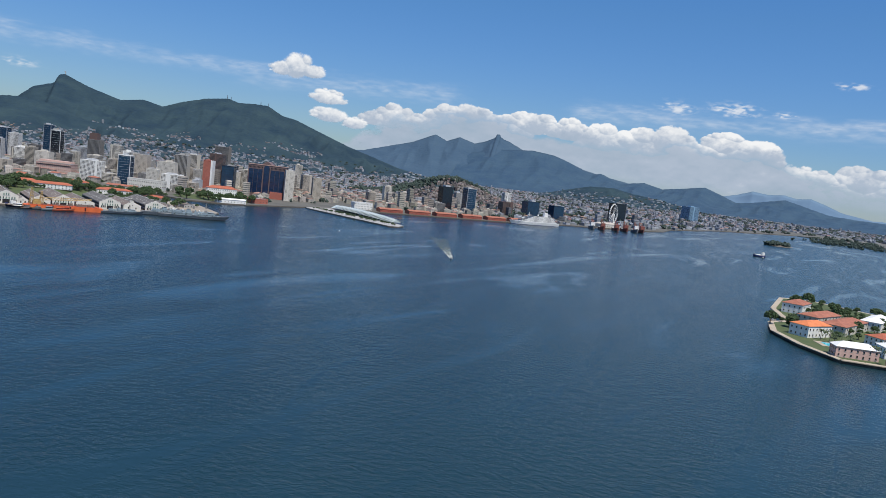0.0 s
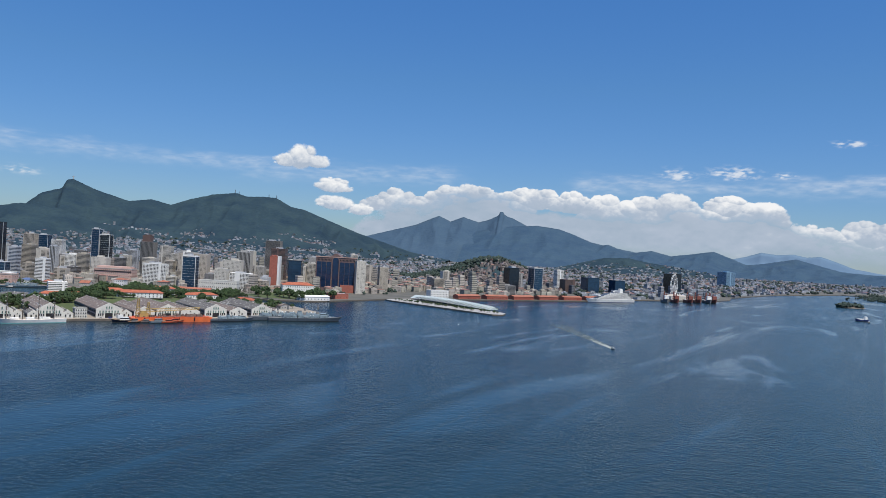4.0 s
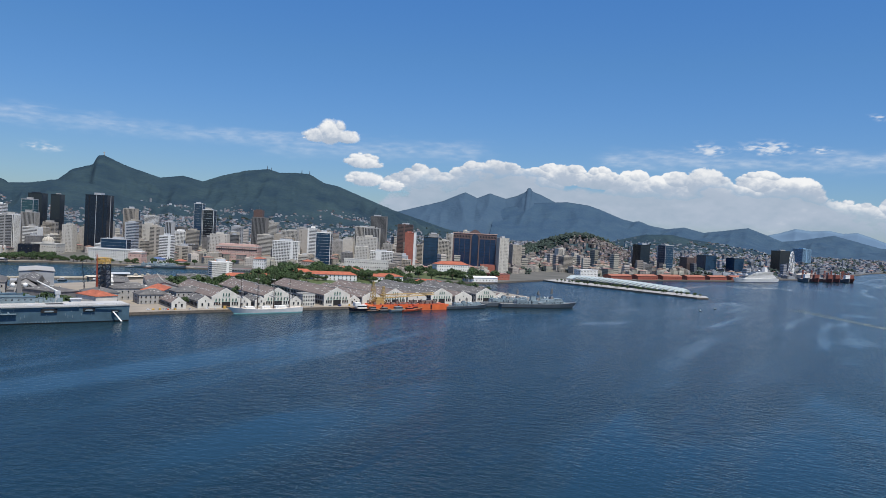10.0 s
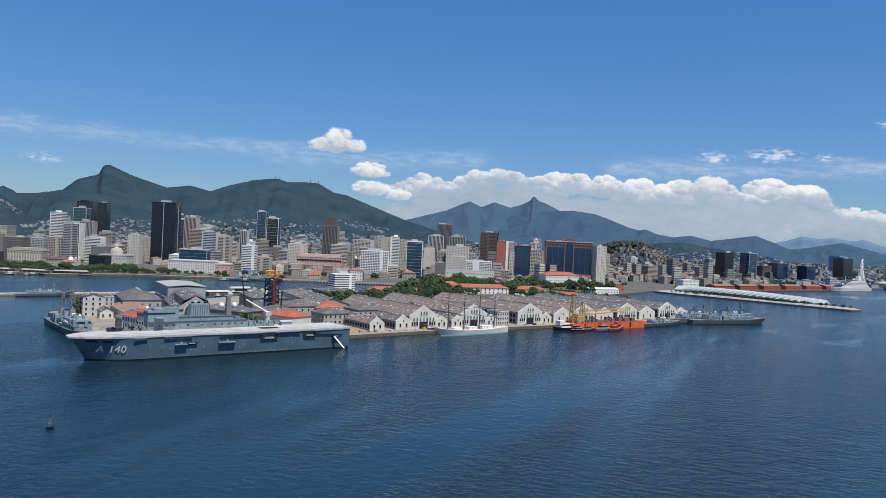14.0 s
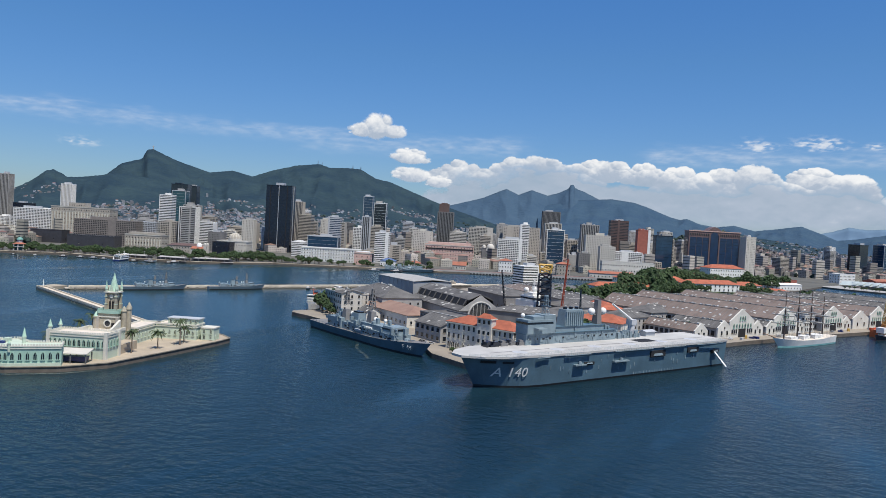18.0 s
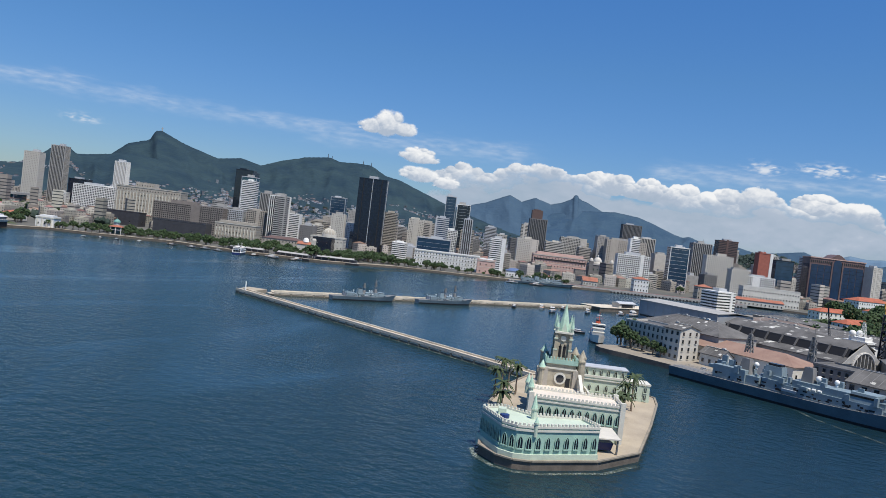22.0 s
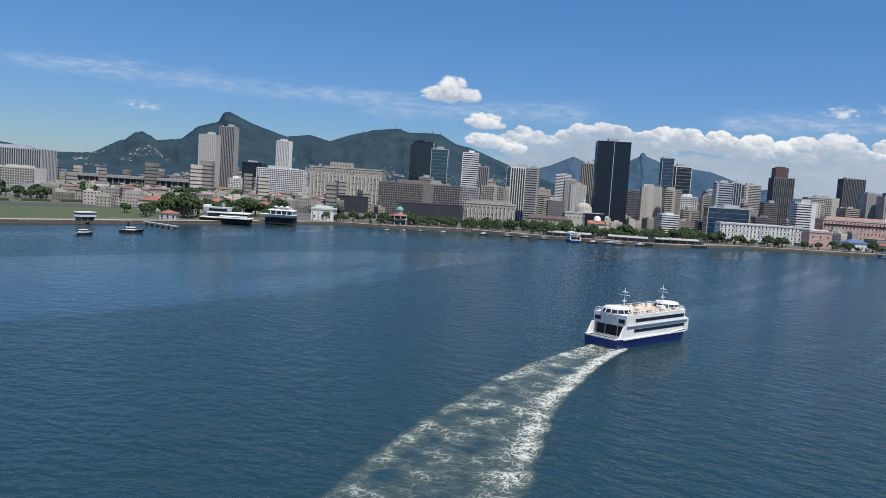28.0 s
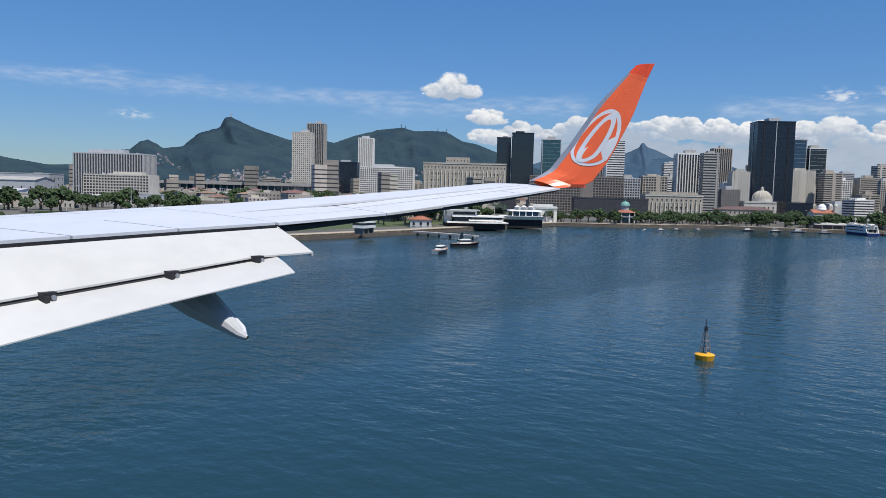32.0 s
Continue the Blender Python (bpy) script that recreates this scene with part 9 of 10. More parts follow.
# ferry landing stages
for x, y, w, yw in ((-152, -203, 20, 112), (-162, -184, 18, 112), (-176, -170, 22, 132)):
    t = thing("ferry_landing", "ferry landing with pale roofs on piles", "pier", x, y, 0, yw)
    part("deck", Geo().box(0, 0, 0.7, w, 6, 0.3), CONC, t)
    part("roof", Geo().box(0, 0.3, 2.2, w * 0.8, 4.0, 0.2).gable(0, 0.3, 2.4, w * 0.8, 4.2, 0.6), CONC, t)
    # Dark box stands in for hulls and pier shadow beneath each roof.
    part("hall", Geo().box(0, 0.8, 0.15, w * 0.94, 3.6, 2.05), SLATE, t, "dark box filling the space under the roof")
    part("fender", Geo().box(0, -3.1, -0.3, w, 0.3, 1.1), DARK, t)
    for i in range(7):
        for s in (-2.4, 2.4):
            part("pier_leg", Geo().cyl(-w * 0.45 + i * w * 0.15, s, -0.8, 0.18, 0.18, 3.0, 6), STEEL, t)
small_ferry = ferry(-141, -197, 212)
small_ferry.scale = (0.72, 0.72, 0.72)
rnd = random.Random(12)
spots = []
for i in range(120):
    a = rnd.random()
    spots.append((-178 - 44 * a + rnd.uniform(-9, 9), -206 + 40 * a + rnd.uniform(-9, 9), GZ, rnd.randrange(4), rnd.uniform(0.6, 1.05)))
grove("square_trees", "dense dark trees of the old square", spots)
spots = []
for i in range(130):
    a = i / 130
    spots.append((-116 - 62 * a - rnd.uniform(3, 16), -266 + 55 * a - rnd.uniform(2, 12), GZ, rnd.randrange(4), rnd.uniform(0.55, 1.0)))
grove("promenade_trees", "long row of dark green promenade trees", spots)
for i in range(12):
    a = i / 12
    tree(-113 - 64 * a, -262 + 57 * a, GZ, 3, rnd.uniform(0.8, 1.1), i * 50.0, "small trees on the promenade")
for x, y, k, s in ((-46, -289, 2, 1.55), (-41, -291, 1, 1.4), (-51, -293, 2, 1.5), (-57, -296, 1, 1.35), (-64, -300, 2, 1.2), (-36, -294, 0, 1.2), (-68, -290, 1, 1.1), (-86, -302, 2, 1.3), (-92, -306, 1, 1.3), (-78, -306, 2, 1.2), (-70, -306, 1, 1.2), (-100, -300, 0, 1.2), (-240, -167, 1, 0.8), (-243, -144, 0, 0.8), (-251, -124, 1, 0.9), (-262, -102, 2, 0.9), (-280, -98, 1, 1.0),
                   (-310, -90, 1, 1.0), (-318, -80, 2, 1.0), (-330, -62, 1, 1.0), (-340, -45, 2, 0.9), (-120, -436, 2, 1.5), (-110, -448, 2, 1.4), (-150, -462, 2, 1.6), (-158, -470, 1, 1.6), (-60, -440, 1, 1.3)):
    tree(x, y, GZ, k, s, x * 3.0, "waterfront trees")
for i in range(40):
    a = rnd.random()
    tree(-345 - 60 * a + rnd.uniform(-10, 10), 30 + 60 * rnd.random(), GZ, rnd.randrange(3), rnd.uniform(1.0, 1.7), i * 31.0, "trees below the monastery hill")
house("monastery", "white monastery with a long red roof among trees", -392, 50, 26, 10, 7, 140, WHITE, OTILE, 2.2, "hip", 3, 14, 5, z=GZ + 2)
mound("ground_knoll", "wooded knoll below the monastery", -392, 50, 34, 26, 3.5, GRASS, 24)
house("quay_hall", "low white-roofed hall on the northern quay", -366, 88, 24, 8, 3.0, 150, WHITE, WHITE, 0.8, "gable", 1, 9, 3)
house("quay_hall", "low red and white hall on the quay", -402, 84, 16, 9, 4.0, 150, REDB, GREYP, 0, "flat", 1, 6, 3)

# ---- the museum on its pier and the port ----
pier = [(-396, 228), (-401, 234), (-415, 230), (-484, 126), (-478, 104), (-446, 100), (-436, 116)]
land("ground_pier", pier, "long paved museum pier reaching into the bay", 0.9, (CONC, STONE))
MUSW = mat("off_white_steel_roof", (0.43, 0.48, 0.46), 0.45, var=0.14, scale=0.3)
t = thing("museum", "white futuristic museum with a long spiny cantilever roof", "museum", -452, 163, 0.9, 64.0)
n = 25
sec = []
for i in range(n):
    s = i / (n - 1)
    x = -54 + 112 * s
    w = 9.0 * (0.35 + 0.65 * math.sin(math.pi * min(1, 0.12 + s * 0.8)))
    z = 1.6 + 3.0 * math.sin(math.pi * (0.25 + 0.55 * s)) - 0.4 * s
    sec.append((x, w, z))
ring = [(x, y, z) for x, w, zt in sec for y, z in ((-w, max(0.8, zt - 2.6)), (0, zt), (w, max(0.8, zt - 2.6)))]
skin = [(0, 1, 2), (3 * n - 1, 3 * n - 2, 3 * n - 3)]
for i in range(n - 1):
    for j in range(3):
        k = (j + 1) % 3
        skin.append((3 * i + j, 3 * i + 3 + j, 3 * i + 3 + k, 3 * i + k))
g = Geo().solid(ring, skin)
part("roof", g, MUSW, t, "white ribbed cantilever roof")
part("hall", Geo().prism([(-40, -4), (34, -4), (40, 0), (34, 4), (-40, 4)], 0, 2.4), GLASST, t)
for i in range(2, n - 1):
    x, w, z = sec[i]
    for s in (-1, 1):
        part("roof_fin", Geo().solid([(x - 2.2, s * w * 0.2, z - 0.1), (x + 2.2, s * w * 0.2, z - 0.1), (x + 3.2, s * w * 1.15, z - 1.7), (x - 0.2, s * w * 0.25, z + 0.2), (x + 0.6, s * w * 1.1, z - 2.1)], ((0, 1, 3), (1, 2, 3), (2, 0, 3), (0, 2, 4), (0, 4, 1), (1, 4, 2))), MUSW, t)
for i in range(9):
    part("strut", Geo().tube((-30 + i * 8, -4.6, 0), (-27 + i * 8, -6.2, 3.6), 0.2, None, 5), WHITE, t)
part("pool", Geo().box(4, -9, 0.02, 78, 4, 0.06), GLASST, t)
rnd = random.Random(77)
for i in range(60):
    s = i / 60
    x, y = -440 + 36 * s + rnd.uniform(-2, 1), 118 + 112 * s + rnd.uniform(-3, 3)
    tree(x, y, 0.9, 3, rnd.uniform(0.5, 1.0), rnd.uniform(0, 360), "small trees on the museum pier")
for i in range(6):
    s = i / 5
    house("port_warehouse", "red-orange port warehouse with a tile roof", -536 - 152 * s, 135 + 74 * s, 26, 9, 3.0, 154, PORTR, TILE, 1.3, "gable", 1, 10, 3, group="orange port warehouses")
house("port_office", "white arcaded office before the warehouses", -520, 112, 20, 8, 6.5, 152, WHITE, GREYP, 0, "flat", 3, 12, 4)
house("depot", "round-roofed cream depot at the cruise berth", -850, 262, 34, 14, 4.5, 154, CREAM, BEIGE, 2.0, "hip", 1, 10, 3)
t = thing("big_wheel", "tall white observation wheel by the port", "ferris wheel", -955, 238, GZ, 174)
g = Geo()
for i in range(36):
    a, b = 2 * math.pi * i / 36, 2 * math.pi * (i + 1) / 36
    for yy in (-0.6, 0.6):
        g.tube((13.5 * math.cos(a), yy, 15.5 + 13.5 * math.sin(a)), (13.5 * math.cos(b), yy, 15.5 + 13.5 * math.sin(b)), 0.28, None, 4)
part("rim", g, WHITE, t)
for i in range(18):
    a = 2 * math.pi * i / 18
    part("spoke", Geo().tube((0, 0, 15.5), (13.5 * math.cos(a), 0, 15.5 + 13.5 * math.sin(a)), 0.12, None, 4), WHITE, t)
    part("gondola", Geo().ball(14.3 * math.cos(a), 0, 15.5 + 14.3 * math.sin(a) - 0.3, 0.8, 6, 5), WHITE, t)
for s in (-1, 1):
    part("leg", Geo().tube((0, s * 1.2, 15.5), (6, s * 4, 0), 0.4, None, 5).tube((0, s * 1.2, 15.5), (-6, s * 4, 0), 0.4, None, 5), WHITE, t)
for x, y, L, m in ((-800, 272, 24, RUST), (-818, 284, 26, RUST), (-786, 264, 20, DCONC), (-836, 290, 28, RUST), (-866, 302, 34, RUST), (-848, 300, 24, DCONC)):
    t = thing("supply_ship", "rusty red supply ship berthed with its derricks", "ship", x, y, 0, 28, "supply ships in the port")
    part("hull", hull_geo(L, 6.5, 5.0, 3.4, 3.4), [m, BOOT, DECK], t)
    part("deckhouse", Geo().box(L * 0.25, 0, 3.4, L * 0.2, 5, 5), WHITE if m is DCONC else RUST, t)
    g = Geo()
    lattice_mast(g, -L * 0.2, 0, 3.4, 9, 0.9, 0.4, 4, 0.2)
    lattice_mast(g, L * 0.05, 1, 3.4, 7, 0.7, 0.3, 4, 0.2)
    part("derrick", g, RUST, t)
tower(-1675, 200, 31, 24, 33, 152, "grid", mat("light_blue_cladding", (0.20, 0.33, 0.45), 0.5), GLASSB, "light blue office cube with a white lattice")
for x, y, w, h, m, gl in ((-760, 90, 10, 22, CONC, GLASSD), (-800, 140, 16, 17, BROWN, GLASSD), (-860, 150, 20, 20, BLACK, GLASSB), (-880, 180, 18, 18, BLACK, GLASSB), (-610, 60, 12, 14, SAND, GLASSD), (-640, 130, 14, 11, DCONC, GLASSD), (-930, 80, 12, 26, WHITE, GLASSD), (-700, 20, 10, 20, CREAM, GLASSD), (-590, -20, 12, 24, BEIGE, GLASSD), (-620, -60, 9, 34, CREAM, GLASSD)):
    tower(x, y, w, w * 0.7, h, 150, "ribbon" if m is not BLACK else "curtain", m, gl, "mid-rise office block in the port quarter", fine=False)


# the walled islet with villas and a pool
villa = [(-194, 566), (-189.5, 549), (-206, 535.5), (-227, 524.5), (-250, 521), (-262, 527), (-300, 517), (-352, 516), (-362, 530), (-345, 560), (-330, 610), (-240, 620)]
land("ground_villas", villa, "green islet with villas inside a low sea wall", 1.2, (GRASS, STONE))
g = Geo()
for i in range(len(villa) - 2):
    a, b = Vector(villa[i]), Vector(villa[i + 1])
    m, L = (a + b) / 2, (b - a).length
    g.box(m.x, m.y, 1.0, L, 2.4, 0.28, math.degrees(math.atan2(b.y - a.y, b.x - a.x)))
mono("sea_wall_path", g, PAVE, "pale paved path along the islet's sea wall", "path", kind="structure")
for x, y, w, d, h, yw, wl, rf, lab in ((-232, 537, 15, 8, 4.4, 150, WHITE, mat("bright_orange_tiles", (0.56, 0.17, 0.06), 0.8, var=0.25), "white villa under a bright orange roof"), (-262, 548, 30, 10, 3.6, 165, CREAM, TILE, "long villa with a clay tile roof"), (-276, 538, 24, 9, 3.4, 160, CREAM, TILE, "tile-roofed villa among trees"),
                                       (-300, 527, 16, 9, 4.4, 170, WHITE, TILE, "villa with a red hipped roof near the trees"), (-199, 552.5, 14, 6, 3.6, 112, PINK, WHITE, "coral and white house by the sea wall"), (-214, 566, 12, 8, 4.0, 112, WHITE, WHITE, "white flat-roofed house behind the sea wall"),
                                       (-240, 562, 10, 8, 3.2, 140, WHITE, OTILE, "small white house with an orange roof"), (-290, 560, 26, 8, 4.0, 170, WHITE, WHITE, "white hall with a pale roof")):
    house("villa", lab, x, y, w, d, h, yw, wl, rf, 1.6, "hip", 2, 7, 4, z=1.2)
t = thing("swimming_pool", "bright turquoise swimming pool with a pale deck", "pool", -219, 549.5, 1.2, 112)
part("deck", Geo().box(0, 0, 0, 19, 9, 0.14), PAVE, t)
part("water", Geo().box(0, 0, 0.12, 15, 6.0, 0.06), mat("pool_water", (0.02, 0.42, 0.52), 0.08, var=0.1), t)
rnd = random.Random(33)
for i in range(40):
    a = rnd.random()
    x, y = -205 - 145 * a + rnd.uniform(-8, 8), 545 + 0 * a + rnd.uniform(-24, 26)
    if (x + 219) ** 2 + (y - 549.5) ** 2 < 260 or (x > -232 and y < 534) or (x > -204 and y < 560):
        continue
    tree(x, y, 1.2, rnd.randrange(4), rnd.uniform(0.7, 1.4), rnd.uniform(0, 360), "trees on the villa islet")
spots = []
for i in range(170):
    x, y = rnd.uniform(-345, -200), rnd.uniform(524, 600)
    if (x + 219) ** 2 + (y - 549.5) ** 2 > 190 and not (x > -214 and y < 564) and y > 530 - (x + 345) * 0.02 and not (x > -236 and y < 540):
        spots.append((x, y, 1.2, 3, rnd.uniform(0.5, 1.3)))
grove("islet_bushes", "bushes and small trees in the villa gardens", spots)
for i in range(18):
    s = i / 18
    palm(-196 - 50 * s + rnd.uniform(-2, 2), 556 - 30 * s + rnd.uniform(0, 4) + 3, 1.2, rnd.randrange(3), i * 51.0, "palms on the villa islet")
small_boat(-256, 524, 150, 5, WHITE, "white boat moored in the islet's dock")
small_boat(-262, 521, 150, 4, NAVYL, "grey launch moored in the islet's dock")

# grass, tarmac and low buildings of the airfield
mono("ground_grass", Geo().prism([(60, -288), (-95, -290), (-110, -330), (-60, -372), (90, -380), (110, -335)], GZ - 0.2, GZ + 0.02), GRASS, "dry grass strip beside the runway", "grass", kind="structure")
mono("road_runway", Geo().prism([(105, -342), (-75, -345), (-84, -362), (100, -366)], GZ, GZ + 0.03), ASPH, "grey asphalt runway across the airfield", "runway", kind="structure")
rnd = random.Random(61)
spots = []
for i in range(160):
    x, y = rnd.uniform(-190, 30), rnd.uniform(-436, -384)
    spots.append((x, y, GZ, rnd.randrange(4), rnd.uniform(0.8, 1.6)))
for i in range(40):
    spots.append((rnd.uniform(-110, -40), rnd.uniform(-316, -300), GZ, rnd.randrange(4), rnd.uniform(0.9, 1.4)))
grove("airport_trees", "rows of dark green trees round the airport buildings", spots)
for i in range(16):
    x, y = -170 + i * 13 + rnd.uniform(-3, 3), -452 + rnd.uniform(-8, 26)
    house("airport_shed", "low pale service building beside the airfield", x, y, rnd.uniform(9, 17), rnd.uniform(6, 9), rnd.uniform(2.4, 4.6), YD + rnd.choice((0, 90)), rnd.choice((WHITE, GREYP, CREAM, CONC)), rnd.choice((GREYP, CONC, PATCH)), 0, "flat", 2, 7, 4, group="airfield service buildings")
for i in range(9):
    mono("hedge", Geo().box(0, 0, 0, rnd.uniform(6, 14), 1.2, 0.9, top=0.9), LEAF, "clipped dark hedge beside the airfield road", "hedge", "airfield hedges", m=pose(-96 + i * 16, -377 + rnd.uniform(-2, 2), GZ, 0, 0, rnd.uniform(-6, 6)))


# ---- mid-rise blocks that fill the town behind ----
def inside(poly, x, y):
    hit, j = False, len(poly) - 1
    for i in range(len(poly)):
        (xi, yi), (xj, yj) = poly[i], poly[j]
        if (yi > y) != (yj > y) and x < (xj - xi) * (y - yi) / (yj - yi) + xi:
            hit = not hit
        j = i
    return hit


taken = [(o.matrix_basis.translation.x, o.matrix_basis.translation.y) for o in scene.objects if o.parent is None and o.type == "EMPTY" and o.get("category") in ("building", "palace", "warehouse")]
taken += [(-440, 38), (-428, 46), (-452, 52), (-445, 18), (-436, 26), (-340, -105), (-322, -98), (-358, -112), (-306, -94), (-336, -122), (-320, -112), (-334, -92)]
forecourt = [(-195, -368), (-208, -312), (-236, -312), (-282, -362), (-268, -396), (-225, -392)]
rnd = random.Random(41)
walls = (WHITE, CREAM, BEIGE, CONC, SAND, GREYP, BEIGE, CREAM, SAND, DCONC, CONC)
labels = ("cream mid-rise office block in the old town", "pale mid-rise apartment block with window bands", "plain mid-rise block among the towers")


def fill(u0, v0, ux, uy, nu, dvs, lo, hi, step):
    for dv in dvs:
        for k in range(nu):
            u = k * step + rnd.uniform(-4, 4)
            x, y = u0 + ux * u + uy * (dv + rnd.uniform(-6, 6)) * -1, v0 + uy * u + ux * (dv + rnd.uniform(-6, 6))
            if not inside(coast, x, y) or any(abs(x - a) + abs(y - b) < 15 for a, b in taken):
                continue
            taken.append((x, y))
            w = rnd.uniform(8, 13)
            h = rnd.uniform(lo, hi) * (1.0 if rnd.random() < 0.8 else 1.35)
            deep, turn, style, wall, label = rnd.uniform(7, 10), rnd.choice((0, 90)), rnd.choice(("ribbon", "grid", "punched", "punched", "ribbon")), rnd.choice(walls), rnd.choice(labels)
            if not inside(forecourt, x, y):
                tower(x, y, w, deep, h, YD + turn, style, wall, GLASSD, label, "mid_rise", group="mid-rise blocks of the old town", fine=False)


fill(-258, -190, -0.47, 0.88, 15, (34, 58), 6, 12, 17)
fill(-275, -215, -0.47, 0.88, 17, (86, 116, 150), 14, 24, 19)
fill(-190, -345, -0.47, 0.88, 8, (22, 50, 80, 112), 11, 21, 18)
fill(-150, -520, -0.47, 0.88, 8, (70, 110, 150), 7, 13, 24)

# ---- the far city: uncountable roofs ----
# Cool grey-blue base colour paints distance haze onto the far walls.
FARW = mat("haze_cool_far_walls", (0.25, 0.262, 0.28), 0.85, var=0.25, scale=0.2, island=0.6)
FART = mat("far_tile_roofs", (0.21, 0.125, 0.095), 0.85, var=0.25, island=0.4)
FARG = mat("far_windows", (0.03, 0.035, 0.04), 0.4)


FARQ = mat("old_quarter_walls", (0.36, 0.33, 0.28), 0.85, var=0.2, scale=0.3, island=0.45)


def city_stuff(name, label, spots, seed, lo, hi, wlo, whi, tall=0.12, tile=0.45, wall=None, bands=False):
    rnd = random.Random(seed)
    g = Geo()
    for x, y, z in spots:
        w, d = rnd.uniform(wlo, whi), rnd.uniform(wlo, whi)
        h = rnd.uniform(lo, hi)
        yaw = rnd.choice((28, 62, 150, 118)) + rnd.uniform(-6, 6)
        high = rnd.random() < tall
        if high:
            h, w, d = h * rnd.uniform(2.2, 3.8), min(w, 7), min(d, 6)
        g.cur = 0
        g.box(x, y, z - 1.5, w, d, h + 1.5, yaw)
        if high:
            g.cur = 2
            for k in range(int(h / 2.0)):
                g.box(x, y, z + 1.0 + k * 2.0, w + 0.06, d + 0.06, 0.5, yaw)
        elif bands:
            g.cur = 2
            cs, sn = math.cos(radians(yaw)), math.sin(radians(yaw))
            for half, wide, ax in ((d / 2, w, 0), (w / 2, d, 1)):
                for s in (-1, 1):
                    m = max(1, int(wide / 1.2))
                    for i in range(m):
                        u = -wide / 2 + (i + 0.5) * wide / m
                        for k in range(int(h / 1.3)):
                            q = []
                            for du, dz in ((-0.25, 0.4), (0.25, 0.4), (0.25, 0.95), (-0.25, 0.95)):
                                p, o = u + du, s * (half + 0.03)
                                lx, ly = (p, o) if ax == 0 else (o, p)
                                q.append((x + lx * cs - ly * sn, y + lx * sn + ly * cs, z + k * 1.3 + dz))
                            g.face(q)
        if high:
            pass
        elif rnd.random() < tile:
            g.cur = 1
            g.hip(x, y, z + h, w, d, rnd.uniform(0.6, 1.3), yaw, 0.2)
        else:
            g.cur = 0
            g.box(x + rnd.uniform(-1, 1), y, z + h, w * 0.4, d * 0.4, 0.8, yaw)
    return mono(name, g, [wall or FARW, FART, FARG], label, "houses", kind="stuff")


def scatter(n, seed, az, dist, ok):
    rnd = random.Random(seed)
    out = []
    while len(out) < n:
        a, r = radians(rnd.uniform(*az)), math.sqrt(rnd.uniform(dist[0] ** 2, dist[1] ** 2))
        x, y = O.x + r * math.sin(a), O.y + r * math.cos(a)
        if ok(x, y):
            out.append((x, y, slope_z(x, y)))
    return out


cell = set((int(a // 14), int(b // 14)) for a, b in taken)


def free(x, y):
    return inside(coast, x + 34, y + 24) and inside(coast, x + 24, y) and inside(coast, x, y) and (int(x // 14), int(y // 14)) not in cell and not (x > -300 and y > -330) and not (x > -60)


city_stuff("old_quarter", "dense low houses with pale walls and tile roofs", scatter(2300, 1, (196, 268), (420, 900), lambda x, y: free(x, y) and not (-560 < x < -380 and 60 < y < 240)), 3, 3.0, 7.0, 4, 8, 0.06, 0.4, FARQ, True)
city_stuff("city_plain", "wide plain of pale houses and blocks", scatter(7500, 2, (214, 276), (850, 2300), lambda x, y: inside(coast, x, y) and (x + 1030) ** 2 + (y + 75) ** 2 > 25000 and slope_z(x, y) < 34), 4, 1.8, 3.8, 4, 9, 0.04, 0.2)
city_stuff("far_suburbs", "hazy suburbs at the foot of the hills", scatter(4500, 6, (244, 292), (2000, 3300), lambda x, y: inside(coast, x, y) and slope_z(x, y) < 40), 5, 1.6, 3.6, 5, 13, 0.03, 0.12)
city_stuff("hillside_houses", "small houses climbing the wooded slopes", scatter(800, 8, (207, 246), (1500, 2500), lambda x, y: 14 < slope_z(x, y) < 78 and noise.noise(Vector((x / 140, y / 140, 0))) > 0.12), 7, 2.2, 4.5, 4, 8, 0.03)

BRICKS = mat("raw_brick_and_render", (0.19, 0.165, 0.15), 0.85, var=0.3, scale=0.3, island=0.8)
# the steep hill covered with brick houses
mound("hill_favela", "steep hill, wooded on one flank", -1030, -75, 95, 95, 40.0, FOREST, 50, power=1.7)
spots, rnd = [], random.Random(17)
while len(spots) < 1100:
    x, y = -1030 + rnd.uniform(-150, 150), -75 + rnd.uniform(-150, 150)
    r = math.hypot(x + 1030, y + 75)
    if r < 150 and (y + 75) * 0.85 - (x + 1030) * -0.5 > 20 + rnd.uniform(-14, 14):
        spots.append((x, y, mound_z(x, y, -1030, -75, 95, 95, 40.0, 1.7)))
city_stuff("favela_houses", "crowded small brick houses covering the steep hill", spots, 19, 2.0, 4.2, 3.0, 6.0, 0.0, 0.1, BRICKS)


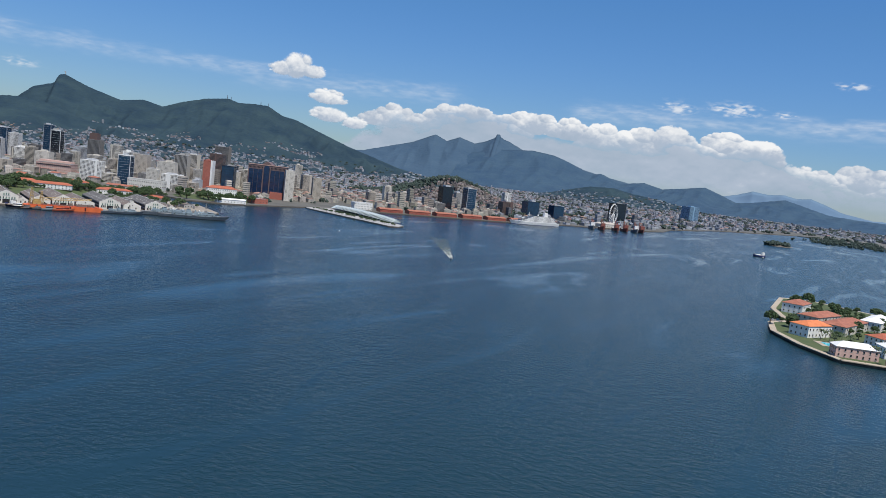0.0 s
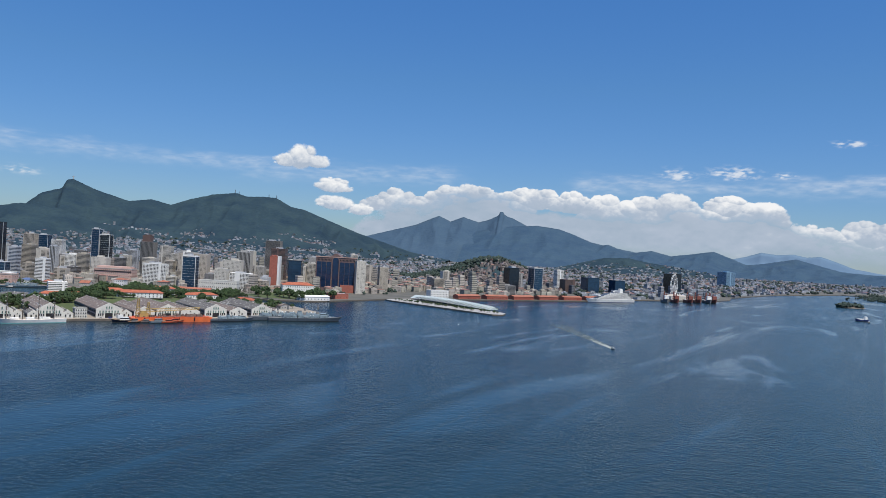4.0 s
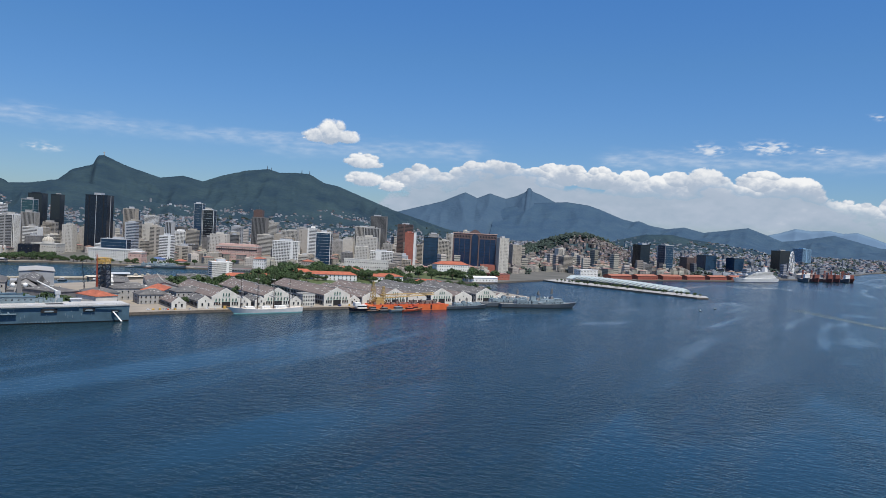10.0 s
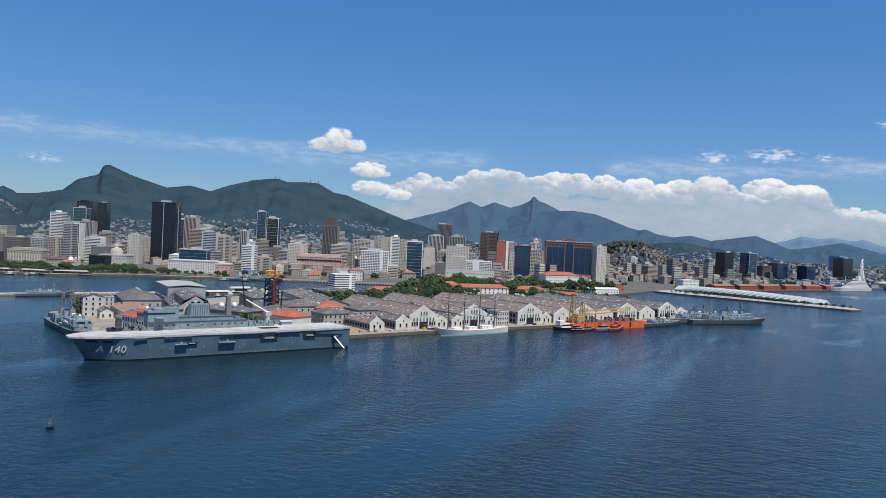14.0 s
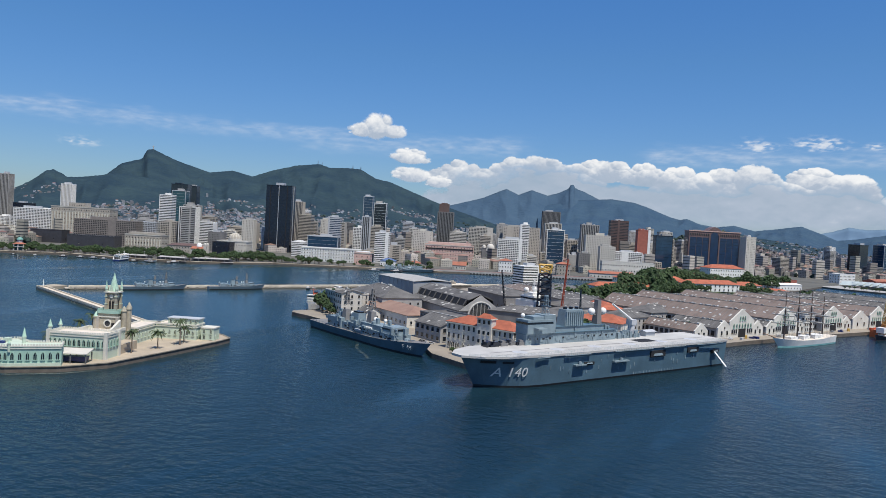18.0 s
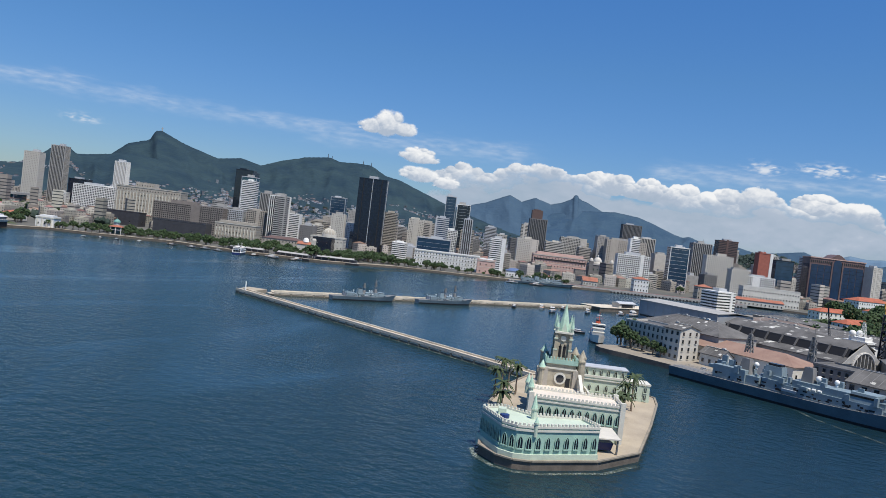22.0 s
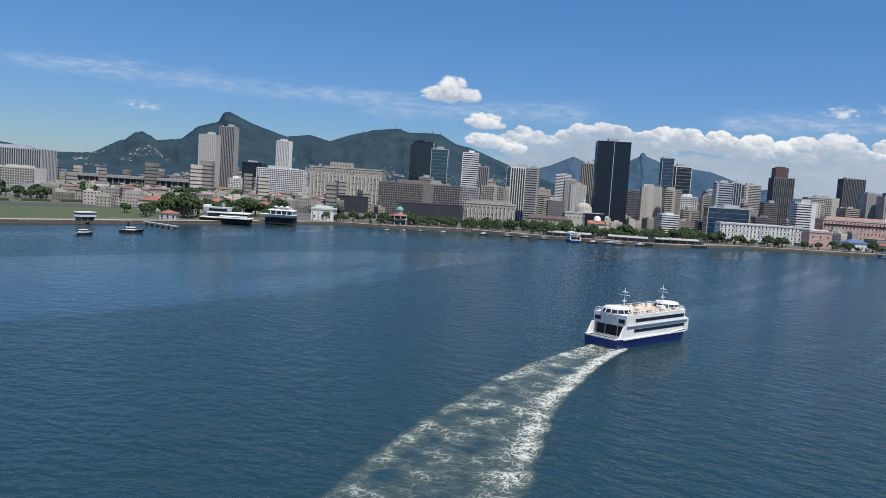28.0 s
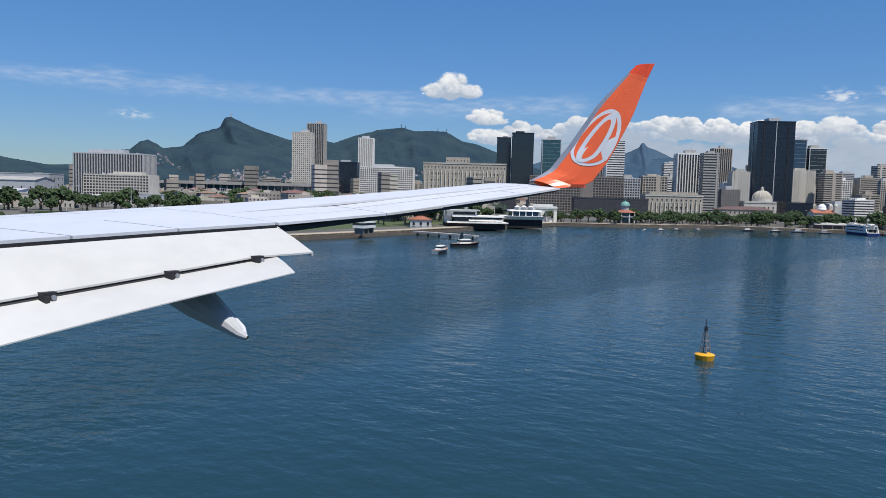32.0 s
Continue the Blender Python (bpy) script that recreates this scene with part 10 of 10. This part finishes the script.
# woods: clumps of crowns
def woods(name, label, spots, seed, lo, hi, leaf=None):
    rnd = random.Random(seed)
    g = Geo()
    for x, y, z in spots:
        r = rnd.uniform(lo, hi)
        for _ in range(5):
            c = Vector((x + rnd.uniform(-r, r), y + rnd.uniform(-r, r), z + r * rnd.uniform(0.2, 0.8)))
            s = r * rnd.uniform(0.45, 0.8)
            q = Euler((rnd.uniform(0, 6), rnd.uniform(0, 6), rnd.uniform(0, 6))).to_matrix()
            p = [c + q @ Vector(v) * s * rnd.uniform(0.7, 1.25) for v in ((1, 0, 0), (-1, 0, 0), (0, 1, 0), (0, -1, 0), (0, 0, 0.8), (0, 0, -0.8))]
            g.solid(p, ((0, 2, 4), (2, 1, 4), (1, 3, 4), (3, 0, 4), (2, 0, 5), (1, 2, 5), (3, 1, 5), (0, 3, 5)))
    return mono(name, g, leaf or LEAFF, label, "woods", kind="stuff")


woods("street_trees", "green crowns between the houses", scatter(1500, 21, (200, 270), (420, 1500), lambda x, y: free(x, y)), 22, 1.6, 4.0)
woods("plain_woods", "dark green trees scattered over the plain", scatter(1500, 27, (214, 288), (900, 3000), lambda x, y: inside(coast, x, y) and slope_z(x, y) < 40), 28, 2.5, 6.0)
rnd = random.Random(23)
woods("hill_woods", "dense trees on the hill's flank", [(x, y, mound_z(x, y, -1030, -75, 95, 95, 40.0, 1.7)) for x, y in ((-1030 + rnd.uniform(-120, 130), -75 + rnd.uniform(-120, 90)) for _ in range(1500)) if (y + 75) * 0.85 + (x + 1030) * 0.5 < 24], 24, 3.0, 6.0)
woods("islet_woods", "trees on a small rocky islet", [(-1041 + rnd.uniform(-22, 22), 451 + rnd.uniform(-12, 12), 1.0) for _ in range(60)], 25, 2.5, 4.5)
mound("islet_rock", "small dark rocky islet", -1041, 451, 20, 12, 5, STONE, 16, z0=0.2)
woods("shore_woods", "low mangrove shore", [(-1640 + rnd.uniform(-40, 300), 440 + rnd.uniform(0, 60) + i * 0.6, 0.5) for i in range(220)], 26, 2, 4)

# statue on the summit and the aerials on the next one
sz = 246.0
sx, sy = O.x + 2950 * math.sin(radians(217.45)), O.y + 2950 * math.cos(radians(217.45))
g = Geo().box(0, 0, 0, 3.2, 3.2, 2.8).box(0, 0, 2.8, 2.6, 2.4, 9.4, top=0.75).box(0, 0, 9.4, 9.8, 1.4, 1.2).ball(0, 0, 13.0, 1.0, 8, 6)
mono("statue", g, CONC, "pale stone statue with spread arms on the summit", "statue", m=pose(sx, sy, sz, 0, 0, -35))
for a, r, h in ((229.0, 3000, 26), (229.3, 3000, 20), (231.6, 3000, 17), (232.2, 3000, 15)):
    g = Geo()
    lattice_mast(g, 0, 0, 0, h, 1.2, 0.3, 5, 0.35)
    t = thing("radio_mast", "tall lattice radio mast on the ridge", "mast", O.x + (r - 45) * math.sin(radians(a)), O.y + (r - 45) * math.cos(radians(a)), 226, group="radio masts on the ridge")
    part("lattice", g, STEEL, t)

# the sandy promenade along the sea wall
edge = [(60, -285), (14, -280), (-20, -278), (-102, -277), (-112, -261), (-139, -238), (-144, -212), (-151, -195), (-167, -168), (-205, -154), (-222, -130), (-245, -104), (-260, -77)]
g = Geo()
inner = []
for i, (x, y) in enumerate(edge):
    p, q = Vector(edge[max(0, i - 1)]), Vector(edge[min(len(edge) - 1, i + 1)])
    d = (q - p).normalized()
    inner.append((x + d.y * 3.6, y - d.x * 3.6) if inside(coast, x + d.y * 3.6, y - d.x * 3.6) else (x - d.y * 3.6, y + d.x * 3.6))
for i in range(len(edge) - 1):
    a, b, c, d = edge[i], edge[i + 1], inner[i + 1], inner[i]
    g.solid([(*p, GZ + 0.03) for p in (a, b, c, d)] + [(*p, GZ - 0.3) for p in (a, b, c, d)], ((0, 1, 2, 3), (0, 4, 5, 1), (1, 5, 6, 2), (2, 6, 7, 3), (3, 7, 4, 0)))
mono("pavement_promenade", g, PAVE, "sandy stone promenade along the sea wall", "promenade", kind="structure")
rnd = random.Random(71)
spots = []
for i in range(150):
    k = rnd.randrange(3, len(edge) - 1)
    a, b = Vector(inner[k]), Vector(inner[k + 1] if k + 1 < len(inner) else inner[k])
    p = a.lerp(b, rnd.random())
    n = (Vector(inner[k]) - Vector(edge[k])).normalized()
    p = p + n * rnd.uniform(0.5, 9)
    spots.append((p.x, p.y, GZ, rnd.randrange(4), rnd.uniform(0.45, 0.95)))
grove("shore_trees", "dark green trees lining the waterfront promenade", spots)

# ---- the aircraft's wing, where it stands at the end of the flight ----
WINGW = mat("white_wing_paint", (0.56, 0.575, 0.60), 0.42, var=0.06, scale=2.0, fine=12)
FLAPW = mat("cream_flap_paint", (0.50, 0.495, 0.47), 0.45, var=0.07, scale=2.5, fine=14)
# Near-black stands in for shade in the wing's gaps; hinges use it too.
WINGD = mat("wing_gap_shade_and_hinge", (0.02, 0.02, 0.022), 0.7)
FAIRG = mat("grey_fairing_paint", (0.42, 0.43, 0.44), 0.4, var=0.12, scale=3.0)
LIVERY = mat("orange_livery_paint", (0.74, 0.12, 0.035), 0.35, var=0.06, scale=3.0)
LIVERYR = mat("red_orange_tip_paint", (0.74, 0.075, 0.02), 0.35, var=0.06, scale=3.0)
ALUM = mat("bare_metal_edge", (0.36, 0.37, 0.39), 0.38, 0.5, var=0.1, scale=3.0)


def line(pts):
    """A polyline over the span: gives (lateral, forward, up) at a lateral place."""
    xs, ys, zs = [p[0] for p in pts], [p[1] for p in pts], [p[2] for p in pts]
    return lambda u: Vector((u, float(np.interp(u, xs, ys)), float(np.interp(u, xs, zs))))


lead = line(((2.5, 13.97, -0.97), (6.67, 11.9, -0.66), (8.56, 10.96, -0.52), (10.85, 9.82, -0.35), (13.69, 8.40, -0.07), (15.3, 7.55, 0.12)))
trail = line(((2.5, 8.40, -0.80), (4.59, 8.19, -0.73), (6.26, 8.02, -0.67), (8.5, 7.80, -0.60), (8.78, 7.77, -0.63), (10.79, 7.18, -0.44), (12.84, 6.59, -0.22), (15.3, 5.88, 0.09)))
flap_aft = line(((2.3, 7.86, -1.50), (4.28, 7.67, -1.34), (5.86, 7.51, -1.215), (8.17, 7.28, -1.02), (8.65, 7.23, -1.07)))
aft_te = line(((2.0, 7.23, -1.91), (3.93, 7.05, -1.67), (5.39, 6.91, -1.49), (7.59, 6.69, -1.255), (8.0, 6.65, -1.21)))


def wing_point(u, k, rise=0.0):
    """A place on the upper skin: u along the span, k from the leading edge (0) to the trailing edge (1)."""
    p = lead(u).lerp(trail(u), k)
    return p + Vector((0, 0, rise - 0.045 * k + 0.03 * math.sin(math.pi * k)))


def slab(corners, th):
    low = [c - Vector((0, 0, th)) for c in corners]
    return Geo().solid(corners + low, ((0, 1, 2, 3), (7, 6, 5, 4), (0, 4, 5, 1), (1, 5, 6, 2), (2, 6, 7, 3), (3, 7, 4, 0)))


def skin_panel(name, u0, u1, k0, k1, m, parent, label="", gap=0.012):
    g = Geo()
    n = 4
    for i in range(n):
        a, b = k0 + (k1 - k0) * i / n, k0 + (k1 - k0) * (i + 1) / n
        g.solid([wing_point(u0 + gap, a), wing_point(u1 - gap, a), wing_point(u1 - gap, b), wing_point(u0 + gap, b)] +
                [wing_point(u0 + gap, a, -0.04), wing_point(u1 - gap, a, -0.04), wing_point(u1 - gap, b, -0.04), wing_point(u0 + gap, b, -0.04)],
                ((0, 1, 2, 3), (7, 6, 5, 4), (0, 4, 5, 1), (1, 5, 6, 2), (2, 6, 7, 3), (3, 7, 4, 0)))
    return part(name, g, m, parent, label)


WX, WY, WZ = 111.1, -186.2, 9.5
wing = thing("aircraft_wing", "white airliner wing with lowered flaps and an orange upturned winglet", "wing", WX, WY, WZ, 181.7)
wing.scale = (S, S, S)
# inner structure under the skin
us = [2.5 + 12.8 * i / 16 for i in range(17)]
def closed(top, low, nu, nv):
    """One closed solid between two sheets, each given over a grid."""
    g = Geo()
    m = (nu + 1) * (nv + 1)
    for fn in (top, low):
        g.v += [tuple(fn(i / nu, j / nv)) for i in range(nu + 1) for j in range(nv + 1)]
    fs = []
    w = nv + 1
    for i in range(nu):
        for j in range(nv):
            a = i * w + j
            fs += [(a, a + w, a + w + 1, a + 1), (m + a + 1, m + a + w + 1, m + a + w, m + a)]
    rim = [i * w for i in range(nu)] + [nu * w + j for j in range(nv)] + [(nu - i) * w + nv for i in range(nu)] + [nv - j for j in range(nv)]
    for k in range(len(rim)):
        a, b = rim[k], rim[(k + 1) % len(rim)]
        fs.append((b, a, m + a, m + b))
    g.f += fs
    g.m += [0] * len(fs)
    return g


def box_low(s, k):
    u = 2.5 + 12.8 * s
    return wing_point(u, k * 0.985, -0.06 - (0.36 * math.sin(math.pi * min(1, k * 0.8 + 0.12))) * ((15.6 - u) / 13.1 + 0.15))


g = closed(lambda s, k: wing_point(2.5 + 12.8 * s, k * 0.985, -0.041), box_low, 16, 6)
part("wing_box", g, WINGD, wing, "inner wing structure, coloured dark to shade the gaps")
for u0, u1 in ((2.5, 5.1), (5.1, 7.4), (7.4, 9.8), (9.8, 12.4), (12.4, 15.3)):
    skin_panel("slat", u0, u1, 0.0, 0.14, WINGW, wing)
for u0, u1 in ((2.5, 8.6), (8.6, 15.3)):
    skin_panel("skin_panel", u0, u1, 0.145, 0.56, WINGW, wing)
for u0, u1 in ((2.5, 3.9), (3.9, 5.35), (5.35, 6.8), (6.8, 8.5)):
    skin_panel("spoiler", u0, u1, 0.57, 0.985, WINGW, wing, gap=0.016)
skin_panel("skin_panel", 8.5, 10.6, 0.57, 0.80, WINGW, wing)
skin_panel("skin_panel", 10.6, 15.3, 0.57, 0.72, WINGW, wing)
skin_panel("rear_panel", 8.5, 10.6, 0.808, 1.0, WINGW, wing)
ail = skin_panel("aileron", 10.6, 14.1, 0.73, 1.0, WINGW, wing)
skin_panel("trim_tab", 10.65, 11.9, 0.9, 1.002, FLAPW, ail)
skin_panel("rear_panel", 14.1, 15.3, 0.73, 1.0, WINGW, wing)
# flaps
def flap_geo(front, rear, u0, u1, u1b, n=6, bulge=0.03, th=0.12):
    def top(s, k):
        a, b = front(u0 + (u1 - u0) * s), rear(u0 - 0.3 + (u1b - u0 + 0.3) * s)
        return a.lerp(b, k) + Vector((0, 0, bulge * math.sin(math.pi * k)))
    return closed(top, lambda s, k: top(s, k) - Vector((0, 0, th * (1 - 0.8 * k))), n, 4)


flap_front = line([(u, trail(u).y - 0.02, trail(u).z - 0.12) for u in (2.5, 4.59, 6.26, 8.5)])
fl = part("flap", flap_geo(flap_front, flap_aft, 2.5, 8.45, 8.62), FLAPW, wing, "lowered cream main flap")
part("flap_end", Geo().solid([flap_front(8.45) + Vector((0.0, 0, 0.02)), flap_aft(8.62), flap_aft(8.62) - Vector((0, 0, 0.06)), flap_front(8.45) - Vector((0, 0, 0.2)), flap_front(8.45) + Vector((0.02, 0, 0.02)), flap_aft(8.65), flap_aft(8.65) - Vector((0, 0, 0.06)), flap_front(8.45) - Vector((-0.02, 0, 0.2))],
                             ((0, 1, 2, 3), (7, 6, 5, 4), (0, 4, 5, 1), (1, 5, 6, 2), (2, 6, 7, 3), (3, 7, 4, 0))), FLAPW, fl)
aft_front = line([(u, flap_aft(u).y + 0.02, flap_aft(u).z - 0.06) for u in (2.3, 4.28, 5.86, 8.17)])
af = part("aft_flap", flap_geo(aft_front, aft_te, 2.5, 7.95, 7.62, bulge=0.015, th=0.07), FLAPW, wing, "narrow drooped aft flap")
# A dark solid fills the slot in place of its shade.
part("flap_slot_filler", Geo().solid([flap_aft(2.4) + Vector((0, 0.05, -0.02)), flap_aft(8.0) + Vector((0, 0.05, -0.02)), flap_aft(8.0) + Vector((0, 0, -0.06)), flap_aft(2.4) + Vector((0, 0, -0.06)), flap_aft(2.4) + Vector((0, 0.3, -0.2)), flap_aft(8.0) + Vector((0, 0.3, -0.2)), flap_aft(8.0) + Vector((0, 0.25, -0.25)), flap_aft(2.4) + Vector((0, 0.25, -0.25))],
                              ((0, 1, 2, 3), (7, 6, 5, 4), (0, 4, 5, 1), (1, 5, 6, 2), (2, 6, 7, 3), (3, 7, 4, 0))), WINGD, wing, "dark filler for the shaded slot between the flaps")
for u in (4.68, 6.2, 7.55):
    p = flap_aft(u)
    h = part("hinge", Geo().box(p.x, p.y - 0.02, p.z - 0.11, 0.16, 0.12, 0.12).box(p.x - 0.05, p.y - 0.07, p.z - 0.13, 0.05, 0.1, 0.1), WINGD, wing, "dark hinge bracket")
    part("bolt", Geo().tube((p.x + 0.03, p.y - 0.09, p.z - 0.05), (p.x + 0.03, p.y - 0.11, p.z - 0.05), 0.03, 0.03, 8), ALUM, h)
# flap track fairing
sec = ((9.4, 6.98, -1.25, 0.24, 0.22), (8.6, 6.98, -1.42, 0.27, 0.27), (7.9, 6.92, -1.64, 0.25, 0.25), (7.2, 6.78, -1.82, 0.16, 0.16), (6.7, 6.64, -1.95, 0.08, 0.07), (6.55, 6.6, -1.98, 0.02, 0.03))
g = Geo()
n = 10
for (y0, x0, z0, w0, h0), (y1, x1, z1, w1, h1) in zip(sec, sec[1:]):
    for i in range(n):
        a, b = 2 * math.pi * i / n, 2 * math.pi * (i + 1) / n
        g.face([(x0 + w0 * math.cos(a), y0, z0 + h0 * math.sin(a)), (x0 + w0 * math.cos(b), y0, z0 + h0 * math.sin(b)), (x1 + w1 * math.cos(b), y1, z1 + h1 * math.sin(b)), (x1 + w1 * math.cos(a), y1, z1 + h1 * math.sin(a))])
fa = part("track_fairing", g, FAIRG, wing, "grey canoe-shaped flap track fairing", smooth=True)
# White plate paints the fairing's sunlit side onto the grey body.
g = Geo()
g.solid([(6.98, 7.95, -1.37), (7.20, 7.95, -1.44), (6.76, 6.75, -1.88), (6.62, 6.58, -1.93), (6.60, 6.75, -1.87), (7.0, 7.95, -1.5), (7.18, 7.95, -1.56), (6.72, 6.75, -1.95)], ((0, 1, 2, 3, 4), (1, 6, 7, 2), (2, 7, 3), (0, 5, 6, 1), (0, 4, 3, 7, 6, 5)))
part("fairing_lit_side", g, WINGW, fa, "white plate standing for the fairing's sunlit side")

# winglet
WL = [(p - Vector((0, 0, 0.05)), q - Vector((0, 0, 0.05))) for p, q in [(Vector((15.2, 6.57, 0.24)), Vector((15.25, 5.92, 0.085))), (Vector((15.36, 6.40, 0.36)), Vector((15.5, 5.63, 0.13))), (Vector((15.5, 6.23, 0.5)), Vector((15.6, 5.29, 0.23))),
      (Vector((15.75, 5.89, 1.05)), Vector((15.75, 4.98, 0.70))), (Vector((16.0, 5.37, 1.94)), Vector((16.0, 4.58, 1.64))), (Vector((16.2, 4.80, 2.60)), Vector((16.22, 4.36, 2.45))), (Vector((16.25, 4.60, 2.80)), Vector((16.3, 4.22, 2.82)))]]


def winglet_point(k, v, off):
    """k along the chord, v along the span in sections; off lifts it towards the cabin."""
    i = min(len(WL) - 2, int(v))
    f = v - i
    a, b = WL[i][0].lerp(WL[i + 1][0], f), WL[i][1].lerp(WL[i + 1][1], f)
    j = min(len(WL) - 2, max(0, int(v)))
    span = ((WL[j + 1][0] + WL[j + 1][1]) - (WL[j][0] + WL[j][1])).normalized()
    nrm = span.cross((b - a).normalized()).normalized()
    if nrm.x > 0:
        nrm = -nrm
    return a.lerp(b, k) + nrm * (off + 0.05 * math.sin(math.pi * min(1, k * 1.1 + 0.02)) * (1 if off >= 0 else -1))


def winglet_band(k0, k1, v0, v1, nk=3, nv=10, th=0.01):
    g = Geo()
    for i in range(nk):
        for j in range(nv):
            a, b = k0 + (k1 - k0) * i / nk, k0 + (k1 - k0) * (i + 1) / nk
            c, d = v0 + (v1 - v0) * j / nv, v0 + (v1 - v0) * (j + 1) / nv
            g.face([winglet_point(a, c, 0.0), winglet_point(b, c, 0.0), winglet_point(b, d, 0.0), winglet_point(a, d, 0.0)])
            g.face([winglet_point(a, d, -th), winglet_point(b, d, -th), winglet_point(b, c, -th), winglet_point(a, c, -th)])
    return g


wt = part("winglet", winglet_band(0.13, 1.0, 0.0, 5.2, 5, 20), LIVERY, wing, "orange upturned winglet", smooth=True)
part("leading_strip", winglet_band(0.0, 0.13, 0.0, 5.2, 2, 20), ALUM, wt, "grey metal leading edge", smooth=True)
part("tip", winglet_band(0.0, 1.0, 5.2, 6.0, 5, 3), LIVERYR, wt, "red-orange tip", smooth=True)


def oval(ck, cv, rk, rv, lean, off, n=40):
    ring = []
    for i in range(n):
        a = 2 * math.pi * i / n
        dv = rv * math.sin(a)
        ring.append(winglet_point(min(0.985, max(0.135, ck + rk * math.cos(a) + lean * dv)), cv + dv, off))
    g = Geo()
    c = winglet_point(ck, cv, off)
    for i in range(n):
        g.face([c, ring[i], ring[(i + 1) % n]])
    return g


part("emblem", oval(0.52, 3.25, 0.46, 0.78, 0.0, 0.008), WINGW, wt, "plain white oval on the winglet")
part("emblem", oval(0.52, 3.25, 0.38, 0.68, 0.0, 0.012), LIVERY, wt)
part("emblem", oval(0.52, 3.25, 0.24, 0.70, 0.06, 0.016), WINGW, wt, "narrow white oval loop")
part("emblem", oval(0.52, 3.25, 0.14, 0.55, 0.06, 0.020), LIVERY, wt)
part("position_light", Geo().box(15.5, 5.55, 0.06, 0.14, 0.3, 0.07), REDS, wing, "small red wing-tip light")
